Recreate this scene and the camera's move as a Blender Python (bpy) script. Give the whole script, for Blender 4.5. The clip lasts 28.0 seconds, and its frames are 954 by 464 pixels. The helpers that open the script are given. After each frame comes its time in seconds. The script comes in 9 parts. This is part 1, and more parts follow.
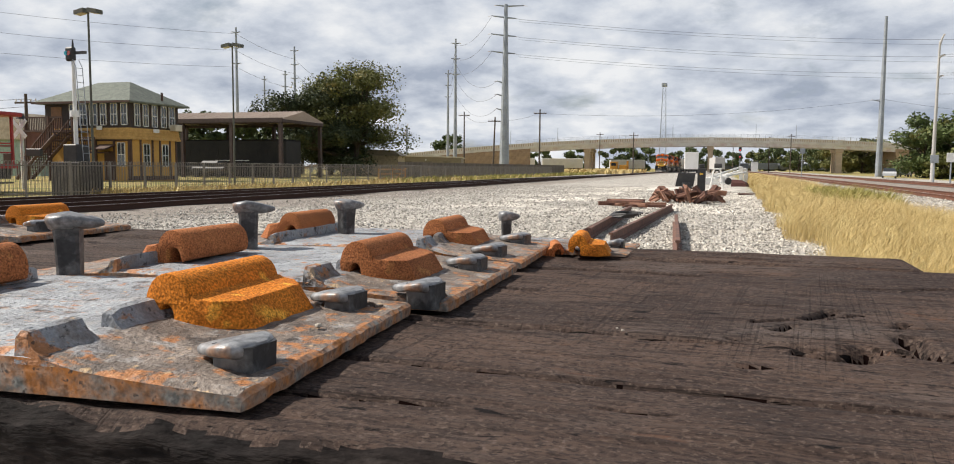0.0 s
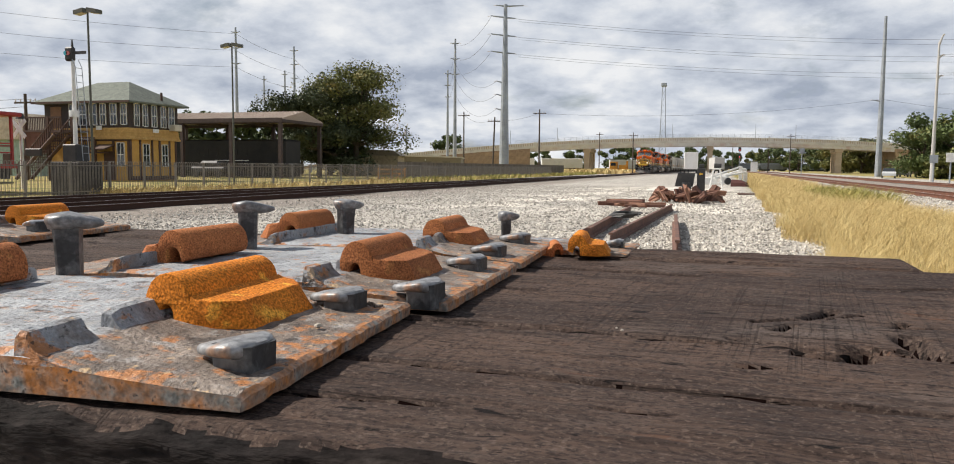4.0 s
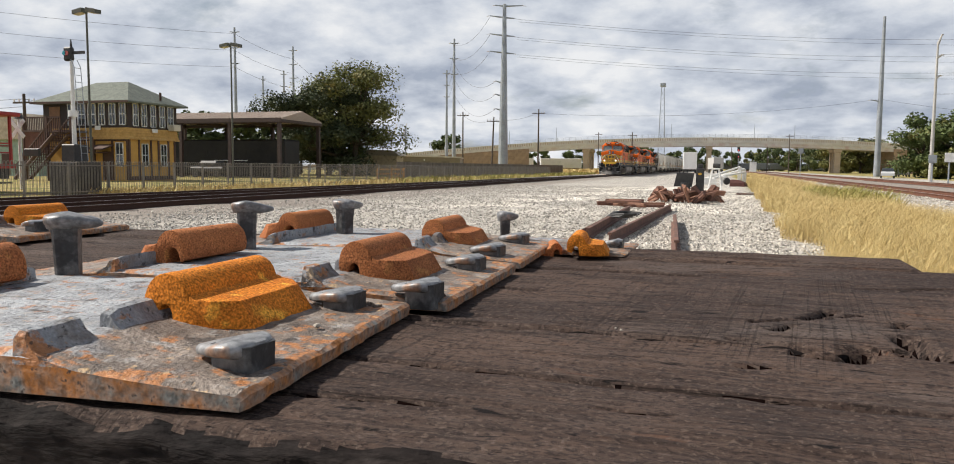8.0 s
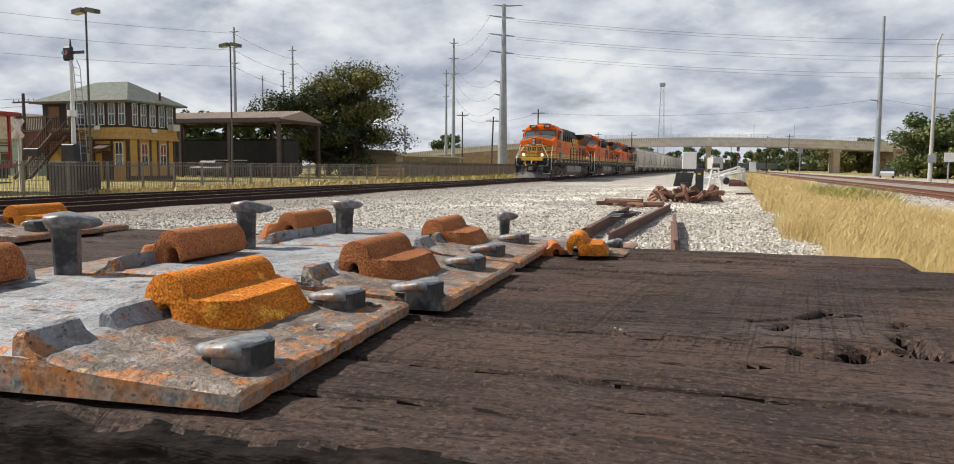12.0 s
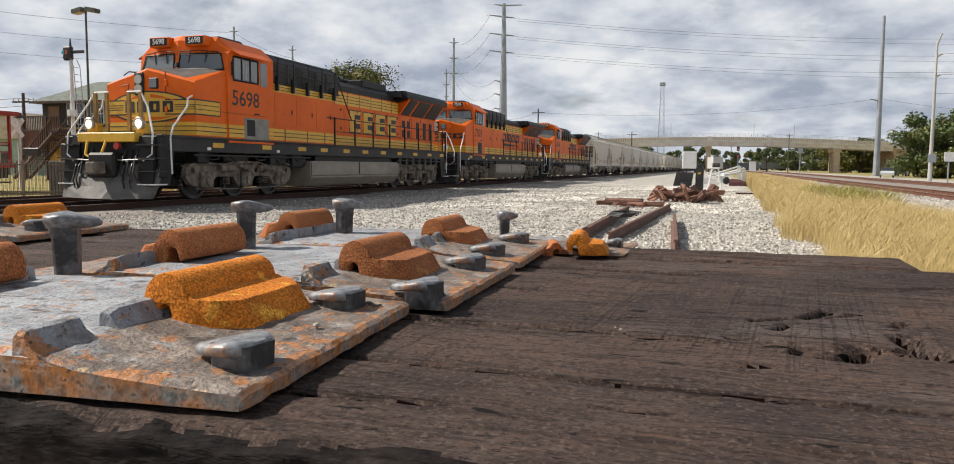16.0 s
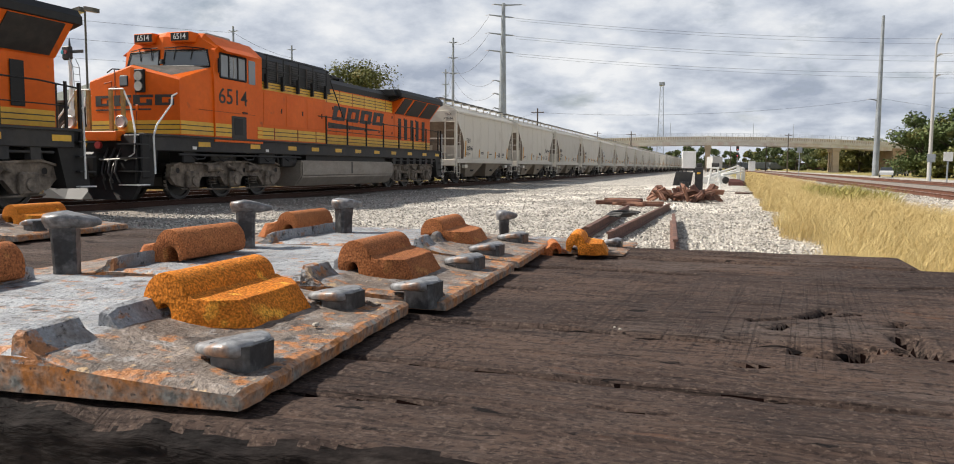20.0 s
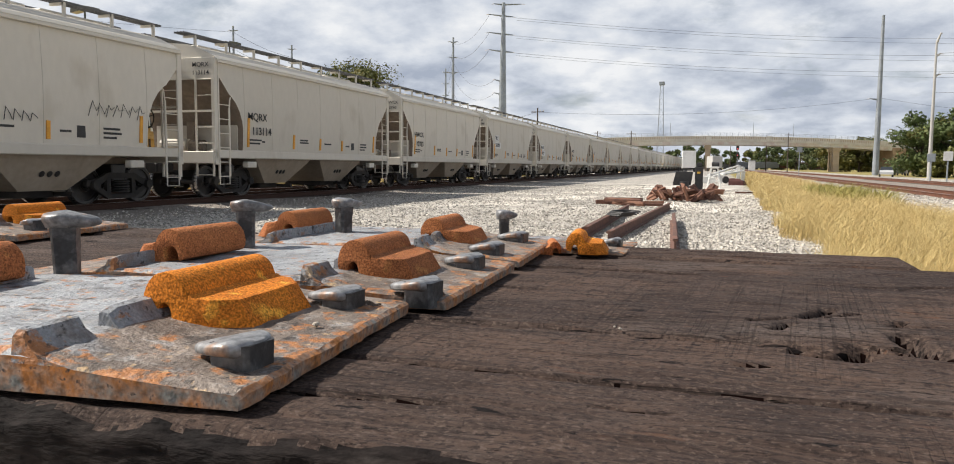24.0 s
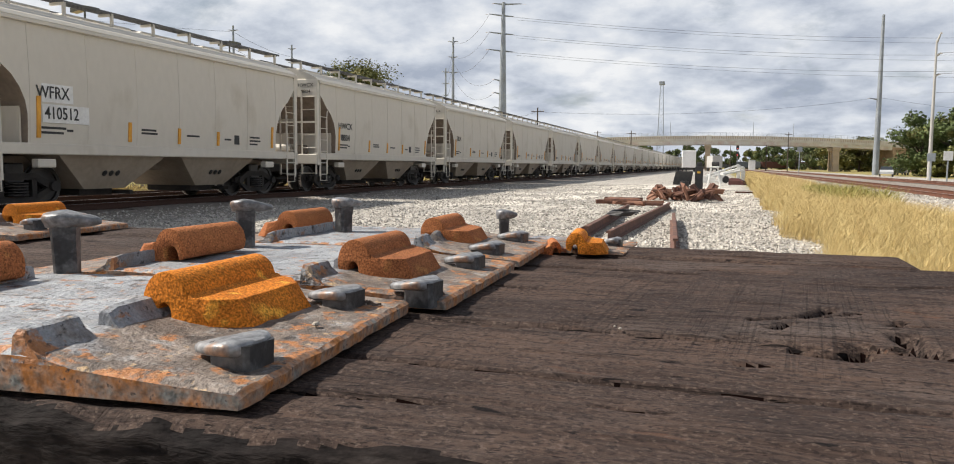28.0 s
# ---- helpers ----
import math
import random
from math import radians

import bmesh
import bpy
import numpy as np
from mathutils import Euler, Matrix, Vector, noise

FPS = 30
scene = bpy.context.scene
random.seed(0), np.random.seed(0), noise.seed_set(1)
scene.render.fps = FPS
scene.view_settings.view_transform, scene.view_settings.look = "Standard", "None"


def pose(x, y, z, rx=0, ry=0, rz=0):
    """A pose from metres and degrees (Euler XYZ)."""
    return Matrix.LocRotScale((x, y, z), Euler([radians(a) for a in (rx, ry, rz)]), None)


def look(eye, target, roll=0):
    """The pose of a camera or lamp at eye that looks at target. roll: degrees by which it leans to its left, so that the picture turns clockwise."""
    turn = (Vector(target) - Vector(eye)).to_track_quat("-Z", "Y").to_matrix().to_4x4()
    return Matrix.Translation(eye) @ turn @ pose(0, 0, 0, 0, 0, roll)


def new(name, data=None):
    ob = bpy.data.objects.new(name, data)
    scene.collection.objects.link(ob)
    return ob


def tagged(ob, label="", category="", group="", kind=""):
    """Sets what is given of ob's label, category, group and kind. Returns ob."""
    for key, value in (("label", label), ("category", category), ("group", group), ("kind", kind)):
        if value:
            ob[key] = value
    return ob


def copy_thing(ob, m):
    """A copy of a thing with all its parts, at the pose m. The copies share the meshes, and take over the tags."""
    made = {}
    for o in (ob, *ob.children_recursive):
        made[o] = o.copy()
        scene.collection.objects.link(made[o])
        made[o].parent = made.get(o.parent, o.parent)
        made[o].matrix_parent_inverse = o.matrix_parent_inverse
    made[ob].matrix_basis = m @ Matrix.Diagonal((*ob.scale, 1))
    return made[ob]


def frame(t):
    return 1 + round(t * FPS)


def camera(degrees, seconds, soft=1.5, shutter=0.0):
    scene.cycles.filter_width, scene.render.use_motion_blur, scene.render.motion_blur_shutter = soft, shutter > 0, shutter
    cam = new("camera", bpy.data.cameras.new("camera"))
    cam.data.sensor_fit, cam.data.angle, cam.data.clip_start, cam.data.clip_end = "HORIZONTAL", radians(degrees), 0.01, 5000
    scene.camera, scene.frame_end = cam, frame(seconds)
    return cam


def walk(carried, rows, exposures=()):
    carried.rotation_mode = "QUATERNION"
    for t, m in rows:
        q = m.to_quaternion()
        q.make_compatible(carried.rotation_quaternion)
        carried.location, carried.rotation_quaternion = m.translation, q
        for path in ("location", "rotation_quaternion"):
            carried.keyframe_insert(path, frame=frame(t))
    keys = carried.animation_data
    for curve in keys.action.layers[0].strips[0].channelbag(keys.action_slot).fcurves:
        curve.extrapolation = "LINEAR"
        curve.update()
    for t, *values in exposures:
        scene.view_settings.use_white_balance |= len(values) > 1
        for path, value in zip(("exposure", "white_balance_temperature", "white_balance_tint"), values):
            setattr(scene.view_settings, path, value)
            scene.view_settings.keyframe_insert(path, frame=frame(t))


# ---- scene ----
import itertools

# Camera: propped on the tie stack, settling by a hair while it films.
EYE = (0.0, 0.0, 1.18)
cam = camera(64.2, 28.0, soft=1.0)


def view(yaw, pitch):
    a, b = radians(yaw), radians(pitch)
    way = Vector((-math.sin(a) * math.cos(b), math.cos(a) * math.cos(b), math.sin(b)))
    return look(EYE, Vector(EYE) + way, 0.447)


walk(cam, [(0.0, view(17.78, -4.90)), (3.2, view(17.78, -4.90)), (5.5, view(17.68, -4.90)), (10.0, view(17.68, -4.90)),
           (11.5, view(17.645, -4.91)), (16.0, view(17.645, -4.945)), (18.5, view(17.60, -4.96)), (22.0, view(17.60, -4.98)),
           (26.0, view(17.60, -5.02)), (28.0, view(17.60, -5.025))],
     exposures=[(0.0, 0.27), (8.0, 0.25), (12.0, 0.20), (16.0, 0.20), (18.5, 0.26), (24.0, 0.31), (28.0, 0.31)])

# Sun and sky.
SUN_WAY = Vector((-1.0, -0.12, 0.98)).normalized()
sun = new("sun", bpy.data.lights.new("sun", "SUN"))
sun.data.energy, sun.data.angle, sun.data.color = 5.0, radians(0.6), (1.0, 0.93, 0.83)
sun.matrix_world = look((0, 0, 60), Vector((0, 0, 60)) - SUN_WAY)


def sky_world():
    """Nishita sky with a broken layer of grey-white cumulus laid over it."""
    world = bpy.data.worlds.new("world")
    scene.world = world
    world.use_nodes = True
    nt = world.node_tree
    nt.nodes.clear()
    add = nt.nodes.new
    link = nt.links.new
    sky = add("ShaderNodeTexSky")
    sky.sky_type, sky.sun_disc = "NISHITA", False
    sky.sun_elevation = math.asin(SUN_WAY.z)
    sky.sun_rotation = math.atan2(SUN_WAY.x, SUN_WAY.y)
    sky.dust_density = 1.5
    tint = add("ShaderNodeMix")
    tint.data_type = "RGBA"
    co = add("ShaderNodeTexCoord")
    sep = add("ShaderNodeSeparateXYZ")
    link(co.outputs["Generated"], sep.inputs[0])
    # project the view direction onto a flat cloud deck
    up = add("ShaderNodeMath"); up.operation = "MAXIMUM"; up.inputs[1].default_value = 0.0
    link(sep.outputs["Z"], up.inputs[0])
    lift = add("ShaderNodeMath"); lift.operation = "ADD"; lift.inputs[1].default_value = 0.30
    link(up.outputs[0], lift.inputs[0])
    dx = add("ShaderNodeMath"); dx.operation = "DIVIDE"
    dy = add("ShaderNodeMath"); dy.operation = "DIVIDE"
    link(sep.outputs["X"], dx.inputs[0]); link(lift.outputs[0], dx.inputs[1])
    link(sep.outputs["Y"], dy.inputs[0]); link(lift.outputs[0], dy.inputs[1])
    flat = add("ShaderNodeCombineXYZ")
    link(dx.outputs[0], flat.inputs[0]); link(dy.outputs[0], flat.inputs[1])
    big = add("ShaderNodeTexNoise")
    big.inputs["Scale"].default_value, big.inputs["Detail"].default_value = 1.9, 9.0
    big.inputs["Roughness"].default_value, big.inputs["Distortion"].default_value = 0.60, 0.15
    shift = add("ShaderNodeVectorMath"); shift.operation = "ADD"; shift.inputs[1].default_value = (3.7, 1.9, 0.4)
    link(flat.outputs[0], shift.inputs[0])
    link(shift.outputs[0], big.inputs["Vector"])
    cover = add("ShaderNodeValToRGB")
    cover.color_ramp.elements[0].position, cover.color_ramp.elements[1].position = 0.24, 0.40
    link(big.outputs["Fac"], cover.inputs[0])
    fine = add("ShaderNodeTexNoise")
    fine.inputs["Scale"].default_value, fine.inputs["Detail"].default_value = 3.2, 10.0
    fine.inputs["Roughness"].default_value = 0.58
    link(shift.outputs[0], fine.inputs["Vector"])
    cloud = add("ShaderNodeValToRGB")
    e = cloud.color_ramp.elements
    e[0].position, e[0].color = 0.35, (6.3, 7.1, 8.7, 1)
    e[1].position, e[1].color = 0.64, (14.2, 14.4, 14.7, 1)
    mid = cloud.color_ramp.elements.new(0.5)
    mid.color = (10.3, 11.0, 12.2, 1)
    link(fine.outputs["Fac"], cloud.inputs[0])
    thin = add("ShaderNodeMapRange")
    thin.inputs["From Min"].default_value, thin.inputs["From Max"].default_value = 0.28, 0.65
    thin.inputs["To Min"].default_value, thin.inputs["To Max"].default_value = 1.0, 0.05
    link(sep.outputs["Z"], thin.inputs["Value"])
    deck = add("ShaderNodeMath"); deck.operation = "MULTIPLY"
    link(cover.outputs[0], deck.inputs[0]); link(thin.outputs[0], deck.inputs[1])
    link(deck.outputs[0], tint.inputs["Factor"])
    pale = add("ShaderNodeVectorMath"); pale.operation = "MULTIPLY_ADD"
    pale.inputs[1].default_value, pale.inputs[2].default_value = (0.8, 0.8, 0.8), (2.2, 2.4, 2.6)
    link(sky.outputs[0], pale.inputs[0])
    link(pale.outputs[0], tint.inputs["A"])
    link(cloud.outputs[0], tint.inputs["B"])
    back = add("ShaderNodeBackground")
    back.inputs["Strength"].default_value = 0.05
    link(tint.outputs["Result"], back.inputs["Color"])
    out = add("ShaderNodeOutputWorld")
    link(back.outputs[0], out.inputs["Surface"])


sky_world()


# ---- materials ----
def mat(name, base, rough=0.7, metal=0.0, second=None, amount=0.5, scale=3.0, sharp=0.25, grain=0.12, gscale=60.0,
        bump=0.15, bscale=None, stretch=(1, 1, 1), spread=0.06, spec=0.5, third=None, tscale=11.0, tcut=0.62):
    """A node material: base colour, patches of a second one, fine grain, relief, and a little spread between objects."""
    m = bpy.data.materials.new(name)
    m.use_nodes = True
    nt = m.node_tree
    add, link = nt.nodes.new, nt.links.new
    bsdf = nt.nodes["Principled BSDF"]
    bsdf.inputs["Metallic"].default_value = metal
    bsdf.inputs["Specular IOR Level"].default_value = spec
    co = add("ShaderNodeTexCoord")
    mp = add("ShaderNodeMapping")
    mp.inputs["Scale"].default_value = stretch
    link(co.outputs["Object"], mp.inputs["Vector"])
    n1 = add("ShaderNodeTexNoise")
    n1.inputs["Scale"].default_value, n1.inputs["Detail"].default_value, n1.inputs["Roughness"].default_value = scale, 7.0, 0.62
    link(mp.outputs[0], n1.inputs["Vector"])
    r1 = add("ShaderNodeValToRGB")
    lo = 1.0 - amount
    r1.color_ramp.elements[0].position = min(0.97, max(0.0, 0.25 + 0.5 * lo - sharp / 2))
    r1.color_ramp.elements[1].position = min(1.0, 0.25 + 0.5 * lo + sharp / 2)
    link(n1.outputs["Fac"], r1.inputs[0])
    mx = add("ShaderNodeMix"); mx.data_type = "RGBA"
    sec = second or tuple(c * 0.72 for c in base)
    mx.inputs["A"].default_value, mx.inputs["B"].default_value = (*base, 1), (*sec, 1)
    link(r1.outputs[0], mx.inputs["Factor"])
    colour = mx.outputs["Result"]
    if third:
        n3 = add("ShaderNodeTexNoise")
        n3.inputs["Scale"].default_value, n3.inputs["Detail"].default_value = tscale, 6.0
        link(mp.outputs[0], n3.inputs["Vector"])
        r3 = add("ShaderNodeValToRGB")
        r3.color_ramp.elements[0].position, r3.color_ramp.elements[1].position = tcut, tcut + 0.1
        link(n3.outputs["Fac"], r3.inputs[0])
        m3 = add("ShaderNodeMix"); m3.data_type = "RGBA"
        m3.inputs["B"].default_value = (*third, 1)
        link(r3.outputs[0], m3.inputs["Factor"]); link(colour, m3.inputs["A"])
        colour = m3.outputs["Result"]
    n2 = add("ShaderNodeTexNoise")
    n2.inputs["Scale"].default_value, n2.inputs["Detail"].default_value = gscale, 4.0
    link(mp.outputs[0], n2.inputs["Vector"])
    info = add("ShaderNodeObjectInfo")
    val = add("ShaderNodeMapRange")
    val.inputs["To Min"].default_value, val.inputs["To Max"].default_value = 1 - grain, 1 + grain
    val.inputs["From Min"].default_value, val.inputs["From Max"].default_value = 0.3, 0.7
    link(n2.outputs["Fac"], val.inputs["Value"])
    rnd = add("ShaderNodeMapRange")
    rnd.inputs["To Min"].default_value, rnd.inputs["To Max"].default_value = 1 - spread, 1 + spread
    link(info.outputs["Random"], rnd.inputs["Value"])
    mul = add("ShaderNodeMath"); mul.operation = "MULTIPLY"
    link(val.outputs[0], mul.inputs[0]); link(rnd.outputs[0], mul.inputs[1])
    sc = add("ShaderNodeVectorMath"); sc.operation = "SCALE"
    link(colour, sc.inputs[0]); link(mul.outputs[0], sc.inputs["Scale"])
    link(sc.outputs[0], bsdf.inputs["Base Color"])
    rr = add("ShaderNodeMapRange")
    rr.inputs["To Min"].default_value, rr.inputs["To Max"].default_value = max(0.02, rough - 0.1), min(1, rough + 0.1)
    link(n1.outputs["Fac"], rr.inputs["Value"]); link(rr.outputs[0], bsdf.inputs["Roughness"])
    if bump:
        bp = add("ShaderNodeBump")
        bp.inputs["Strength"].default_value = min(1.0, bump)
        bp.inputs["Distance"].default_value = 0.3 / (bscale or gscale)
        if bscale:
            n4 = add("ShaderNodeTexNoise")
            n4.inputs["Scale"].default_value, n4.inputs["Detail"].default_value = bscale, 5.0
            link(mp.outputs[0], n4.inputs["Vector"]); link(n4.outputs["Fac"], bp.inputs["Height"])
        else:
            link(n2.outputs["Fac"], bp.inputs["Height"])
        link(bp.outputs[0], bsdf.inputs["Normal"])
    return m


def glow(name, colour, power):
    m = bpy.data.materials.new(name)
    m.use_nodes = True
    b = m.node_tree.nodes["Principled BSDF"]
    b.inputs["Base Color"].default_value = (*colour, 1)
    b.inputs["Emission Color"].default_value = (*colour, 1)
    b.inputs["Emission Strength"].default_value = power
    return m


def glass_mat(name, colour, rough=0.06):
    m = bpy.data.materials.new(name)
    m.use_nodes = True
    b = m.node_tree.nodes["Principled BSDF"]
    b.inputs["Base Color"].default_value = (*colour, 1)
    b.inputs["Roughness"].default_value = rough
    b.inputs["Specular IOR Level"].default_value = 0.8
    b.inputs["Coat Weight"].default_value = 0.5
    return m


# foreground
CRACK = mat("crack_wood", (0.006, 0.004, 0.004), 1.0, second=(0.012, 0.006, 0.005), amount=0.4, scale=30, bump=0, spec=0.0)


def plate_mat():
    """Weathered galvanised plate: pale blue-grey where the rail sat, brown grime outside the shoulders, rust blooms, scratches."""
    m = bpy.data.materials.new("weathered_plate_steel")
    m.use_nodes = True
    nt = m.node_tree
    add, link = nt.nodes.new, nt.links.new
    b = nt.nodes["Principled BSDF"]
    b.inputs["Metallic"].default_value = 0.1
    co = add("ShaderNodeTexCoord")
    sep = add("ShaderNodeSeparateXYZ")
    link(co.outputs["Object"], sep.inputs[0])
    info = add("ShaderNodeObjectInfo")
    far = add("ShaderNodeVectorMath")
    far.operation = "MULTIPLY_ADD"
    far.inputs[1].default_value = (1, 1, 1)
    off = add("ShaderNodeCombineXYZ")
    link(info.outputs["Random"], off.inputs[0])
    link(co.outputs["Object"], far.inputs[0])
    link(off.outputs[0], far.inputs[2])

    def tex(scale, detail=6.0, stretch=(1, 1, 1), rough=0.62):
        mp = add("ShaderNodeMapping")
        mp.inputs["Scale"].default_value = stretch
        link(far.outputs[0], mp.inputs["Vector"])
        n = add("ShaderNodeTexNoise")
        n.inputs["Scale"].default_value, n.inputs["Detail"].default_value, n.inputs["Roughness"].default_value = scale, detail, rough
        link(mp.outputs[0], n.inputs["Vector"])
        return n.outputs["Fac"]

    def ramp(v, lo, hi):
        r = add("ShaderNodeMapRange")
        r.interpolation_type = "SMOOTHSTEP"
        r.inputs["From Min"].default_value, r.inputs["From Max"].default_value = lo, hi
        link(v, r.inputs["Value"])
        return r.outputs[0]

    def op(kind, x, y):
        n = add("ShaderNodeMath")
        n.operation = kind
        for k, v in enumerate((x, y)):
            if isinstance(v, float):
                n.inputs[k].default_value = v
            else:
                link(v, n.inputs[k])
        return n.outputs[0]

    def mix(fac, x, y):
        n = add("ShaderNodeMix")
        n.data_type = "RGBA"
        link(fac, n.inputs["Factor"])
        for k, v in (("A", x), ("B", y)):
            if isinstance(v, tuple):
                n.inputs[k].default_value = (*v, 1)
            else:
                link(v, n.inputs[k])
        return n.outputs["Result"]
    seat = mix(ramp(tex(30.0), 0.38, 0.64), (0.35, 0.37, 0.395), (0.215, 0.223, 0.238))
    field = mix(ramp(tex(34.0), 0.36, 0.62), (0.250, 0.205, 0.172), (0.130, 0.102, 0.084))
    outside = ramp(op("ADD", op("ABSOLUTE", sep.outputs["X"], 0.0), op("MULTIPLY", op("SUBTRACT", tex(22.0), 0.5), 0.10)), 0.078, 0.100)
    colour = mix(outside, seat, field)
    colour = mix(op("MULTIPLY", ramp(tex(75.0, 6.0), 0.54, 0.66), 0.6), colour, (0.36, 0.35, 0.34))
    colour = mix(op("MULTIPLY", ramp(tex(38.0, 7.0, (1.0, 1.6, 1.0)), 0.60, 0.68), 0.7), colour, (0.36, 0.165, 0.060))
    rim = op("MAXIMUM", ramp(op("ABSOLUTE", sep.outputs["X"], 0.0), 0.150, 0.187), ramp(op("ABSOLUTE", sep.outputs["Y"], 0.0), 0.082, 0.106))
    colour = mix(op("MULTIPLY", ramp(op("ADD", tex(70.0, 7.0), op("MULTIPLY", rim, 0.11)), 0.58, 0.68), 0.9), colour, (0.40, 0.155, 0.042))
    colour = mix(op("MULTIPLY", ramp(op("ADD", tex(110.0, 5.0), op("MULTIPLY", rim, 0.06)), 0.63, 0.70), 0.8), colour, (0.52, 0.36, 0.20))
    colour = mix(op("MULTIPLY", ramp(tex(60.0, 7.0), 0.58, 0.66), 0.85), colour, (0.045, 0.036, 0.032))
    colour = mix(op("MULTIPLY", ramp(tex(210.0, 4.0, (1.6, 1.0, 1.0)), 0.58, 0.66), 0.75), colour, (0.035, 0.030, 0.029))
    colour = mix(op("MULTIPLY", ramp(tex(14.0, 5.0, (1.0, 14.0, 1.0)), 0.60, 0.70), 0.45), colour, (0.48, 0.47, 0.46))
    sc = add("ShaderNodeVectorMath")
    sc.operation = "SCALE"
    fine = add("ShaderNodeMapRange")
    fine.inputs["To Min"].default_value, fine.inputs["To Max"].default_value = 0.35, 1.65
    link(tex(520.0, 4.0), fine.inputs["Value"])
    link(colour, sc.inputs[0])
    link(fine.outputs[0], sc.inputs["Scale"])
    link(sc.outputs[0], b.inputs["Base Color"])
    rr = add("ShaderNodeMapRange")
    rr.inputs["To Min"].default_value, rr.inputs["To Max"].default_value = 0.45, 0.85
    link(tex(50.0), rr.inputs["Value"])
    link(rr.outputs[0], b.inputs["Roughness"])
    bp = add("ShaderNodeBump")
    bp.inputs["Strength"].default_value, bp.inputs["Distance"].default_value = 1.0, 0.0030
    link(op("ADD", tex(90.0, 6.0), op("MULTIPLY", tex(350.0, 3.0), 0.35)), bp.inputs["Height"])
    link(bp.outputs[0], b.inputs["Normal"])
    return m


STEEL_PLATE = plate_mat()
PLATE_EDGE = mat("rusty_plate_edge", (0.215, 0.215, 0.20), 0.8, 0.0, second=(0.40, 0.155, 0.040), amount=0.56, scale=90, sharp=0.30,
                 grain=0.5, gscale=260, bump=1.0, bscale=120, third=(0.055, 0.040, 0.034), tscale=260, tcut=0.60)
CLIP_RUST = mat("bright_orange_rust", (0.72, 0.245, 0.026), 0.9, 0.0, second=(0.46, 0.135, 0.020), amount=0.5, scale=26, sharp=0.5,
                grain=0.6, gscale=760, bump=1.0, bscale=420, third=(0.86, 0.42, 0.06), tscale=60, tcut=0.60, spread=0.08, spec=0.2)
CLIP_BROWN = mat("brown_rust", (0.42, 0.160, 0.058), 0.9, 0.0, second=(0.27, 0.095, 0.040), amount=0.5, scale=26, sharp=0.5,
                 grain=0.6, gscale=760, bump=1.0, bscale=420, third=(0.46, 0.21, 0.07), tscale=60, tcut=0.62, spread=0.12, spec=0.2)
SPIKE_STEEL = mat("dull_spike_steel", (0.30, 0.305, 0.315), 0.45, 0.3, second=(0.085, 0.088, 0.094), amount=0.48, scale=70, sharp=0.3,
                  grain=0.3, gscale=320, bump=0.5, bscale=190, third=(0.34, 0.21, 0.14), tscale=48, tcut=0.57)
# Shank colour, much darker than the head.
SPIKE_SHANK = mat("dark_spike_shank", (0.040, 0.041, 0.044), 0.5, 0.2, second=(0.135, 0.138, 0.142), amount=0.45, scale=60, sharp=0.15,
                  grain=0.25, gscale=220, bump=0.4, bscale=170, third=(0.24, 0.12, 0.07), tscale=45, tcut=0.64)
# ground
OLD_RAIL = mat("rusty_rail", (0.115, 0.062, 0.048), 0.8, 0.1, second=(0.20, 0.10, 0.07), amount=0.4, scale=4, grain=0.2, gscale=40, bump=0.3)
RAIL_DARK = mat("dark_rail_web", (0.062, 0.034, 0.026), 0.85, 0.0, spec=0.2, second=(0.060, 0.036, 0.028), amount=0.4, scale=2, grain=0.2, gscale=30, bump=0.2)
RED_RAIL = mat("reddish_rail_web", (0.155, 0.072, 0.048), 0.85, 0.0, spec=0.2, second=(0.10, 0.050, 0.036), amount=0.4, scale=2, grain=0.2, gscale=30, bump=0.2)
RAIL_TOP = mat("polished_rail_head", (0.30, 0.27, 0.26), 0.4, 0.7, amount=0.4, scale=3, grain=0.1, bump=0.05)
# landscape
CONCRETE = mat("bridge_concrete", (0.74, 0.70, 0.63), 0.9, second=(0.60, 0.56, 0.49), amount=0.45, scale=0.35, grain=0.12, gscale=3, bump=0.1)
CONCRETE_TAN = mat("tan_parapet", (0.50, 0.37, 0.24), 0.9, second=(0.40, 0.29, 0.19), amount=0.4, scale=0.5, grain=0.1, gscale=4, bump=0.1)
STEEL_BLUE = mat("pale_grey_girder", (0.70, 0.69, 0.66), 0.7, second=(0.60, 0.49, 0.46), amount=0.4, scale=0.4, grain=0.1, gscale=3, bump=0.05)
GALV_POLE = mat("galvanised_pole", (0.36, 0.39, 0.42), 0.5, 0.4, second=(0.27, 0.29, 0.31), amount=0.5, scale=0.6, grain=0.1, gscale=6, bump=0.05)
WOOD_POLE = mat("weathered_wood_pole", (0.11, 0.085, 0.065), 0.9, second=(0.07, 0.055, 0.045), amount=0.5, scale=1.5, stretch=(3, 3, .3), grain=0.2, gscale=10, bump=0.2)
WIRE = mat("wire", (0.10, 0.10, 0.11), 0.7, bump=0)
WHITE_PAINT = mat("white_paint", (0.76, 0.76, 0.74), 0.55, second=(0.62, 0.61, 0.58), amount=0.35, scale=2, grain=0.06, gscale=20, bump=0.05)
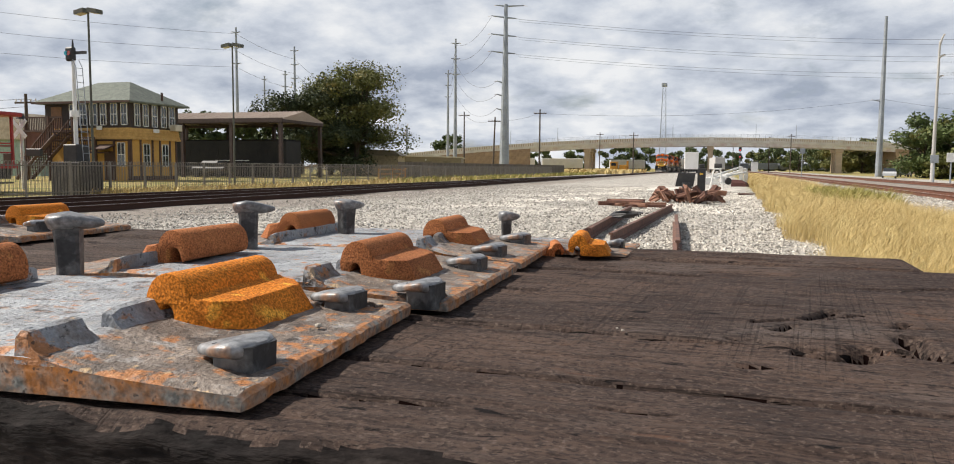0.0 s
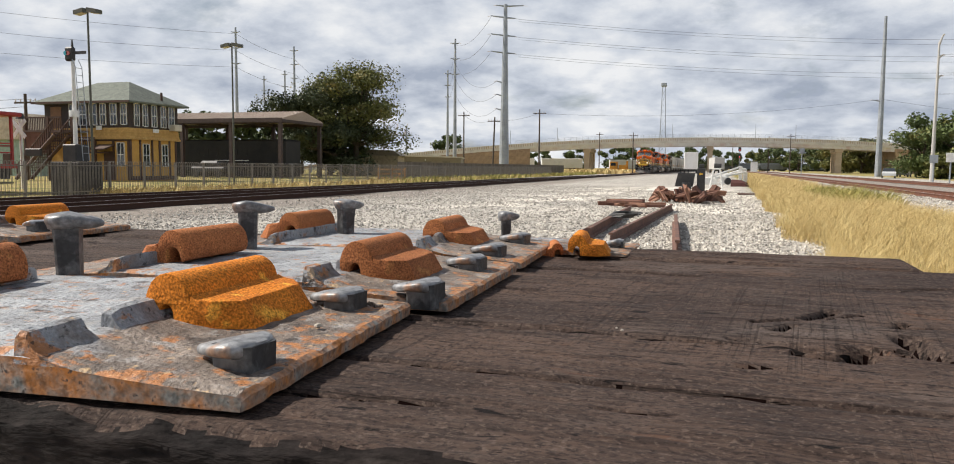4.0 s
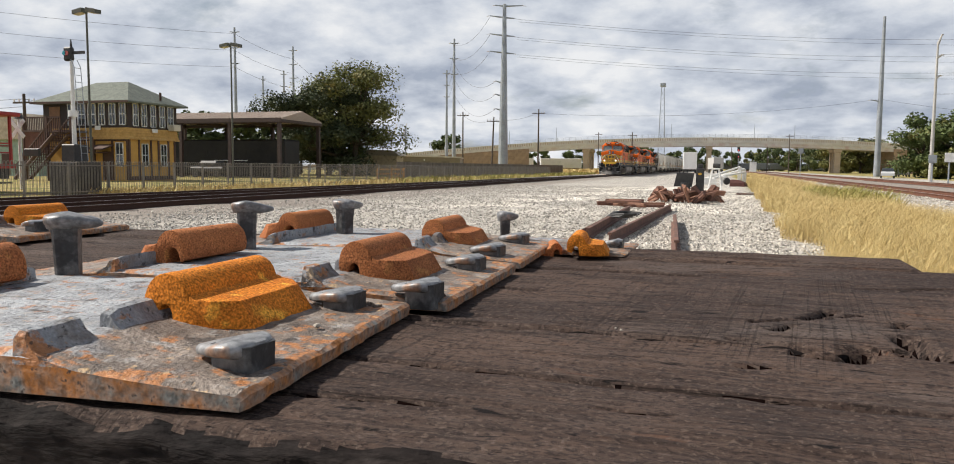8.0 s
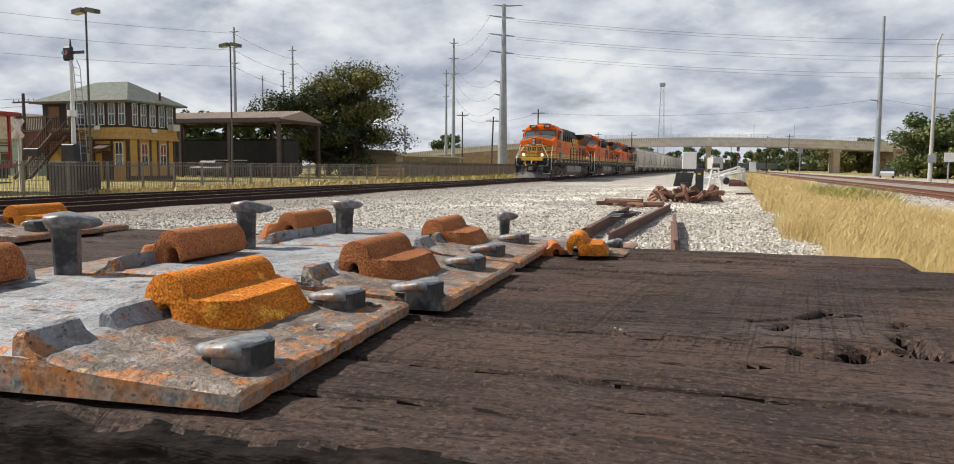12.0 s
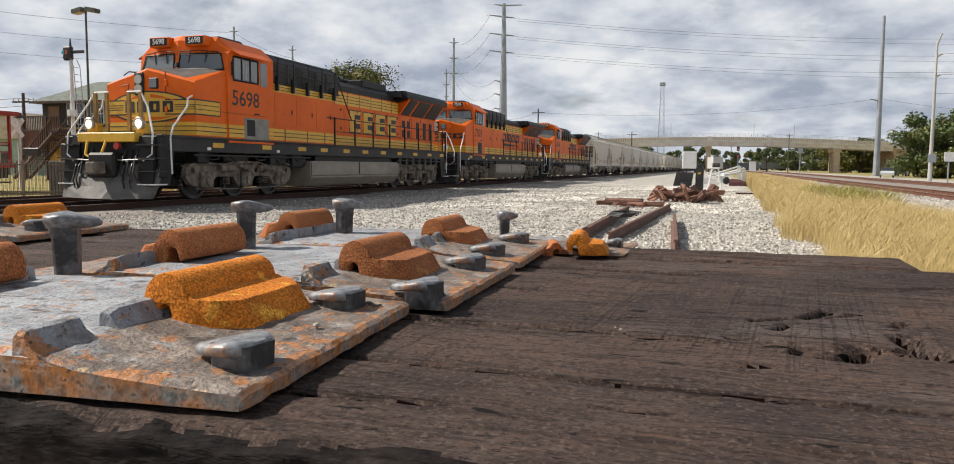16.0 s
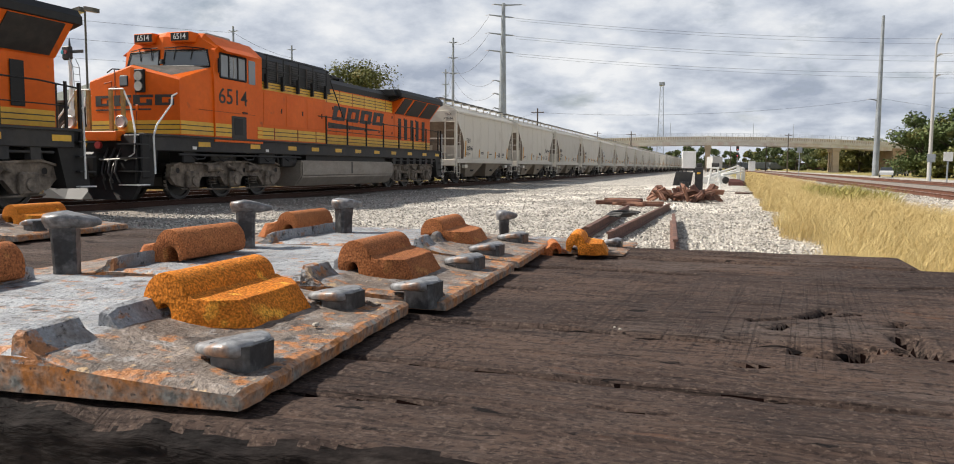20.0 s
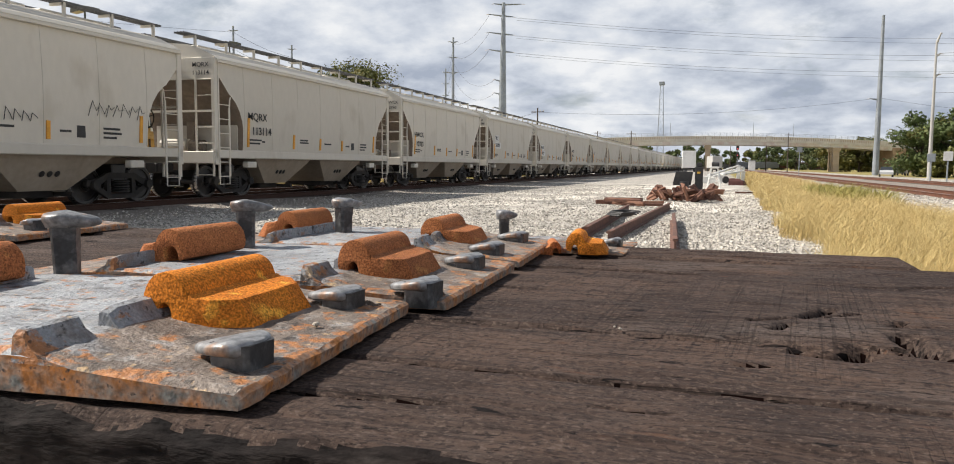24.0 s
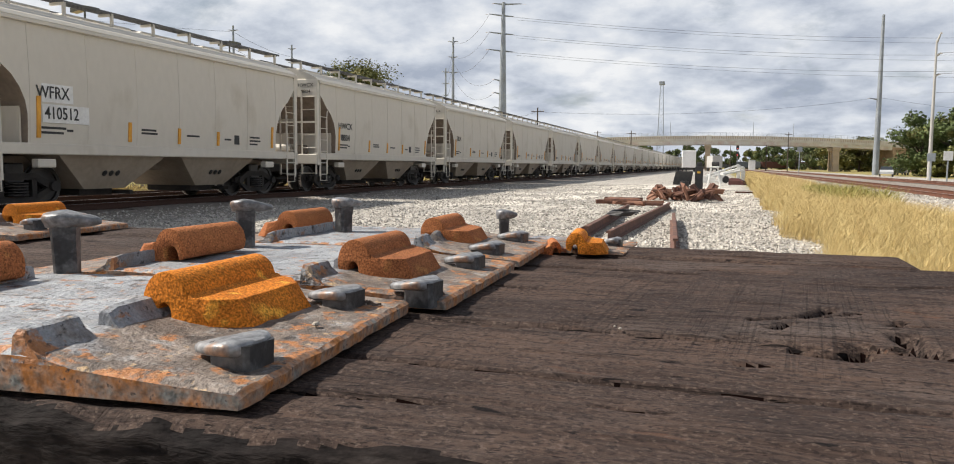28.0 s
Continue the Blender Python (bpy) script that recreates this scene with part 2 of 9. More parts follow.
BLACK_PAINT = mat("black_paint", (0.022, 0.022, 0.024), 0.55, second=(0.05, 0.047, 0.044), amount=0.4, scale=2.5, grain=0.15, gscale=25, bump=0.08)
LEAF = mat("oak_leaves", (0.115, 0.155, 0.042), 0.7, second=(0.065, 0.092, 0.025), amount=0.5, scale=0.5, sharp=0.5, grain=0.3, gscale=5, bump=0, third=(0.19, 0.175, 0.045), tscale=0.3, tcut=0.56)
LEAF_FAR = mat("far_leaves", (0.105, 0.135, 0.045), 0.8, second=(0.065, 0.088, 0.032), amount=0.5, scale=0.2, sharp=0.5, grain=0.3, gscale=2, bump=0, third=(0.15, 0.15, 0.05), tscale=0.15, tcut=0.56)
BARK = mat("bark", (0.10, 0.075, 0.055), 0.95, second=(0.05, 0.04, 0.03), amount=0.5, scale=4, stretch=(3, 3, 1), grain=0.3, gscale=20, bump=0.5)


# ---- mesh helpers ----
def part(name, bm, material, parent=None, label="", smooth=False, sharp=26):
    """Links a bmesh as one mesh object, under a thing or a part."""
    me = bpy.data.meshes.new(name)
    bm.to_mesh(me)
    bm.free()
    if smooth:
        me.shade_smooth()
        me.set_sharp_from_angle(angle=radians(sharp))
    me.materials.append(material)
    ob = new(name, me)
    if parent:
        ob.parent = parent
    if label:
        ob["label"] = label
    return ob


def again(ob, m, parent=None):
    """A second object on the same mesh."""
    c = ob.copy()
    scene.collection.objects.link(c)
    c.parent = parent or ob.parent
    c.matrix_basis = m
    return c


def thing(name, m, label, category, group="", kind=""):
    ob = new(name)
    ob.empty_display_size = 0.2
    ob.matrix_basis = m
    return tagged(ob, label, category, group, kind)


def box(bm, x0, x1, y0, y1, z0, z1, bevel=0.0, m=None):
    vs = [bm.verts.new(p) for p in itertools.product((x0, x1), (y0, y1), (z0, z1))]
    fs = [bm.faces.new([vs[i] for i in q]) for q in ((0, 1, 3, 2), (4, 6, 7, 5), (0, 4, 5, 1), (2, 3, 7, 6), (0, 2, 6, 4), (1, 5, 7, 3))]
    if bevel:
        es = list({e for f in fs for e in f.edges})
        r = bmesh.ops.bevel(bm, geom=es, offset=bevel, segments=1, affect="EDGES", profile=0.5)
        vs = list({v for f in r["faces"] for v in f.verts} | {v for v in vs if v.is_valid})
    if m is not None:
        bmesh.ops.transform(bm, matrix=m, verts=vs)
    return bm


def B(*args, **kw):
    return box(bmesh.new(), *args, **kw)


def cyl(bm, p0, p1, r0, r1=None, n=8, caps=True):
    """A tapered round bar from p0 to p1."""
    r1 = r0 if r1 is None else r1
    a, b = Vector(p0), Vector(p1)
    w = (b - a).normalized()
    s = w.orthogonal().normalized()
    t = w.cross(s)
    rings = []
    for c, r in ((a, r0), (b, r1)):
        rings.append([bm.verts.new(c + (s * math.cos(2 * math.pi * k / n) + t * math.sin(2 * math.pi * k / n)) * r) for k in range(n)])
    for k in range(n):
        bm.faces.new((rings[0][k], rings[0][(k + 1) % n], rings[1][(k + 1) % n], rings[1][k]))
    if caps:
        bm.faces.new(rings[0][::-1])
        bm.faces.new(rings[1])
    return bm


def C(*args, **kw):
    return cyl(bmesh.new(), *args, **kw)


def tube(bm, pts, r, n=6):
    """One continuous round bar through the points."""
    pts = [Vector(p) for p in pts]
    s = (pts[1] - pts[0]).orthogonal().normalized()
    rings = []
    for k, p in enumerate(pts):
        w = (pts[min(k + 1, len(pts) - 1)] - pts[max(k - 1, 0)]).normalized()
        s = (s - w * s.dot(w)).normalized()
        t = w.cross(s)
        rings.append([p + (s * math.cos(2 * math.pi * j / n) + t * math.sin(2 * math.pi * j / n)) * r for j in range(n)])
    return loft(bm, rings)


def prism(bm, outline, a, b, axis="x"):
    """A closed outline extruded along an axis. For axis x the outline is (y, z), for y it is (x, z), for z it is (x, y)."""
    def at(p, k):
        u, v = p
        return {"x": (k, u, v), "y": (u, k, v), "z": (u, v, k)}[axis]
    lo = [bm.verts.new(at(p, a)) for p in outline]
    hi = [bm.verts.new(at(p, b)) for p in outline]
    n = len(outline)
    for k in range(n):
        bm.faces.new((lo[k], lo[(k + 1) % n], hi[(k + 1) % n], hi[k]))
    bm.faces.new(lo[::-1])
    bm.faces.new(hi)
    bmesh.ops.recalc_face_normals(bm, faces=bm.faces[:])
    return bm


def P(*args, **kw):
    return prism(bmesh.new(), *args, **kw)


def lathe(bm, profile, n=16, m=None):
    """Turns (r, z) pairs round z."""
    rings = []
    for r, z in profile:
        rings.append([bm.verts.new((r * math.cos(2 * math.pi * k / n), r * math.sin(2 * math.pi * k / n), z)) for k in range(n)])
    for a, b in zip(rings, rings[1:]):
        for k in range(n):
            bm.faces.new((a[k], a[(k + 1) % n], b[(k + 1) % n], b[k]))
    bm.faces.new(rings[0][::-1])
    bm.faces.new(rings[-1])
    if m is not None:
        bmesh.ops.transform(bm, matrix=m, verts=[v for r in rings for v in r])
    return bm


def loft(bm, sections, caps=True):
    """Skins equal rings of points."""
    rings = [[bm.verts.new(p) for p in s] for s in sections]
    n = len(rings[0])
    for a, b in zip(rings, rings[1:]):
        for k in range(n):
            bm.faces.new((a[k], a[(k + 1) % n], b[(k + 1) % n], b[k]))
    if caps:
        bm.faces.new(rings[0][::-1])
        bm.faces.new(rings[-1])
    bmesh.ops.recalc_face_normals(bm, faces=bm.faces[:])
    return bm


def raw(name, verts, faces, material, parent=None, kind="", label="", category="", smooth=False):
    me = bpy.data.meshes.new(name)
    me.from_pydata(verts, [], faces)
    me.materials.append(material)
    if smooth:
        me.shade_smooth()
    ob = new(name, me)
    if parent:
        ob.parent = parent
    return tagged(ob, label, category, "", kind)


LETTERING = {}


def lettering(text, size, material, parent, m, squeeze=1.0, name="lettering", slant=0.0):
    """Flat lettering in the built-in font, centred on m, reading along its x."""
    key = (text, size, squeeze, slant)
    if key not in LETTERING:
        cu = bpy.data.curves.new("text", "FONT")
        cu.body, cu.size, cu.align_x, cu.align_y, cu.shear, cu.extrude = text, size, "CENTER", "CENTER", slant, 0.003
        cu.resolution_u = 3
        cu.offset = 0.006 * size
        tmp = new("text", cu)
        me = bpy.data.meshes.new_from_object(tmp.evaluated_get(bpy.context.evaluated_depsgraph_get()))
        bpy.data.objects.remove(tmp)
        me.transform(Matrix.Diagonal((squeeze, 1, 1, 1)))
        me.materials.clear()
        LETTERING[key] = me
    me = LETTERING[key].copy()
    me.materials.append(material)
    ob = new(name, me)
    ob.parent = parent
    ob.matrix_basis = m
    return ob


def set_type():
    """Makes every piece of lettering once, while the scene is still small."""
    for number in ("5698", "7503", "6514"):
        for size, squeeze in ((0.22, 0.95), (0.62, 1.12)):
            lettering(number, size, WHITE_PAINT, None, Matrix(), squeeze, "scratch")
    for mark in MARKS:
        for word in mark.split():
            for size, squeeze in ((0.32, 1.08), (0.36, 0.82), (0.17, 1.1)):
                lettering(word, size, WHITE_PAINT, None, Matrix(), squeeze, "scratch")
    for ob in [o for o in scene.objects if o.name.startswith("scratch")]:
        bpy.data.objects.remove(ob)


MARKS = ["TILX 335166", "", "MQRX 113114", "HWCX 12783", "TILX 331058", "WFRX 410512", "HWCX 8834", "TILX"]
set_type()
FACE_RIGHT = Matrix(((0, 0, 1), (1, 0, 0), (0, 1, 0))).to_4x4()    # text on a side that looks to +x, reading along +y
FACE_FRONT = Matrix(((1, 0, 0), (0, 0, -1), (0, 1, 0))).to_4x4()   # text on a front that looks to -y


# ---- ground ----
MAIN_X, EAST_X, FAR_EAST_X = -14.9, 9.25, 15.7      # centre lines of the straight tracks
GAUGE = 0.76                                       # half the distance between the rail centres


def smooth(a, b, t):
    t = min(1.0, max(0.0, (t - a) / (b - a)))
    return t * t * (3 - 2 * t)


def siding_x(y):
    """Centre line of the siding that runs into the main line."""
    return -18.6 + 2.0 * smooth(14, 52, y) + 1.7 * smooth(50, 120, y)


def ground_z(x, y):
    z = -0.02
    for c, half in ((MAIN_X, 1.75), (siding_x(y), 1.75), (EAST_X, 1.8), (FAR_EAST_X, 1.8)):
        d = abs(x - c)
        z = max(z, 0.03 - max(0.0, d - half) * 0.35) if d < half + 1.2 else z
    if x < -21.5:
        z -= 0.05 * smooth(-21.5, -23, x)
    near = 1 - smooth(20, 90, math.hypot(x, y))
    z += 0.035 * noise.noise((x * 0.35, y * 0.35, 1.3)) * (0.3 + near) + 0.02 * noise.noise((x * 1.7, y * 1.7, 7.3)) * near
    return z


def ground_mat():
    """Ballast in the yard, limestone dust where it is driven on, grass verge and lawn beyond the fence."""
    m = bpy.data.materials.new("yard_ground")
    m.use_nodes = True
    nt = m.node_tree
    add, link = nt.nodes.new, nt.links.new
    b = nt.nodes["Principled BSDF"]
    b.inputs["Roughness"].default_value = 0.95
    b.inputs["Specular IOR Level"].default_value = 0.2
    co = add("ShaderNodeTexCoord")
    sep = add("ShaderNodeSeparateXYZ")
    link(co.outputs["Object"], sep.inputs[0])

    def noise_tex(scale, detail=5.0):
        n = add("ShaderNodeTexNoise")
        n.inputs["Scale"].default_value, n.inputs["Detail"].default_value = scale, detail
        link(co.outputs["Object"], n.inputs["Vector"])
        return n.outputs["Fac"]

    def ramp(value, lo, hi):
        r = add("ShaderNodeMapRange")
        r.interpolation_type = "SMOOTHSTEP"
        r.inputs["From Min"].default_value, r.inputs["From Max"].default_value = lo, hi
        link(value, r.inputs["Value"])
        return r.outputs[0]

    def math_node(op, a, c):
        n = add("ShaderNodeMath")
        n.operation = op
        for k, v in enumerate((a, c)):
            if isinstance(v, (int, float)):
                n.inputs[k].default_value = v
            else:
                link(v, n.inputs[k])
        return n.outputs[0]

    def mix(fac, a, c):
        n = add("ShaderNodeMix")
        n.data_type = "RGBA"
        link(fac, n.inputs["Factor"])
        for k, v in (("A", a), ("B", c)):
            if isinstance(v, tuple):
                n.inputs[k].default_value = (*v, 1)
            else:
                link(v, n.inputs[k])
        return n.outputs["Result"]
    wob = math_node("MULTIPLY", math_node("SUBTRACT", noise_tex(0.35), 0.5), 5.0)
    x = math_node("ADD", sep.outputs["X"], wob)
    y = math_node("ADD", sep.outputs["Y"], math_node("MULTIPLY", wob, 2.0))
    stones = add("ShaderNodeTexVoronoi")
    stones.inputs["Scale"].default_value = 19.0
    link(co.outputs["Object"], stones.inputs["Vector"])
    sr = add("ShaderNodeValToRGB")
    el = sr.color_ramp.elements
    el[0].color, el[1].color = (0.10, 0.094, 0.086, 1), (0.74, 0.695, 0.63, 1)
    e2 = el.new(0.5)
    e2.color = (0.40, 0.376, 0.342, 1)
    bw = add("ShaderNodeSeparateColor")
    link(stones.outputs["Color"], bw.inputs[0])
    link(bw.outputs[0], sr.inputs[0])
    ballast = mix(ramp(noise_tex(0.5), 0.35, 0.7), sr.outputs[0], (0.47, 0.437, 0.39))
    # brown, oil-stained ballast beside the rails
    rust = math_node("MAXIMUM", math_node("MULTIPLY", ramp(x, -19.5, -17.0), math_node("SUBTRACT", 1.0, ramp(x, -12.6, -10.4))),
                     math_node("MULTIPLY", ramp(x, 6.8, 8.6), math_node("SUBTRACT", 1.0, ramp(x, 17.0, 19.0))))
    ballast = mix(math_node("MULTIPLY", rust, 0.62), ballast, (0.185, 0.150, 0.126))
    # pale limestone dust over the crossing track
    dust = math_node("MULTIPLY", math_node("MULTIPLY", ramp(y, 15.0, 24.0), math_node("SUBTRACT", 1.0, ramp(y, 40.0, 62.0))),
                     math_node("MULTIPLY", ramp(x, -9.5, -6.0), math_node("SUBTRACT", 1.0, ramp(x, 0.5, 2.0))))
    dust = math_node("MULTIPLY", dust, ramp(noise_tex(0.28), 0.42, 0.58))
    ground = mix(math_node("MULTIPLY", dust, 0.95), ballast, (0.82, 0.77, 0.69))
    near_dust = math_node("MULTIPLY", math_node("SUBTRACT", 1.0, ramp(y, 14.0, 22.0)), ramp(x, -9.0, -4.0))
    ground = mix(math_node("MULTIPLY", near_dust, math_node("MULTIPLY", ramp(noise_tex(0.8), 0.4, 0.65), 0.55)), ground, (0.60, 0.555, 0.485))
    grass = mix(ramp(noise_tex(0.4), 0.4, 0.62), (0.40, 0.31, 0.13), (0.19, 0.19, 0.055))
    verge = math_node("MAXIMUM", math_node("SUBTRACT", 1.0, ramp(x, -22.6, -21.0)),
                      math_node("MAXIMUM", ramp(x, 24.5, 27.0), ramp(y, 420.0, 470.0)))
    strip = math_node("MULTIPLY", math_node("MULTIPLY", ramp(sep.outputs["X"], 1.2, 2.2), math_node("SUBTRACT", 1.0, ramp(sep.outputs["X"], 4.3, 5.2))), ramp(y, 8.0, 9.0))
    verge = math_node("MAXIMUM", verge, strip)
    ground = mix(verge, ground, grass)
    speck = add("ShaderNodeMapRange")
    speck.inputs["To Min"].default_value, speck.inputs["To Max"].default_value = 0.72, 1.22
    link(noise_tex(26.0), speck.inputs["Value"])
    sc = add("ShaderNodeVectorMath")
    sc.operation = "SCALE"
    link(ground, sc.inputs[0])
    link(speck.outputs[0], sc.inputs["Scale"])
    link(sc.outputs[0], b.inputs["Base Color"])
    bump = add("ShaderNodeBump")
    bump.inputs["Strength"].default_value, bump.inputs["Distance"].default_value = 0.9, 0.03
    link(stones.outputs["Distance"], bump.inputs["Height"])
    link(bump.outputs[0], b.inputs["Normal"])
    return m


def build_ground():
    xs = sorted(set([-2600, -1200, -600, -300, -160, -100, -70, -50, -40, -32, -28] + [round(-26 + 0.5 * k, 2) for k in range(95)] +
                    [22.5, 24, 27, 32, 40, 55, 80, 120, 200, 400, 900, 2600]))
    ys = sorted(set([-400, -120, -50, -20, -10, -5] + [round(-3 + 0.5 * k, 2) for k in range(110)] + [53 + 2 * k for k in range(40)] +
                    [135, 150, 175, 200, 230, 260, 300, 360, 450, 600, 900, 1500, 3000]))
    verts = [(x, y, ground_z(x, y)) for y in ys for x in xs]
    w = len(xs)
    faces = [(j * w + i, j * w + i + 1, (j + 1) * w + i + 1, (j + 1) * w + i) for j in range(len(ys) - 1) for i in range(w - 1)]
    raw("ground", verts, faces, ground_mat(), kind="structure", label="pale limestone ballast yard with dry grass verges", category="ground", smooth=True)


build_ground()

RAIL_PROFILE = [(-0.07, 0.0), (0.07, 0.0), (0.07, 0.012), (0.012, 0.03), (0.010, 0.13), (0.036, 0.142), (0.036, 0.166), (0.028, 0.172),
                (-0.028, 0.172), (-0.036, 0.166), (-0.036, 0.142), (-0.010, 0.13), (-0.012, 0.03), (-0.07, 0.012)]
TIE_WOOD = mat("track_tie_wood", (0.105, 0.082, 0.065), 0.9, second=(0.055, 0.042, 0.034), amount=0.5, scale=3, stretch=(0.4, 4, 4), grain=0.25, gscale=14, bump=0.3, spread=0.25)


def rail_run(path, name, parent, z=0.03, web=None):
    """One rail along a list of (x, y)."""
    bm = bmesh.new()
    secs = []
    for x, y in path:
        secs.append([(x + u, y, z + v) for u, v in RAIL_PROFILE])
    loft(bm, secs)
    rail = part(name, bm, web or RAIL_DARK, parent)
    head = bmesh.new()
    loft(head, [[(x - 0.026, y, z + 0.171), (x + 0.026, y, z + 0.171), (x + 0.026, y, z + 0.1745), (x - 0.026, y, z + 0.1745)] for x, y in path])
    part("running_surface", head, RAIL_TOP, rail, "polished steel running surface")


def build_track(name, centre, y0, y1, label, step=0.55, ties_to=90, back=0.0, web=None):
    tr = thing(name, Matrix(), label, "railway track", kind="structure")
    n = 40
    path = [y0 + (y1 - y0) * (k / n) ** 1.6 for k in range(n + 1)]
    if back:
        path.insert(0, y0 - back)
    for side in (-1, 1):
        rail_run([(centre(y) + side * GAUGE, y) for y in path], "rail", tr, web=web)
    tie = None
    rnd = random.Random(5)
    y = y0
    while y < ties_to:
        m = pose(centre(y) + rnd.uniform(-.03, .03), y, 0.0, 0, 0, rnd.uniform(-0.6, .6))
        if tie is None:
            tie = part("tie", B(-1.3, 1.3, -0.115, 0.115, -0.14, 0.042, bevel=0.008), TIE_WOOD, tr)
            tie.matrix_basis = m
        else:
            again(tie, m)
        y += step
    return tr


build_track("main_track", lambda y: MAIN_X, 2, 900, "rusty main line rails on dark wooden ties", ties_to=70, back=160.0)
build_track("siding_track", siding_x, 2, 116, "rusty siding rails running into the main line", ties_to=60)
build_track("east_track", lambda y: EAST_X, 12, 900, "reddish rusty rails on grey ballast", ties_to=80, web=RED_RAIL)
build_track("far_east_track", lambda y: FAR_EAST_X, 20, 900, "dark rusty rails beside the road", ties_to=90, web=RED_RAIL)

def timber_mat():
    """Creosoted timber: grain along x, short black checks, saw marks across, grey dust."""
    m = bpy.data.materials.new("creosoted_timber")
    m.use_nodes = True
    nt = m.node_tree
    add, link = nt.nodes.new, nt.links.new
    b = nt.nodes["Principled BSDF"]
    b.inputs["Specular IOR Level"].default_value = 0.18
    co = add("ShaderNodeTexCoord")

    def tex(stretch, scale, detail=6.0, rough=0.6, shift=(0, 0, 0)):
        mp = add("ShaderNodeMapping")
        mp.inputs["Scale"].default_value, mp.inputs["Location"].default_value = stretch, shift
        link(co.outputs["Object"], mp.inputs["Vector"])
        n = add("ShaderNodeTexNoise")
        n.inputs["Scale"].default_value, n.inputs["Detail"].default_value, n.inputs["Roughness"].default_value = scale, detail, rough
        link(mp.outputs[0], n.inputs["Vector"])
        return n.outputs["Fac"]

    def ramp(v, lo, hi):
        r = add("ShaderNodeMapRange")
        r.interpolation_type = "SMOOTHSTEP"
        r.inputs["From Min"].default_value, r.inputs["From Max"].default_value = lo, hi
        link(v, r.inputs["Value"])
        return r.outputs[0]

    def mix(fac, a, c):
        n = add("ShaderNodeMix")
        n.data_type = "RGBA"
        link(fac, n.inputs["Factor"])
        for k, v in (("A", a), ("B", c)):
            if isinstance(v, tuple):
                n.inputs[k].default_value = (*v, 1)
            else:
                link(v, n.inputs[k])
        return n.outputs["Result"]

    def mul(a, k):
        n = add("ShaderNodeMath")
        n.operation = "MULTIPLY"
        link(a, n.inputs[0])
        if isinstance(k, float):
            n.inputs[1].default_value = k
        else:
            link(k, n.inputs[1])
        return n.outputs[0]
    blotch = ramp(tex((1, 1.6, 1.6), 6.0, 8.0, 0.65), 0.36, 0.66)
    colour = mix(blotch, (0.104, 0.068, 0.052), (0.046, 0.031, 0.026))
    dust = mul(ramp(tex((1, 1.3, 1.3), 9.0, 7.0, 0.65, (4, 2, 1)), 0.50, 0.72), 0.60)
    colour = mix(dust, colour, (0.134, 0.108, 0.096))
    grain = tex((14, 190, 190), 1.0, 7.0, 0.68)
    colour = mix(mul(ramp(grain, 0.47, 0.62), 0.65), colour, (0.026, 0.018, 0.016))
    mottle = tex((260, 420, 420), 1.0, 8.0, 0.72, (1, 7, 2))
    colour = mix(mul(ramp(mottle, 0.49, 0.60), 0.85), colour, (0.018, 0.012, 0.011))
    pale = mul(ramp(tex((340, 420, 420), 1.0, 6.0, 0.7, (7, 3, 0)), 0.53, 0.64), 0.60)
    colour = mix(pale, colour, (0.175, 0.130, 0.106))
    checks = ramp(tex((30, 150, 150), 1.0, 4.0, 0.6, (1, 5, 2)), 0.645, 0.670)
    colour = mix(mul(checks, 0.95), colour, (0.007, 0.005, 0.005))
    rust = mul(ramp(tex((6, 16, 16), 3.0, 5.0, 0.6, (9, 9, 9)), 0.64, 0.74), 0.45)
    colour = mix(rust, colour, (0.17, 0.075, 0.038))
    # saw marks slant a little across the grain, and come and go in patches
    region = ramp(tex((1, 1, 1), 3.0, 4.0, shift=(2, 8, 3)), 0.42, 0.58)
    slant = add("ShaderNodeMapping")
    slant.inputs["Rotation"].default_value = (0, 0, 0.10)
    link(co.outputs["Object"], slant.inputs["Vector"])
    kerf = add("ShaderNodeMapping")
    kerf.inputs["Scale"].default_value = (430, 4.0, 4.0)
    link(slant.outputs[0], kerf.inputs["Vector"])
    kn = add("ShaderNodeTexNoise")
    kn.inputs["Scale"].default_value, kn.inputs["Detail"].default_value = 1.0, 3.0
    link(kerf.outputs[0], kn.inputs["Vector"])
    lines = mul(ramp(kn.outputs["Fac"], 0.54, 0.64), 0.42)
    colour = mix(mul(lines, region), colour, (0.016, 0.011, 0.010))
    rows = mul(ramp(tex((5, 330, 330), 1.0, 4.0, 0.6, (5, 2, 6)), 0.60, 0.66), 0.7)
    colour = mix(rows, colour, (0.020, 0.014, 0.012))
    link(colour, b.inputs["Base Color"])
    rr = add("ShaderNodeMapRange")
    rr.inputs["To Min"].default_value, rr.inputs["To Max"].default_value = 0.66, 0.94
    link(grain, rr.inputs["Value"])
    link(rr.outputs[0], b.inputs["Roughness"])
    h = mul(grain, 0.8)
    for v, k in ((mottle, 0.55), (mul(lines, region), -0.35), (checks, -0.9), (rows, -0.5)):
        n = add("ShaderNodeMath")
        n.operation = "ADD"
        link(h, n.inputs[0]); link(mul(v, k), n.inputs[1])
        h = n.outputs[0]
    bp = add("ShaderNodeBump")
    bp.inputs["Strength"].default_value, bp.inputs["Distance"].default_value = 1.0, 0.0024
    link(h, bp.inputs["Height"])
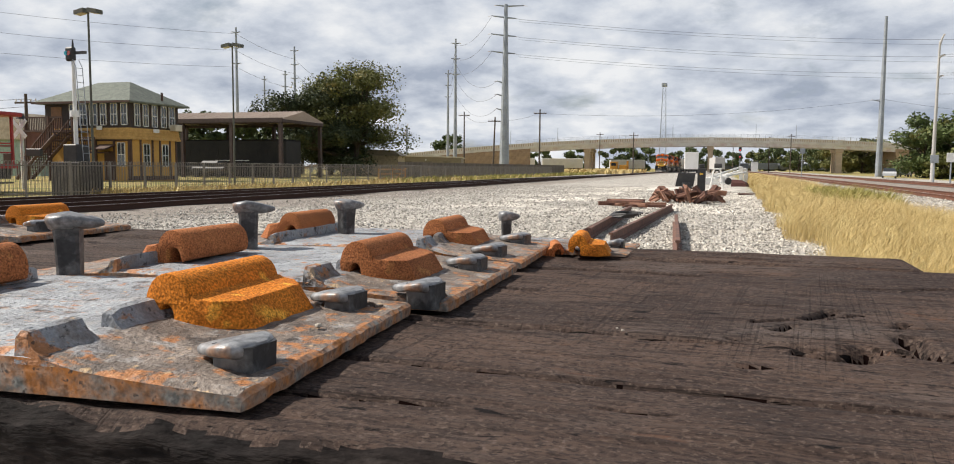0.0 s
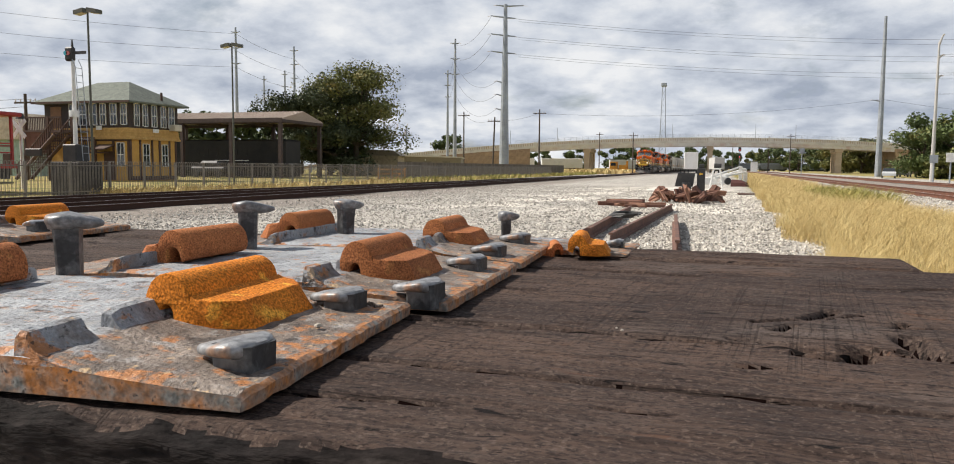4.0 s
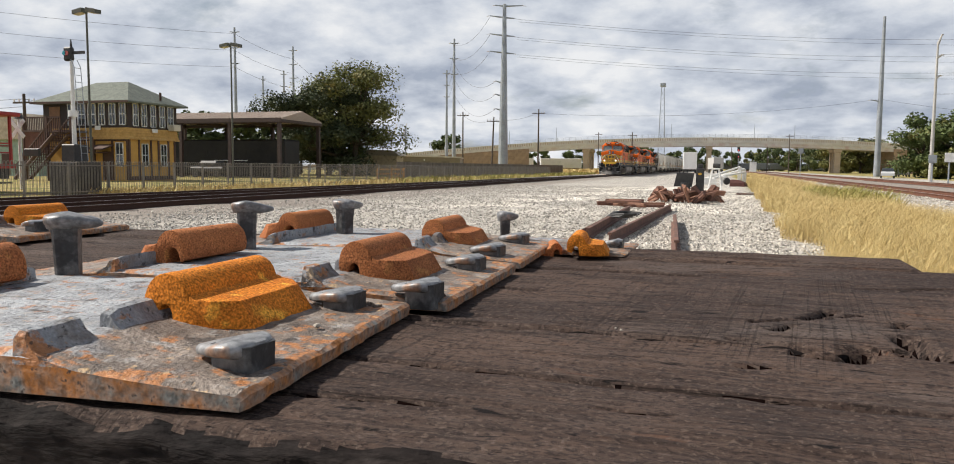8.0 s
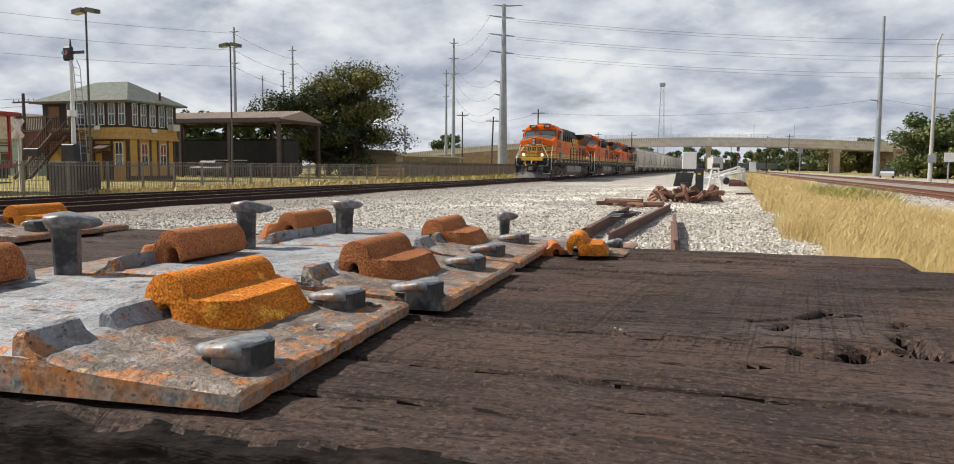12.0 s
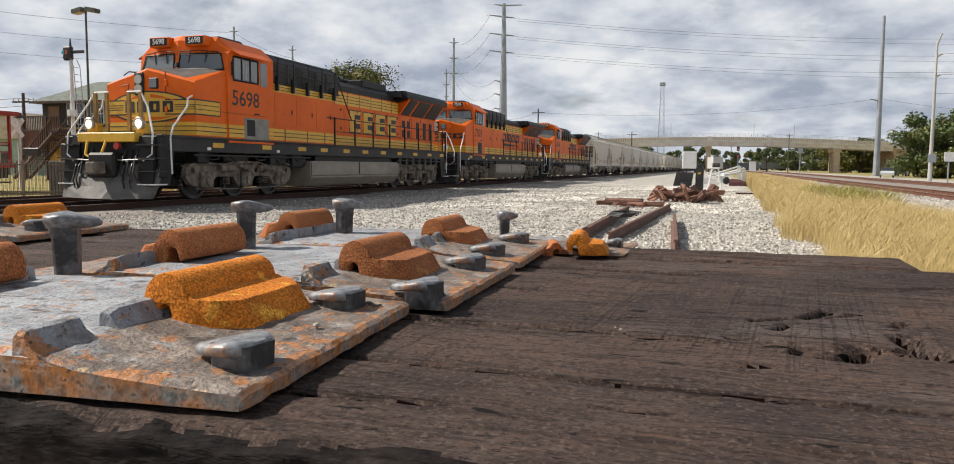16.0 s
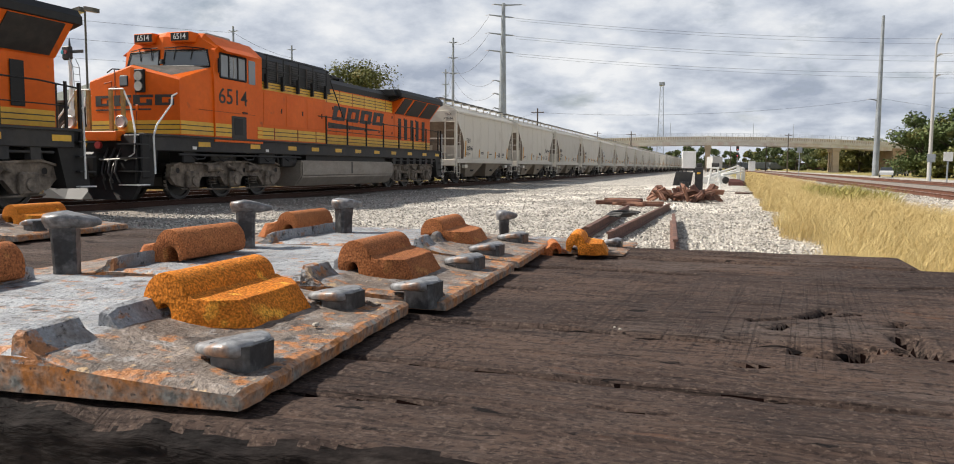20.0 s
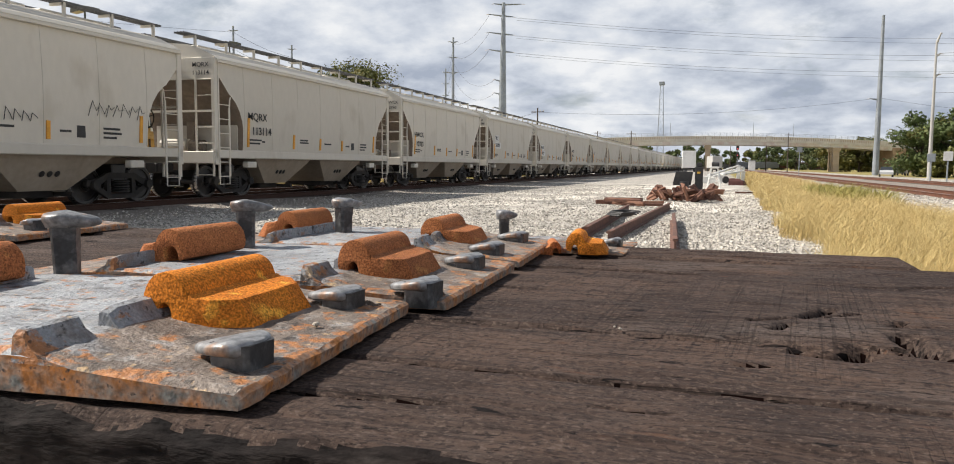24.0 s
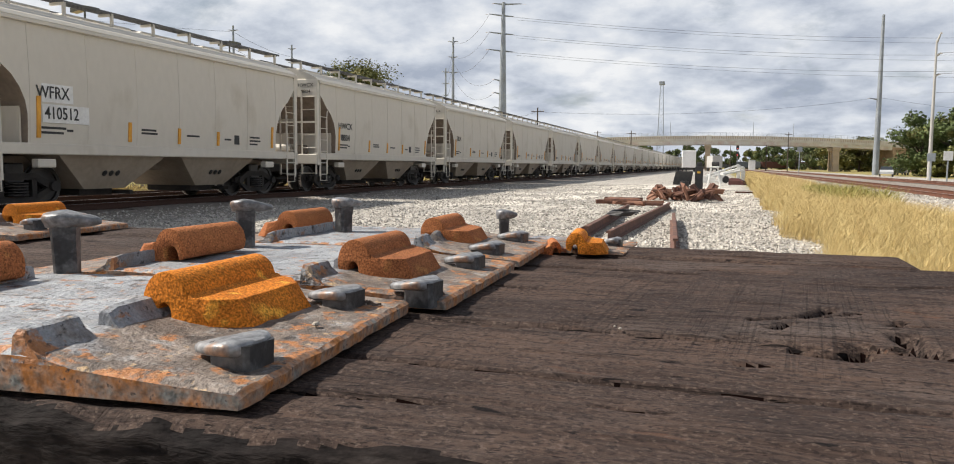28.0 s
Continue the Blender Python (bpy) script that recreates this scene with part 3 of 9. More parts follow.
    link(bp.outputs[0], b.inputs["Normal"])
    return m


# ---- tie stack in the foreground ----
TOP = 1.08
TIMBER = timber_mat()
# Creosote black, deepened so the colour also holds the shade on the tie sides.
TIMBER_SIDE = mat("shaded_creosote_side", (0.010, 0.008, 0.008), 0.8, spec=0.1, second=(0.028, 0.022, 0.020), amount=0.42, scale=9, sharp=0.3, stretch=(1, 3, 3),
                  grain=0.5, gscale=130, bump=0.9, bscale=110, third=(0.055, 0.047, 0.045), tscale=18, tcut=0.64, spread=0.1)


def build_tie(name, x0, x1, y0, y1, top, grooves, seed, res=0.0017, wane=0.0, thick=0.178):
    """A squared timber whose upper face carries grain relief, splits and worn arrises."""
    nx, ny = int((x1 - x0) / 0.011), int((y1 - y0) / res)
    fine = int((x1 + 0.36) / 0.0030) if x1 > 0.3 else 0
    xs, ys = np.linspace(x0, x1, nx + 1), np.linspace(y0, y1, ny + 1)
    if fine:
        xs = np.concatenate([np.linspace(x0, -0.36, 120, endpoint=False), np.linspace(-0.36, x1, fine)])
        nx = len(xs) - 1
    verts = []
    # the rows of the mesh follow the longest split
    g0 = grooves[0]
    mid = (g0[1] + g0[3]) / 2

    def split_y(g, x):
        t = min(1.0, max(0.0, (x - g[0]) / (g[2] - g[0])))
        return g[1] + (g[3] - g[1]) * t + 0.004 * noise.noise((x * 9, seed, 2.0)) + 0.0015 * noise.noise((x * 60, seed, 4.0))
    drift = [split_y(g0, x) - mid for x in xs]

    def groove_at(g, x, y):
        """Distance from the groove's line, and how open it is there."""
        ax, ay, bx, by = g[:4]
        dx, dy = bx - ax, by - ay
        length = math.hypot(dx, dy)
        t = ((x - ax) * dx + (y - ay) * dy) / length ** 2
        if not 0 < t < 1:
            return 1.0, 0.0
        off = ((y - ay) * dx - (x - ax) * dy) / length
        if abs(off) > 0.03:
            return 1.0, 0.0
        wave = 0.004 * noise.noise((x * 9, seed, 2.0)) + 0.0015 * noise.noise((x * 60, seed, 4.0))
        return off - wave * min(1.0, length * 5), min(1.0, t * 7, (1 - t) * 7)
    for row in ys:
        hold = (row - y0) / (mid - y0) if row < mid else (y1 - row) / (y1 - mid)
        for x, d in zip(xs, drift):
            y = row + d * max(0.0, hold)
            z = 0.0018 * noise.noise((x * 3, y * 22, seed)) + 0.0012 * noise.noise((x * 11, y * 90, seed + 3)) + 0.0009 * noise.noise((x * 40, y * 160, seed + 5))
            for g in grooves:
                off, fade = groove_at(g, x, y)
                if fade > 0:
                    z -= g[5] * fade * math.exp(-(off / g[4]) ** 2)
            edge = min(y - y0, y1 - y)
            r = (0.009 if seed == 1.0 and y < mid or seed == 4.0 else 0.0035) + 0.006 * noise.noise((x * 11, seed, 0 if y - y0 < y1 - y else 9)) + 0.005 * noise.noise((x * 45, seed, 5))
            if edge < r:
                z -= (r - edge) * 0.8
            if wane and y > y1 - wane:
                z -= (y - (y1 - wane)) ** 2 / wane * 0.9
            ends = min(x - x0, x1 - x)
            if ends < 0.012:
                z -= (0.012 - ends) * 0.6
            verts.append((x, y, top + z))
    w = nx + 1
    faces = [(j * w + i, j * w + i + 1, (j + 1) * w + i + 1, (j + 1) * w + i) for j in range(ny) for i in range(nx)]
    n0 = len(verts)
    rim = [i for i in range(w)] + [j * w + nx for j in range(1, ny + 1)] + [ny * w + i for i in range(nx - 1, -1, -1)] + [j * w for j in range(ny - 1, 0, -1)]
    m = len(rim)
    levels = 14
    for level in range(1, levels + 1):
        for k in rim:
            x, y, z = verts[k]
            zz = z + (top - thick - z) * (level / levels) ** 1.4
            way = -1 if y < y0 + 0.001 else 1 if y > y1 - 0.001 else 0
            rough = 0.004 * noise.noise((x * 14, zz * 45, seed)) + 0.003 * noise.noise((x * 60, zz * 150, seed + 4))
            verts.append((x, y + way * (rough - 0.001), zz))
    last = list(rim)
    for level in range(levels):
        ring = [n0 + level * m + k for k in range(m)]
        faces += [(last[(k + 1) % m], last[k], ring[k], ring[(k + 1) % m]) for k in range(m)]
        last = ring
    faces.append(tuple(last[::-1]))
    ob = raw(name, verts, faces, TIMBER, smooth=True)
    ob.data.materials.append(CRACK)
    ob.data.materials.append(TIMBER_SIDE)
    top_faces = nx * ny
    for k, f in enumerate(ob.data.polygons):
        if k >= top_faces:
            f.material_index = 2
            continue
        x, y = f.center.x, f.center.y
        # the front arris of the first tie takes the shade-darkened side colour too
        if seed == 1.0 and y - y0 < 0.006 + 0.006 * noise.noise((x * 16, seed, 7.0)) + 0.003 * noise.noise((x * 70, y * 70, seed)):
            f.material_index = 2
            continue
        for g in grooves:
            off, fade = groove_at(g, x, y)
            if abs(off) < g[4] * 0.95 * fade * max(0.7, 0.9 + 0.5 * noise.noise((x * 40, y * 40, seed))):
                f.material_index = 1
    return ob


STACK_LABEL = "dark creosoted railway tie lying on the tie stack"


def build_stack():
    rows = [
        (-1.95, 0.66, 0.233, 0.4535, TOP, [(-0.26, 0.3555, 0.60, 0.336, 0.0028, 0.008), (-0.21, 0.284, -0.10, 0.292, 0.0022, 0.006), (-0.05, 0.312, -0.015, 0.310, 0.0020, 0.005),
                                            (0.040, 0.452, 0.066, 0.441, 0.0038, 0.010), (0.062, 0.440, 0.080, 0.4535, 0.0065, 0.016), (0.010, 0.400, 0.030, 0.404, 0.0018, 0.004)], 1.0, 0),
        (-1.90, 0.70, 0.4550, 0.672, TOP + 0.001, [(0.005, 0.471, 0.048, 0.462, 0.0034, 0.010), (0.070, 0.4555, 0.088, 0.467, 0.0070, 0.016), (0.106, 0.506, 0.115, 0.456, 0.0055, 0.016), (0.116, 0.459, 0.128, 0.4585, 0.0060, 0.014),
                                                    (0.097, 0.470, 0.103, 0.458, 0.0030, 0.008), (0.020, 0.514, 0.050, 0.540, 0.0022, 0.008), (0.054, 0.540, 0.080, 0.586, 0.0036, 0.011), (0.034, 0.494, 0.048, 0.518, 0.0026, 0.008),
                                                    (0.066, 0.546, 0.098, 0.578, 0.0018, 0.007), (0.111, 0.531, 0.20, 0.543, 0.0026, 0.009), (0.106, 0.527, 0.117, 0.550, 0.0026, 0.008), (-0.30, 0.60, -0.12, 0.594, 0.0024, 0.006)], 2.0, 0),
        (-1.97, 0.64, 0.6745, 0.846, TOP - 0.001, [(-0.215, 0.748, -0.01, 0.742, 0.0042, 0.014), (0.110, 0.706, 0.30, 0.775, 0.0034, 0.010), (-0.02, 0.775, 0.10, 0.768, 0.0026, 0.007)], 3.0, 0),
        (-2.1, 0.203, 0.8485, 1.055, TOP + 0.0015, [(-0.9, 0.93, 0.1, 0.915, 0.003, 0.01), (-0.08, 0.885, 0.16, 0.872, 0.004, 0.010)], 4.0, 0.12),
    ]
    for x0, x1, y0, y1, top, grooves, seed, wane in rows:
        t = build_tie("railway_tie", x0, x1, y0, y1, top, grooves, seed, wane=wane)
        tagged(t, STACK_LABEL, "railway tie", "stacked ties")
    # courses below
    for level in range(1, 6):
        for k in range(4):
            y0 = 0.240 + k * 0.218
            t = part("railway_tie", B(-1.95 + 0.03 * level, 0.62, y0, y0 + 0.214, TOP - 0.004 - 0.18 * (level + 1) + 0.003, TOP - 0.004 - 0.18 * level, bevel=0.008), TIMBER)
            tagged(t, STACK_LABEL, "railway tie", "stacked ties")


build_stack()


# ---- tie plates, clips and spikes on the stack ----
def ripple(bm, size, scale, seed):
    """A little wear: moves every vertex by smooth noise."""
    for v in bm.verts:
        p = v.co * scale + Vector((seed, seed * 1.7, 0))
        v.co += Vector((noise.noise(p), noise.noise(p + Vector((5, 1, 2))), noise.noise(p + Vector((2, 7, 4))))) * size


PLATE_PROFILE = [(0.1870, 0.0), (0.1875, 0.0060), (0.1850, 0.0078), (0.175, 0.0084), (0.155, 0.0096), (0.125, 0.0116), (0.108, 0.0132),
                 (0.096, 0.0160), (0.082, 0.0172), (0.04, 0.0170), (0.0, 0.0168), (-0.04, 0.0166), (-0.078, 0.0164), (-0.096, 0.0160), (-0.11, 0.0146),
                 (-0.14, 0.0120), (-0.184, 0.0085), (-0.187, 0.0065), (-0.187, 0.0)]


def build_plate(x, y, turn, z=TOP, seed=0.0, shoulders=True, tilt=0.0, flat=1.0):
    p = thing("tie_plate", pose(x, y, z + 0.0028, tilt, 0, turn), "grey galvanised steel tie plate with rusty edges on a tie", "tie plate", "tie plates")
    bm = bmesh.new()
    n = 44
    half = 0.106
    secs = []
    for k in range(n + 1):
        v = -half + 2 * half * k / n
        pull = 0.0018 if k in (0, n) else 0.0
        secs.append([(px - math.copysign(pull, px) * (abs(px) > 0.18), v, max(0.0, pz * flat - pull * flat * (pz > 0.004))) for px, pz in PLATE_PROFILE])
    loft(bm, secs)
    ripple(bm, 0.0010, 90, seed)
    ob = part("plate_body", bm, STEEL_PLATE, p, "galvanised grey plate with rust patches", smooth=True)
    ob.data.materials.append(PLATE_EDGE)
    for f in ob.data.polygons:
        if abs(f.normal.y) > 0.8 or abs(f.normal.x) > 0.5:
            f.material_index = 1
    for sx, spans in ((1, ((-0.106, -0.070), (-0.054, 0.058))), (-1, ((-0.106, 0.075),))) if shoulders else ():
        for a, b in spans:
            sh = bmesh.new()
            prof = [(u * sx, w) for u, w in ((0.0785, 0.012), (0.0790, 0.0250), (0.0803, 0.0264), (0.0842, 0.0256), (0.0874, 0.0205), (0.0915, 0.0165), (0.0975, 0.0138), (0.105, 0.0120))]
            m_ = 14
            loft(sh, [[(u, a + (b - a) * k / m_ + (0.0012 if k == 0 else -0.0012 if k == m_ else 0) * (w > 0.02), w - (0.002 if k in (0, m_) and w > 0.02 else 0)) for u, w in prof] for k in range(m_ + 1)])
            ripple(sh, 0.0006, 150, seed + a * 30)
            part("shoulder", sh, STEEL_PLATE, p, smooth=True, sharp=28)
    return p


def clip_outline():
    """Front outline: a thick arch over a slot that opens to the left, and a flat foot at its right."""
    arch = [(-0.0215 + 0.0160 * math.cos(radians(a)), 0.0126 + 0.0160 * math.sin(radians(a))) for a in range(206, 8, -14)]
    foot = [(-0.0052, 0.0176), (-0.0015, 0.0160), (0.0205, 0.0146), (0.0310, 0.0), (-0.0165, 0.0)]
    slot = [(-0.0228 + 0.0063 * math.cos(radians(a)), 0.0076 + 0.0063 * math.sin(radians(a))) for a in range(0, 181, 20)] + [(-0.0300, 0.0040)]
    return arch, foot, slot


def build_clip(x, y, z, turn, material, label, seed=0.0, size=1.0, tilt=0.0):
    """A cast clip: the foot narrows to its end in plan and its flanks slope outwards."""
    arch, foot, slot = clip_outline()
    bm = bmesh.new()
    secs = []
    # share of the depth, reach of the foot's end, and the slot's width
    for v, reach, wide in ((-1.0, 0.45, 0.80), (-0.72, 1.0, 0.84), (-0.3, 1.0, 0.9), (0.0, 1.0, 1.0), (0.3, 1.0, 1.1), (0.72, 1.0, 1.2), (1.0, 0.45, 1.25)):
        ring = [(px, v * 0.0405, pz) for px, pz in arch]
        for k, (px, pz) in enumerate(foot):
            qx = -0.0015 + (px + 0.0015) * reach if k in (2, 3) else px
            ring.append((qx, v * (0.0405 if k != 2 else 0.0385), pz + (0.0008 if k == 2 and reach < 1 else 0)))
        ring += [(-0.0228 + (px + 0.0228) * wide, v * 0.0405, pz * (0.6 + 0.4 * wide)) for px, pz in slot]
        secs.append([(px * 0.86 * size, py * 1.10 * size, pz * 1.06 * size) for px, py, pz in ring])
    loft(bm, secs)
    bm.normal_update()
    crisp = [e for e in bm.edges if len(e.link_faces) == 2 and e.calc_face_angle(0) > radians(24)]
    bmesh.ops.bevel(bm, geom=crisp, offset=0.0011 * size, segments=2, affect="EDGES", profile=0.5, clamp_overlap=True)
    ripple(bm, 0.0004, 140, seed)
    c = part("rail_clip", bm, material, smooth=True, sharp=40)
    c.matrix_basis = pose(x, y, z, 0, tilt, turn)
    tagged(c, label, "rail clip", "rail clips")
    return c


def build_spike(x, y, z, turn, up, label, lean=0.0, slim=1.0):
    """A cut spike: chamfered square shank that flares under an oval head with a drooping nose."""
    proud = up > 0.02
    back = 0.0150 if proud else 0.0105
    s = thing("rail_spike", pose(x, y, z, lean, 0, turn), label, "rail spike", "rail spikes")
    bm = bmesh.new()
    secs = []
    for h, w in ((-0.004, 0.0080), (up * 0.55, 0.0083), (up * 0.86, 0.0090), (up + 0.003, 0.0112)) if proud else ((-0.004, 0.0104), (up + 0.003, 0.0108)):
        c = 0.0022
        secs.append([(a * w * slim, b * w * slim, h) for a, b in ((-1, -1 + c / w), (-1 + c / w, -1), (1 - c / w, -1), (1, -1 + c / w), (1, 1 - c / w), (1 - c / w, 1), (-1 + c / w, 1), (-1, 1 - c / w))])
    loft(bm, secs)
    ripple(bm, 0.0005, 90, x * 30 + y * 17)
    part("shank", bm, SPIKE_SHANK, s, "square dark shank", smooth=True, sharp=22)
    bm = bmesh.new()
    ring = []
    for k in range(28):
        a = 2 * math.pi * k / 28
        cx, cy = math.cos(a), math.sin(a)
        ring.append(((0.0255 if cx > 0 else back) * cx * slim, slim * 0.0162 * cy * (1.0 if cx < 0.1 else 1.0 - 0.50 * (cx - 0.1))))
    secs = []
    deep = 0.0050 if proud else 0.0022
    for scale, h, ox in ((0.50, up - deep, -0.001), (0.80, up - deep * 0.45, 0), (0.97, up + 0.0002, 0), (1.0, up + 0.0020, 0), (0.985, up + 0.0032, 0), (0.92, up + 0.0042, 0), (0.64, up + 0.0052, -0.001), (0.28, up + 0.0056, -0.001)):
        secs.append([(px * (scale if px > 0 else 0.6 + 0.4 * scale) + ox, py * (0.35 + 0.65 * scale), h - (0.17 * max(0.0, px) * scale) + 0.10 * min(0.0, px)) for px, py in ring])
    loft(bm, secs)
    ripple(bm, 0.0005, 75, x * 40 + y * 13)
    ripple(bm, 0.0003, 260, x * 40 + y * 13)
    part("head", bm, SPIKE_STEEL, s, "battered oval head", smooth=True, sharp=50)
    return s


RIGHT_CLIP = "orange rusty cast steel rail clip on a tie plate"
LEFT_CLIP = "brown rusty cast steel rail clip behind the plate shoulder"
DRIVEN = "grey steel spike driven flat into a tie plate"
PROUD = "grey steel spike standing proud of a tie plate"
for n, (px, py, turn, cx, cy, ct) in enumerate(((-0.371, 0.342, 4.5, -0.2600, 0.3740, 2.0), (-0.362, 0.572, 2.0, -0.2460, 0.5650, 2.0), (-0.372, 0.800, 3.0, -0.279, 0.8155, 3.0))):
    build_plate(px, py, turn, seed=n * 3.1)
    build_clip(cx, cy, TOP + 0.0125, ct, CLIP_BROWN if n else CLIP_RUST, RIGHT_CLIP, n * 2.3)
for n, (cx, cy, ct) in enumerate(((-0.475, 0.348, 184), (-0.4446, 0.5545, 182), (-0.484, 0.795, 183))):
    build_clip(cx, cy, TOP + 0.0165, ct, CLIP_BROWN, LEFT_CLIP, n * 2.3 + 1)
for x, y in ((-0.199, 0.2845), (-0.221, 0.422), (-0.188, 0.474), (-0.203, 0.622), (-0.214, 0.724), (-0.221, 0.852)):
    build_spike(x, y, TOP + 0.009, 177, 0.0100, DRIVEN)
build_spike(-0.457, 0.440, TOP + 0.018, 32, 0.041, PROUD, 3)
build_spike(-0.4366, 0.634, TOP + 0.018, 30, 0.042, PROUD, -3)
build_spike(-0.4269, 0.8174, TOP + 0.018, 62, 0.037, PROUD, 2)
build_spike(-0.249, 0.893, TOP + 0.003, 25, 0.038, PROUD, 1, 0.66)
# plate on the fourth tie, and one farther along the stack
build_plate(-0.288, 0.955, 2, TOP - 0.0062, 12.0, False, -2.4, 0.45)
build_clip(-0.137, 0.858, TOP + 0.0035, 6, CLIP_RUST, RIGHT_CLIP, 5.0, 0.78)
build_clip(-0.190, 0.862, TOP - 0.0010, 196, CLIP_BROWN, RIGHT_CLIP, 9.0, 0.52)
build_spike(-0.120, 0.945, TOP - 0.0020, 175, 0.0090, DRIVEN, 0.0, 0.75)
FARX = -1.015
build_plate(FARX, 0.800, 6, TOP, 15.0)
build_clip(FARX + 0.115, 0.835, TOP + 0.0125, 6, CLIP_RUST, RIGHT_CLIP, 6.0)
build_spike(FARX + 0.062, 0.765, TOP + 0.017, 10, 0.036, PROUD, 2)
build_spike(FARX + 0.165, 0.770, TOP + 0.010, 178, 0.0112, DRIVEN)


def build_crumbs(x, y, z, spread, n, material, label, seed, size=0.0022):
    """A sprinkle of dirt crumbs, as one body of stuff."""
    rnd = random.Random(seed)
    bm = bmesh.new()
    for k in range(n):
        r = size * rnd.uniform(0.5, 1.6)
        m = Matrix.Translation((x + rnd.gauss(0, spread), y + rnd.gauss(0, spread * 0.8), z + r * 0.3)) @ Matrix.Rotation(rnd.uniform(0, 3), 4, (rnd.random(), rnd.random(), rnd.random() + 0.1))
        box(bm, -r, r, -r * 0.8, r * 0.8, -r * 0.6, r * 0.6, m=m)
    tagged(part("dirt_crumbs", bm, material), label, "dirt", kind="stuff")


CREAM_STONE = mat("pale_pebble", (0.50, 0.45, 0.38), 0.9, scale=300, gscale=900, bump=0.2)
DIRT = mat("brown_dirt", (0.085, 0.060, 0.046), 0.95, second=(0.15, 0.11, 0.085), amount=0.4, scale=200, bump=0.3, gscale=300)
build_crumbs(-0.192, 0.488, TOP + 0.0105, 0.006, 60, DIRT, "dark dirt crumbs round a driven spike", 3, 0.0014)
build_crumbs(-0.213, 0.436, TOP + 0.0105, 0.005, 40, DIRT, "dark dirt crumbs on the plate edge", 4, 0.0013)
for x, y, r in ((-0.054, 0.458, 0.0012), (-0.058, 0.463, 0.0009), (-0.205, 0.360, 0.0022)):
    pb = lathe(bmesh.new(), [(0.3 * r, -0.5 * r), (r, 0.0), (0.75 * r, 0.55 * r), (0.2 * r, 0.75 * r)], 9)
    ripple(pb, r * 0.25, 400, x * 9)
    peb = part("pebble", pb, CREAM_STONE, smooth=True)
    peb.matrix_basis = pose(x, y, TOP + (0.0135 if x < -0.19 else 0.0022))
    tagged(peb, "tiny pale pebble lying on the tie stack", "pebble", "pebbles")


# ---- train ----
ORANGE = mat("loco_orange", (0.74, 0.135, 0.008), 0.45, spec=0.2, second=(0.64, 0.110, 0.008), amount=0.4, scale=0.6, grain=0.05, gscale=8, bump=0.04, third=(0.42, 0.10, 0.03), tscale=2.5, tcut=0.66, spread=0.03)
YELLOW = mat("loco_yellow", (0.72, 0.42, 0.035), 0.45, second=(0.58, 0.33, 0.04), amount=0.4, scale=1.0, grain=0.06, gscale=10, bump=0.04)
LOCO_BLACK = mat("loco_black", (0.011, 0.011, 0.012), 0.55, spec=0.3, second=(0.022, 0.021, 0.020), amount=0.5, scale=0.9, grain=0.12, gscale=12, bump=0.06)
SILL_GREY = mat("loco_sill_grey", (0.036, 0.036, 0.038), 0.65, spec=0.3, second=(0.065, 0.060, 0.055), amount=0.45, scale=0.8, grain=0.1, gscale=10, bump=0.06)
TRUCK_GREY = mat("dusty_truck_steel", (0.33, 0.275, 0.22), 0.85, spec=0.2, second=(0.060, 0.050, 0.043), amount=0.5, scale=3.5, sharp=0.4, grain=0.15, gscale=16, bump=0.2)
TANK_GREY = mat("dusty_fuel_tank", (0.32, 0.28, 0.235), 0.55, 0.1, second=(0.25, 0.215, 0.18), amount=0.45, scale=1.0, stretch=(1, 1, 2.5), grain=0.1, gscale=12, bump=0.08)
PLOUGH_GREY = mat("grimy_plough", (0.14, 0.13, 0.12), 0.7, second=(0.08, 0.074, 0.07), amount=0.5, scale=2.5, bump=0.1)
HOPPER_TRUCK = mat("black_truck_casting", (0.028, 0.026, 0.025), 0.8, spec=0.3, second=(0.05, 0.043, 0.037), amount=0.4, scale=3, bump=0.15)
BOARD_GREY = mat("dull_grating", (0.13, 0.13, 0.13), 0.7, 0.1, bump=0.05)
WHEEL_STEEL = mat("wheel_steel", (0.014, 0.013, 0.013), 0.42, 0.0, second=(0.035, 0.030, 0.027), amount=0.4, scale=4, grain=0.1, bump=0.1)
TREAD = mat("polished_tread", (0.42, 0.41, 0.40), 0.3, 0.9, bump=0.03)
# Glass base colour lifted to carry some of the sky's reflection.
WINDOW = glass_mat("sky_lit_cab_glass", (0.10, 0.115, 0.125))
HOPPER_GREY = mat("hopper_grey", (0.64, 0.600, 0.525), 0.55, spec=0.35, second=(0.58, 0.540, 0.465), amount=0.4, scale=0.35, stretch=(1, 1, 0.5), sharp=0.6, grain=0.025, gscale=7, bump=0.04, third=(0.53, 0.485, 0.405), tscale=0.9, tcut=0.62, spread=0.07)
BAY_GREY = mat("dusty_bay_grey", (0.36, 0.305, 0.24), 0.75, second=(0.22, 0.175, 0.13), amount=0.45, scale=0.8, sharp=0.5, grain=0.08, gscale=8, bump=0.04, spread=0.08)
# Hopper paint with brown grime, and the shade of the wagon ends mixed in.
HOPPER_DARK = mat("grimy_shaded_brown", (0.27, 0.215, 0.165), 0.8, second=(0.17, 0.13, 0.10), amount=0.5, scale=0.8, grain=0.1, gscale=8, bump=0.05, spread=0.1)
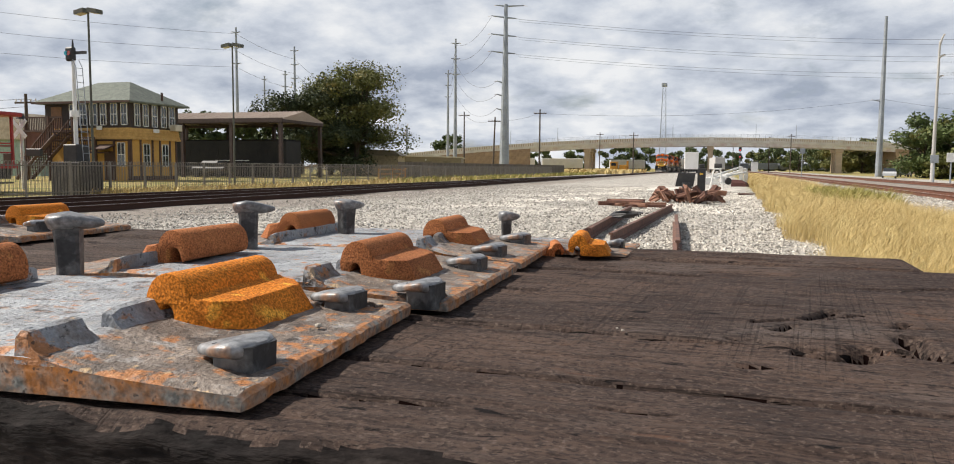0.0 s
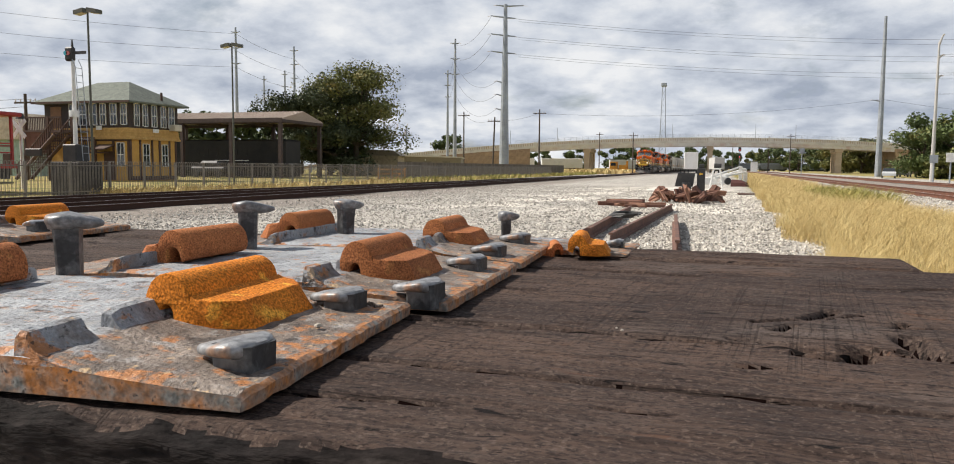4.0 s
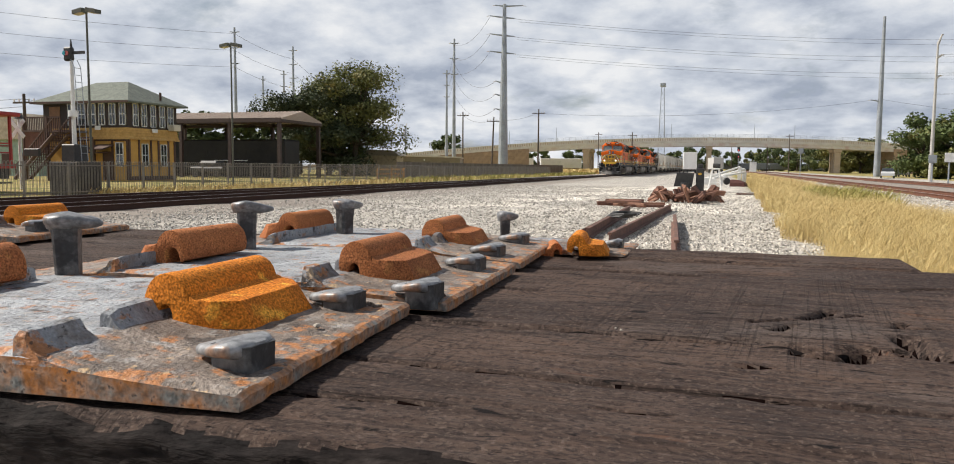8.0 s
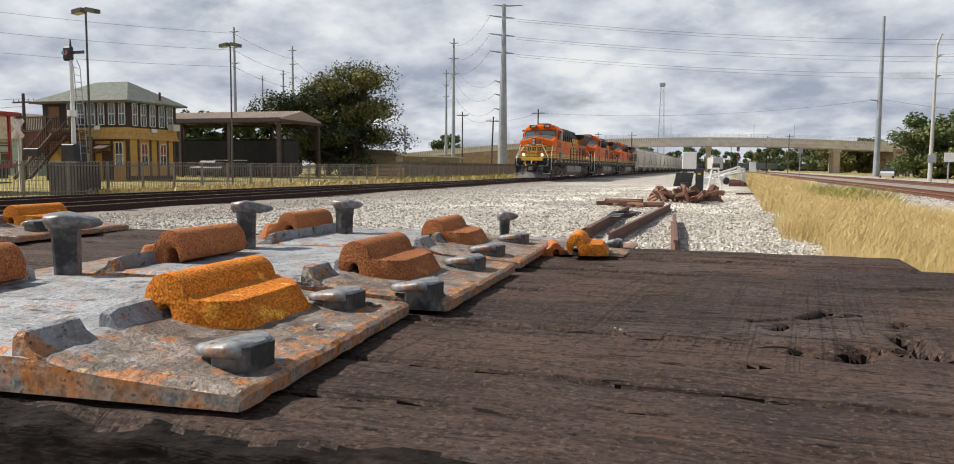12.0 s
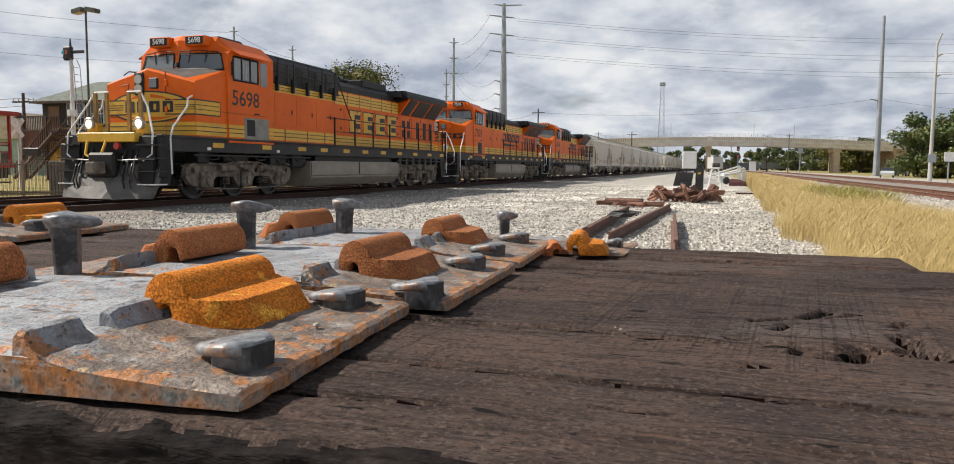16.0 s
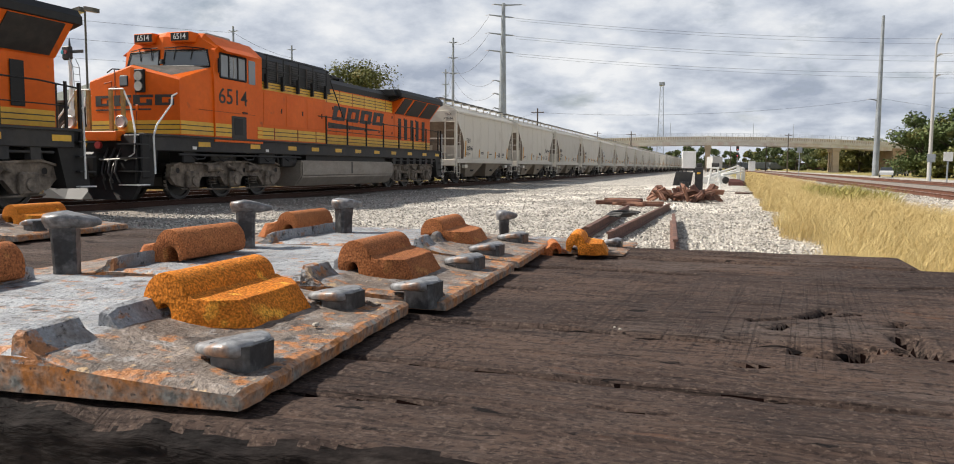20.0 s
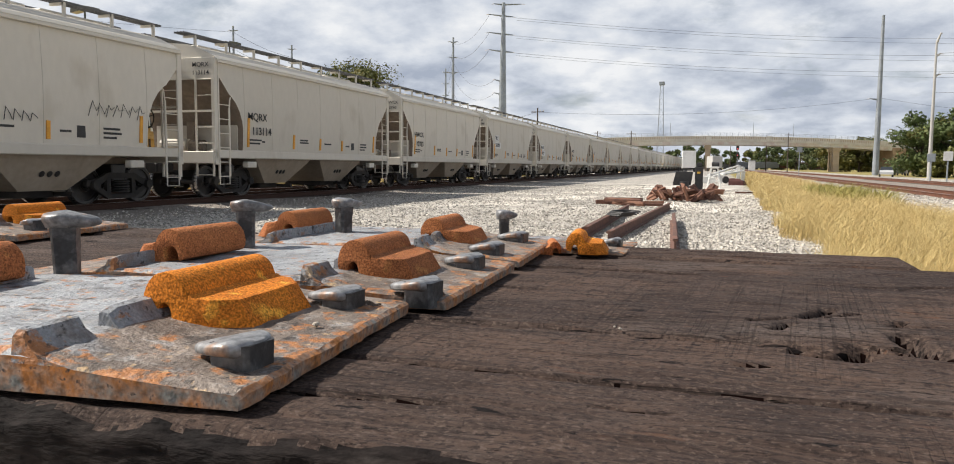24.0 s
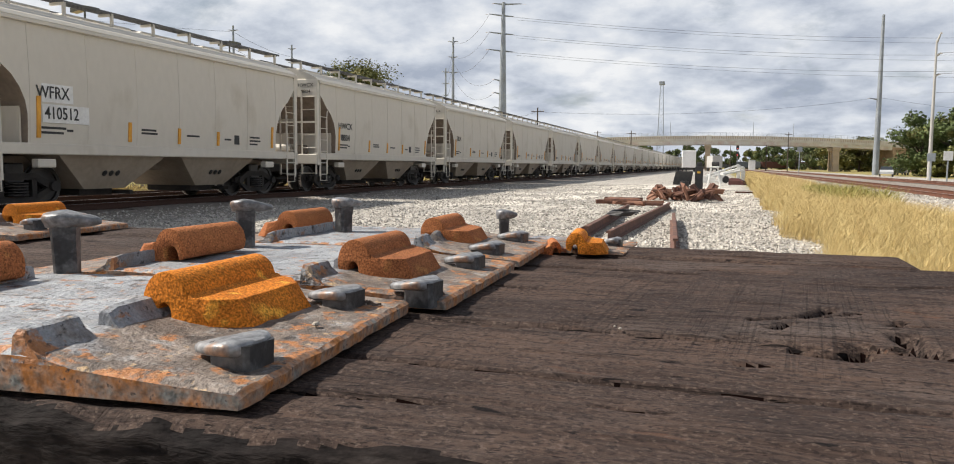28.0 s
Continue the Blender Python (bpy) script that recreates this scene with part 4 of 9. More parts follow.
DECAL_BLACK = mat("black_decal", (0.030, 0.030, 0.030), 0.6, bump=0)
RED_LENS = mat("dull_red_lens", (0.45, 0.04, 0.04), 0.4, bump=0)
REFLECT = mat("orange_reflector", (0.78, 0.36, 0.03), 0.5, bump=0)
DECK_GREY = mat("dusty_deck_grey", (0.14, 0.115, 0.10), 0.85, second=(0.08, 0.07, 0.062), amount=0.5, scale=3, grain=0.2, gscale=30, bump=0.2)
ORANGE_SHADE = mat("orange_panel_joint", (0.26, 0.050, 0.008), 0.6, bump=0.03)
PANEL_GREY = mat("primer_grey_panel", (0.27, 0.26, 0.23), 0.7, second=(0.20, 0.19, 0.17), amount=0.4, scale=3, bump=0.05)
ALLOY = mat("dull_alloy", (0.50, 0.48, 0.44), 0.4, 0.6, bump=0.03)
POST_OCHRE = mat("ochre_rail_post", (0.36, 0.21, 0.055), 0.6, second=(0.24, 0.13, 0.04), amount=0.4, scale=6, bump=0.05)
LAMP_LIT = glow("lit_headlight", (1.0, 0.90, 0.66), 1.0)

SPEED = 11.52
FRONT = 199.42          # where the leading coupler is at 0 s
HOP = 12.93
CARS = []


def wheelset(parent, y, r, name="wheelset"):
    """Two wheels on an axle, turned about x."""
    bm = bmesh.new()
    turn = Matrix.Rotation(radians(90), 4, "Y")
    for s in (-1, 1):
        prof = [(0.05, 0.0), (0.10, -0.055), (0.15, -0.06), (0.17, -0.03), (r * 0.80, -0.02), (r * 0.82, -0.06), (r * 0.985, -0.065), (r, -0.055), (r * 1.005, 0.04), (r * 1.055, 0.05), (r * 1.055, 0.07),
                (r * 0.84, 0.075), (r * 0.82, 0.03), (0.16, 0.04), (0.10, 0.08)]
        lathe(bm, prof, 28, Matrix.Translation((s * 0.745, 0, 0)) @ (turn if s < 0 else turn @ Matrix.Rotation(radians(180), 4, "X")))
        for k in range(3):
            a = 2 * math.pi * k / 3
            cyl(bm, (s * 0.83, 0.05 * math.cos(a), 0.05 * math.sin(a)), (s * 0.845, 0.05 * math.cos(a), 0.05 * math.sin(a)), 0.016, n=6)
    cyl(bm, (-0.86, 0, 0), (0.86, 0, 0), 0.085, n=12)
    bmesh.ops.recalc_face_normals(bm, faces=bm.faces[:])
    w = part(name, bm, WHEEL_STEEL, parent, "dark steel wheels on an axle")
    w.matrix_basis = pose(0, y, r)
    for s in (-1, 1):
        rim = bmesh.new()
        for a, b in ((r * 0.965, r * 1.003),):
            n = 32
            rings = [[rim.verts.new((s * (0.745 + dx), q * math.cos(2 * math.pi * k / n), q * math.sin(2 * math.pi * k / n))) for k in range(n)] for q, dx in ((a, 0.068), (b, 0.058), (b, -0.03))]
            for ra, rb in zip(rings, rings[1:]):
                for k in range(n):
                    rim.faces.new((ra[k], ra[(k + 1) % n], rb[(k + 1) % n], rb[k]))
        part("tread", rim, TREAD, w, "bright worn tread")
    WHEELS.append((w, y, r))
    return w


WHEELS = []


def stripe(parent, y0, y1, z0, z1, x, material, name="stripe"):
    return part(name, B(x, x + 0.006, y0, y1, z0, z1), material, parent)


def loco_truck(L, c):
    """Three-axle truck: cast side frames with axle boxes, springs and brake rigging."""
    for k, dy in enumerate((-1.85, 0.02, 1.88)):
        wheelset(L, c + dy, 0.525)
    for s in (-1, 1):
        bm = bmesh.new()
        out = [(-2.65, 0.62), (-2.45, 0.42), (-2.1, 0.34), (-1.6, 0.34), (-1.35, 0.62), (-0.55, 0.62), (-0.3, 0.34), (0.3, 0.34), (0.55, 0.62), (1.35, 0.62), (1.6, 0.34), (2.1, 0.34), (2.45, 0.42), (2.65, 0.62),
               (2.6, 0.90), (2.2, 1.0), (1.0, 0.94), (0.7, 1.02), (-0.7, 1.02), (-1.0, 0.94), (-2.2, 1.0), (-2.6, 0.90)]
        prism(bm, [(c + a, b) for a, b in out], s * 1.02, s * 1.17, axis="x")
        frame_ = part("truck_frame", bm, TRUCK_GREY, L, "dusty cast truck side frame")
        for dy in (-2.35, -1.05, -0.62, 0.62, 1.05, 2.35):
            part("casting_hole", C((s * 1.165, c + dy, 0.80), (s * 1.173, c + dy, 0.80), 0.075, n=12), LOCO_BLACK, frame_, "dark hole through the casting")
        part("casting_flange", P([(c - 2.6, 0.90), (c - 2.2, 1.0), (c - 1.0, 0.94), (c - 0.7, 1.02), (c + 0.7, 1.02), (c + 1.0, 0.94), (c + 2.2, 1.0), (c + 2.6, 0.90),
                                  (c + 2.6, 0.95), (c + 2.2, 1.05), (c + 1.0, 0.99), (c + 0.7, 1.07), (c - 0.7, 1.07), (c - 1.0, 0.99), (c - 2.2, 1.05), (c - 2.6, 0.95)], s * 1.0, s * 1.26, axis="x"), TRUCK_GREY, frame_)
        for dy in (-1.85, 0.02, 1.88):
            bx = bmesh.new()
            box(bx, min(s * 1.15, s * 1.32), max(s * 1.15, s * 1.32), c + dy - 0.24, c + dy + 0.24, 0.30, 0.78, bevel=0.05)
            cyl(bx, (s * 1.30, c + dy, 0.525), (s * 1.37, c + dy, 0.525), 0.15, 0.14, 14)
            part("axle_box", bx, TRUCK_GREY, L)
        for dy in (-1.0, 0.95):
            sp = bmesh.new()
            for k in range(5):
                lathe(sp, [(0.10, -0.018), (0.135, 0.0), (0.10, 0.018)], 12, Matrix.Translation((s * 1.24, c + dy, 0.42 + 0.05 * k)))
            part("coil_spring", sp, TRUCK_GREY, L)
            cy = bmesh.new()
            cyl(cy, (s * 1.22, c + dy - 0.28, 0.86), (s * 1.22, c + dy + 0.28, 0.86), 0.11, 0.11, 12)
            cyl(cy, (s * 1.22, c + dy + 0.28, 0.86), (s * 1.22, c + dy + 0.55, 0.80), 0.03, 0.03, 8)
            part("brake_cylinder", cy, TRUCK_GREY, L)
        rod = bmesh.new()
        tube(rod, [(s * 1.22, c - 2.3, 0.30), (s * 1.22, c - 0.6, 0.26), (s * 1.22, c + 0.6, 0.26), (s * 1.22, c + 2.3, 0.30)], 0.025)
        part("brake_rod", rod, TRUCK_GREY, L)
        damper = bmesh.new()
        cyl(damper, (s * 1.28, c - 0.35, 0.95), (s * 1.28, c + 0.35, 0.70), 0.05, 0.05, 10)
        part("damper", damper, TRUCK_GREY, L)
    part("bolster", B(-0.95, 0.95, c - 0.6, c + 0.6, 0.62, 1.26, bevel=0.05), WHEEL_STEEL, L)
    part("traction_motor", B(-0.6, 0.6, c - 2.2, c + 2.2, 0.28, 0.7, bevel=0.08), WHEEL_STEEL, L)


HOOD = 0.93


def nose_y(u):
    """The nose front: a blunt prow in plan."""
    return 2.09 + 0.11 * abs(u) / 1.45


def nose_skin(parent, a, b, lo, hi, material, out, name="nose_band", label="", steps=1):
    """Paint or plate lying on the nose front between the sides a and b; lo and hi are heights, or functions of the side."""
    cuts = sorted({a, b} | {a + (b - a) * k / steps for k in range(steps)} | ({0.0} if a < 0 < b else set()))
    secs = []
    for u in cuts:
        z0, z1 = (lo(u), hi(u)) if callable(lo) else (lo, hi)
        y = nose_y(u)
        secs.append([(u, y - out, z0), (u, y - out, z1), (u, y + 0.004, z1), (u, y + 0.004, z0)])
    return part(name, loft(bmesh.new(), secs), material, parent, label)


def cab_y(x, z):
    """The cab's windscreen wall: a shallow V in plan, raked back."""
    w = abs(x)
    return 3.25 + 0.21 * min(w, 1.05) + 0.18 * max(0.0, w - 1.05) + 0.16 * (z - 3.55)


def loco(number, front, livery):
    lab = ("orange, black and yellow diesel locomotive leading the train", "orange and black diesel locomotive coupled second",
           "orange and black diesel locomotive coupled ahead of the hoppers")[livery]
    L = thing("locomotive", pose(MAIN_X, front, 0.2), lab, "locomotive", "locomotives")
    # frame
    part("underframe", B(-1.46, 1.46, 1.0, 21.5, 1.30, 1.68, bevel=0.02), SILL_GREY, L, "dark grey side sill")
    part("walkway", B(-1.52, 1.52, 0.85, 21.7, 1.66, 1.72, bevel=0.01), SILL_GREY, L)
    part("centre_sill", B(-0.5, 0.5, 0.7, 21.6, 1.0, 1.32), LOCO_BLACK, L)
    part("air_reservoir", C((1.05, 7.1, 1.08), (1.05, 8.3, 1.08), 0.2, n=14), SILL_GREY, L)
    for y in (2.9, 5.3, 7.4, 8.9, 10.6, 12.2, 13.9, 15.6, 17.4, 19.2, 20.9):
        part("reflector", B(1.462, 1.470, y, y + 0.50, 1.44, 1.57), YELLOW, L, "yellow reflective strip")
    # short hood (nose) and cab
    nose = bmesh.new()
    prow = ((-1.45, 3.20, 3.64), (0.0, 3.56, 3.72), (1.45, 3.20, 3.64))
    loft(nose, [[(x, nose_y(x), 1.60), (x, nose_y(x), z - 0.05), (x, nose_y(x) + 0.05, z), (x, 3.6, zb), (x, 3.6, 1.60)] for x, z, zb in prow])
    part("short_hood", nose, ORANGE, L, "orange full-width nose")
    deck = bmesh.new()
    loft(deck, [[(x * 0.97, nose_y(x) + 0.10, z + 0.016), (x * 0.97, nose_y(x) + 0.10, z + 0.026), (x * 0.97, 3.6, zb + 0.012), (x * 0.97, 3.6, zb + 0.002)] for x, z, zb in prow])
    part("nose_deck", deck, DECK_GREY, L, "dark non-slip nose top")
    cab = bmesh.new()
    side = [(3.58, 1.60), (3.58, 3.40), (cab_y(1.5, 3.5), 3.5), (cab_y(1.5, 4.12), 4.12), (3.70, 4.18), (3.82, 4.22), (5.90, 4.20), (5.90, 1.60)]
    edge = [(3.50, 1.60), (3.50, 3.40), (cab_y(1.08, 3.5), 3.5), (cab_y(1.08, 4.16), 4.16), (cab_y(1.08, 4.45), 4.45), (3.76, 4.60), (5.90, 4.56), (5.90, 1.60)]
    keel = [(3.30, 1.60), (3.30, 3.40), (cab_y(0, 3.5), 3.5), (cab_y(0, 4.16), 4.16), (cab_y(0, 4.50), 4.50), (3.60, 4.66), (5.90, 4.62), (5.90, 1.60)]
    loft(cab, [[(x, y, z) for y, z in prof] for x, prof in ((-1.5, side), (-1.08, edge), (0.0, keel), (1.08, edge), (1.5, side))])
    cabin = part("cab", cab, ORANGE, L, "orange crew cab")
    part("roof_hatch", B(-0.35, 0.35, 3.9, 4.4, 4.58, 4.70, bevel=0.03), LOCO_BLACK, cabin)
    # windshields on the sloping front
    for s in (-1, 1):
        low, high = [0.08, 0.55, 1.02, 1.40], [0.10, 0.52, 0.96, 1.28]
        rim = [(s * u, cab_y(u, 3.66), 3.66) for u in low] + [(s * u, cab_y(u, 4.11), 4.11) for u in reversed(high)]
        pane = bmesh.new()
        loft(pane, [[(s * u, cab_y(u, 3.66) - 0.012, 3.66), (s * w, cab_y(w, 4.11) - 0.012, 4.11), (s * w, cab_y(w, 4.11) + 0.01, 4.11), (s * u, cab_y(u, 3.66) + 0.01, 3.66)] for u, w in zip(low, high)])
        frame_ = tube(bmesh.new(), [(a, b - 0.016, c) for a, b, c in rim + rim[:2]], 0.030)
        part("windscreen", pane, WINDOW, cabin, "windscreen with sky reflection in its grey")
        part("window_frame", frame_, LOCO_BLACK, cabin)
        part("inner_frame", tube(bmesh.new(), [(a * 0.985 + s * 0.006, b - 0.030, 3.885 + (c - 3.885) * 0.90) for a, b, c in rim + rim[:2]], 0.010, 5), ALLOY, cabin, "bright window seal")
        for u in (0.42, 0.90):
            part("wiper", tube(bmesh.new(), [(s * u, cab_y(u, 4.18) - 0.05, 4.18), (s * (u - 0.06), cab_y(u, 3.90) - 0.045, 3.86)], 0.012), LOCO_BLACK, cabin)
        eaves = tube(bmesh.new(), [(s * 0.12, cab_y(0.12, 4.2) - 0.10, 4.17), (s * 0.70, cab_y(0.7, 4.2) - 0.12, 4.20), (s * 1.25, cab_y(1.25, 4.2) - 0.08, 4.15)], 0.014)
        part("wiper_guard", eaves, LOCO_BLACK, cabin)
        part("mirror", B(s * 1.56 - 0.03, s * 1.56 + 0.03, 3.70, 3.76, 3.50, 3.90, bevel=0.01), LOCO_BLACK, cabin)
    part("bell", C((0.25, 3.02, 3.70), (0.25, 3.02, 3.82), 0.09, 0.05, 10), LOCO_BLACK, L)
    part("nose_cable", tube(bmesh.new(), [(-1.0, 2.35, 3.42), (-0.85, 2.38, 3.52), (-0.6, 2.45, 3.50)], 0.018), LOCO_BLACK, L)
    # side windows
    for s in (-1, 1):
        fr = bmesh.new()
        y0, y1, z0, z1 = 3.84, 5.06, 3.40, 4.06
        for a, b in (((y0, z0), (y1, z0)), ((y0, z1), (y1, z1)), ((y0, z0), (y0, z1)), ((y1, z0), (y1, z1)), ((4.24, z0), (4.24, z1)), ((4.66, z0), (4.66, z1))):
            cyl(fr, (s * 1.505, *a), (s * 1.505, *b), 0.032, n=6)
        part("window_frame", fr, LOCO_BLACK, cabin)
        part("side_window", B(min(s * 1.49, s * 1.508), max(s * 1.49, s * 1.508), y0, y1, z0, z1), WINDOW, cabin, "dark side window")
        part("side_window", B(min(s * 1.49, s * 1.508), max(s * 1.49, s * 1.508), 5.20, 5.54, z0 - 0.06, z1 - 0.02), WINDOW, cabin, "narrow rear cab window")
        fr = part("vent_panel", B(min(s * 1.495, s * 1.512), max(s * 1.495, s * 1.512), 4.34, 5.05 if number != "5698" else 5.60, 1.72, 2.36, bevel=0.005), SILL_GREY if number != "5698" else PANEL_GREY, cabin, "grey panel")
        part("vent_grille", B(min(s * 1.50, s * 1.522), max(s * 1.50, s * 1.522), 4.46, 4.86, 1.82, 2.30, bevel=0.005), LOCO_BLACK, cabin)
        part("side_latch", B(min(s * 1.50, s * 1.52), max(s * 1.50, s * 1.52), 4.86, 5.10, 2.46, 2.50), LOCO_BLACK, cabin)
        part("panel_joint", B(min(s * 1.50, s * 1.506), max(s * 1.50, s * 1.506), 2.9, 5.5, 2.435, 2.447), ORANGE_SHADE, cabin)
        for q in range(3):
            part("window_slider", B(min(s * 1.50, s * 1.516), max(s * 1.50, s * 1.516), 4.27 + 0.19 * q, 4.29 + 0.19 * q, 3.43, 4.03), ALLOY, cabin, "bright sliding sash")
        # sun visor above the windows
        vis = bmesh.new()
        prism(vis, [(s * 1.46, 4.24), (s * 1.76, 4.08), (s * 1.76, 4.10), (s * 1.46, 4.28)], 3.80, 5.40, axis="y")
        part("sun_visor", vis, ORANGE, cabin)
    # number boards, lights, horn, roof boxes
    for cx in (-0.60, 0.62):
        nb = part("number_board", B(cx - 0.33, cx + 0.33, 3.30, 3.70, 4.32, 4.60, bevel=0.02), ORANGE, cabin, "orange number board housing")
        nb = part("number_plate", B(cx - 0.29, cx + 0.29, 3.290, 3.305, 4.36, 4.57), LOCO_BLACK, nb, "black illuminated number board")
        lettering(number, 0.22, WHITE_PAINT, nb, Matrix.Translation((cx, 3.287, 4.465)) @ FACE_FRONT, 0.95)
    lettering(number, 0.62, DECAL_BLACK, L, Matrix.Translation((1.505, 4.44, 2.87)) @ FACE_RIGHT, 1.12, "road_number")
    cx = 0.30 if livery == 2 else -0.24
    hl = part("headlight_housing", B(cx - 0.15, cx + 0.15, 2.045, 2.25, 2.84, 3.44, bevel=0.02), LOCO_BLACK, L, "black upright twin headlight")
    for lz in (3.00, 3.26):
        part("headlight_rim", lathe(bmesh.new(), [(0.085, 0.0), (0.125, 0.0), (0.125, 0.03), (0.095, 0.03)], 18, Matrix.Translation((cx, 2.045, lz)) @ Matrix.Rotation(radians(90), 4, "X")), ALLOY, hl, "bright lamp rim")
        part("headlight", C((cx, 2.05, lz), (cx, 2.025, lz), 0.092, n=16), LAMP_LIT if livery == 0 else WHITE_PAINT, hl, "round white headlight")
    wx = 0.20 if livery < 2 else -0.22
    for q, (a, b) in enumerate(((-0.34, -0.31), (0.36, 0.39))):
        nose_skin(L, wx + a, wx + b, 1.72, 3.46, ORANGE_SHADE, 0.006, "door_edge")
    part("door_hinge", B(wx + 0.36, wx + 0.44, nose_y(0.5) - 0.05, nose_y(0.5), 3.06, 3.24, bevel=0.01), ORANGE, L)
    part("door_hinge", B(wx + 0.36, wx + 0.44, nose_y(0.5) - 0.05, nose_y(0.5), 2.36, 2.52, bevel=0.01), ORANGE, L)
    part("nose_door_window", B(wx - 0.17, wx + 0.17, 2.075, 2.2, 2.98, 3.32, bevel=0.05), LOCO_BLACK, L, "small dark nose door window")
    part("nose_window_glass", B(wx - 0.12, wx + 0.12, 2.066, 2.08, 3.03, 3.27, bevel=0.005), WINDOW, L)
    part("nose_hose", tube(bmesh.new(), [(-0.90, 2.13, 3.10), (-0.62, 2.10, 3.14), (-0.62, 2.10, 2.98), (-0.45, 2.09, 3.0)], 0.014, 5), ORANGE_SHADE, L)
    for cx in (-0.78, 0.80):
        dl = part("ditch_light", lathe(bmesh.new(), [(0.06, 0.0), (0.15, 0.02), (0.165, 0.10), (0.14, 0.12), (0.10, 0.10)], 20, Matrix.Translation((cx, 0.92, 2.00)) @ Matrix.Rotation(radians(90), 4, "X")), ALLOY, L, "round ditch light in a brass-coloured rim")
        part("ditch_lens", C((cx, 0.85, 2.00), (cx, 0.815, 2.00), 0.115, n=18), LAMP_LIT if livery == 0 else WHITE_PAINT, dl, "round lamp glass")
        part("light_bracket", B(cx - 0.17, cx + 0.17, 0.90, 1.15, 1.72, 2.02, bevel=0.03), YELLOW, L)
    ac = part("air_conditioner", B(-0.5, 0.5, 4.6, 5.8, 4.56, 4.80, bevel=0.05), mat("roof_beige", (0.42, 0.38, 0.30), 0.7) if livery == 2 else LOCO_BLACK, L)
    hn = bmesh.new()
    for k, dy in enumerate((0, 0.16, 0.32)):
        cyl(hn, (0.35, 12.9 + dy, 4.38), (0.35 - 0.02 * k, 12.3 + dy, 4.38), 0.03, 0.09, 10)
    box(hn, 0.28, 0.42, 12.9, 13.3, 4.15, 4.36)
    part("air_horn", hn, LOCO_BLACK, L)
    # long hood: lower orange wall with doors, yellow bands, black top
    part("long_hood", B(-HOOD, HOOD, 5.9, 21.55, 1.72, 3.86, bevel=0.02), ORANGE, L, "orange engine hood")
    part("hood_roof", P([(-HOOD - 0.004, 3.80), (HOOD + 0.004, 3.80), (HOOD + 0.004, 4.02), (HOOD - 0.22, 4.20), (-HOOD + 0.22, 4.20), (-HOOD - 0.004, 4.02)], 5.92, 16.5, axis="y"), LOCO_BLACK, L, "black hood roof")
    part("auxiliary_cab", B(-1.44, 1.44, 5.88, 9.95, 1.66, 3.52, bevel=0.02), ORANGE, L, "orange flush equipment wall")
    for k in range(3):
        part("access_panel", B(1.438, 1.448, 6.05 + 1.30 * k, 7.18 + 1.30 * k, 2.2, 3.2, bevel=0.004), ORANGE, L)
        part("panel_latch", B(1.446, 1.460, 7.02 + 1.30 * k, 7.08 + 1.30 * k, 2.6, 2.75), LOCO_BLACK, L)
    # yellow bands with thin black lines between them
    for z0, z1 in ((1.76, 1.86), (1.885, 1.985), (2.01, 2.11), (3.27, 3.34), (3.36, 3.43), (3.45, 3.51)):
        stripe(L, 5.92, 9.90, z0, z1, 1.441, YELLOW, "yellow_band")
    for z in (1.875, 1.9975, 3.35, 3.44):
        stripe(L, 5.92, 9.90, z - 0.011, z + 0.011, 1.444, DECAL_BLACK, "band_line")
    for y in (6.6, 8.0, 9.2):
        stripe(L, y, y + 0.05, 1.74, 2.12, 1.450, ORANGE_SHADE, "band_gap")
    part("diagonal_rail", C((1.30, 10.3, 4.35), (1.46, 11.3, 2.66), 0.022, n=6), LOCO_BLACK, L)
    part("equipment_cabinet", P([(-1.40, 3.52), (1.40, 3.52), (1.40, 4.20), (1.12, 4.46), (-1.12, 4.46), (-1.40, 4.20)], 5.91, 10.35, axis="y"), LOCO_BLACK, L, "black louvred air intake cabinet")
    for y0, w in ((6.25, 0.55), (6.95, 0.40), (7.75, 0.50), (8.75, 0.50), (9.40, 0.60)):
        gr = part("intake_grille", B(1.397, 1.412, y0, y0 + w, 3.62, 4.16, bevel=0.006), WHEEL_STEEL, L)
        slat = bmesh.new()
        for q in range(7):
            box(slat, 1.410, 1.428, y0 + 0.03, y0 + w - 0.03, 3.65 + 0.07 * q, 3.68 + 0.07 * q)
        part("louvre_slats", slat, LOCO_BLACK, gr)
    for y in (6.88, 7.62, 8.68):
        part("cabinet_edge", B(1.40, 1.424, y, y + 0.035, 3.55, 4.22), DECK_GREY, L)
    part("gutter", P([(1.39, 3.50), (1.45, 3.52), (1.45, 3.56), (1.39, 3.58)], 5.92, 10.35, axis="y"), LOCO_BLACK, L)
    ex = part("exhaust", B(-0.45, 0.45, 11.2, 12.4, 4.18, 4.34, bevel=0.05), LOCO_BLACK, L)
    if livery == 0:
        part("dynamic_brake_fan_box", B(-0.72, 0.72, 13.7, 16.1, 4.18, 4.50, bevel=0.05), LOCO_BLACK, L)
    # radiator section with overhanging wings
    wing = bmesh.new()
    prism(wing, [(-1.0, 3.80), (1.0, 3.80), (1.54, 3.98), (1.54, 4.14), (1.40, 4.30), (-1.40, 4.30), (-1.54, 4.14), (-1.54, 3.98)], 16.55, 21.75, axis="y")
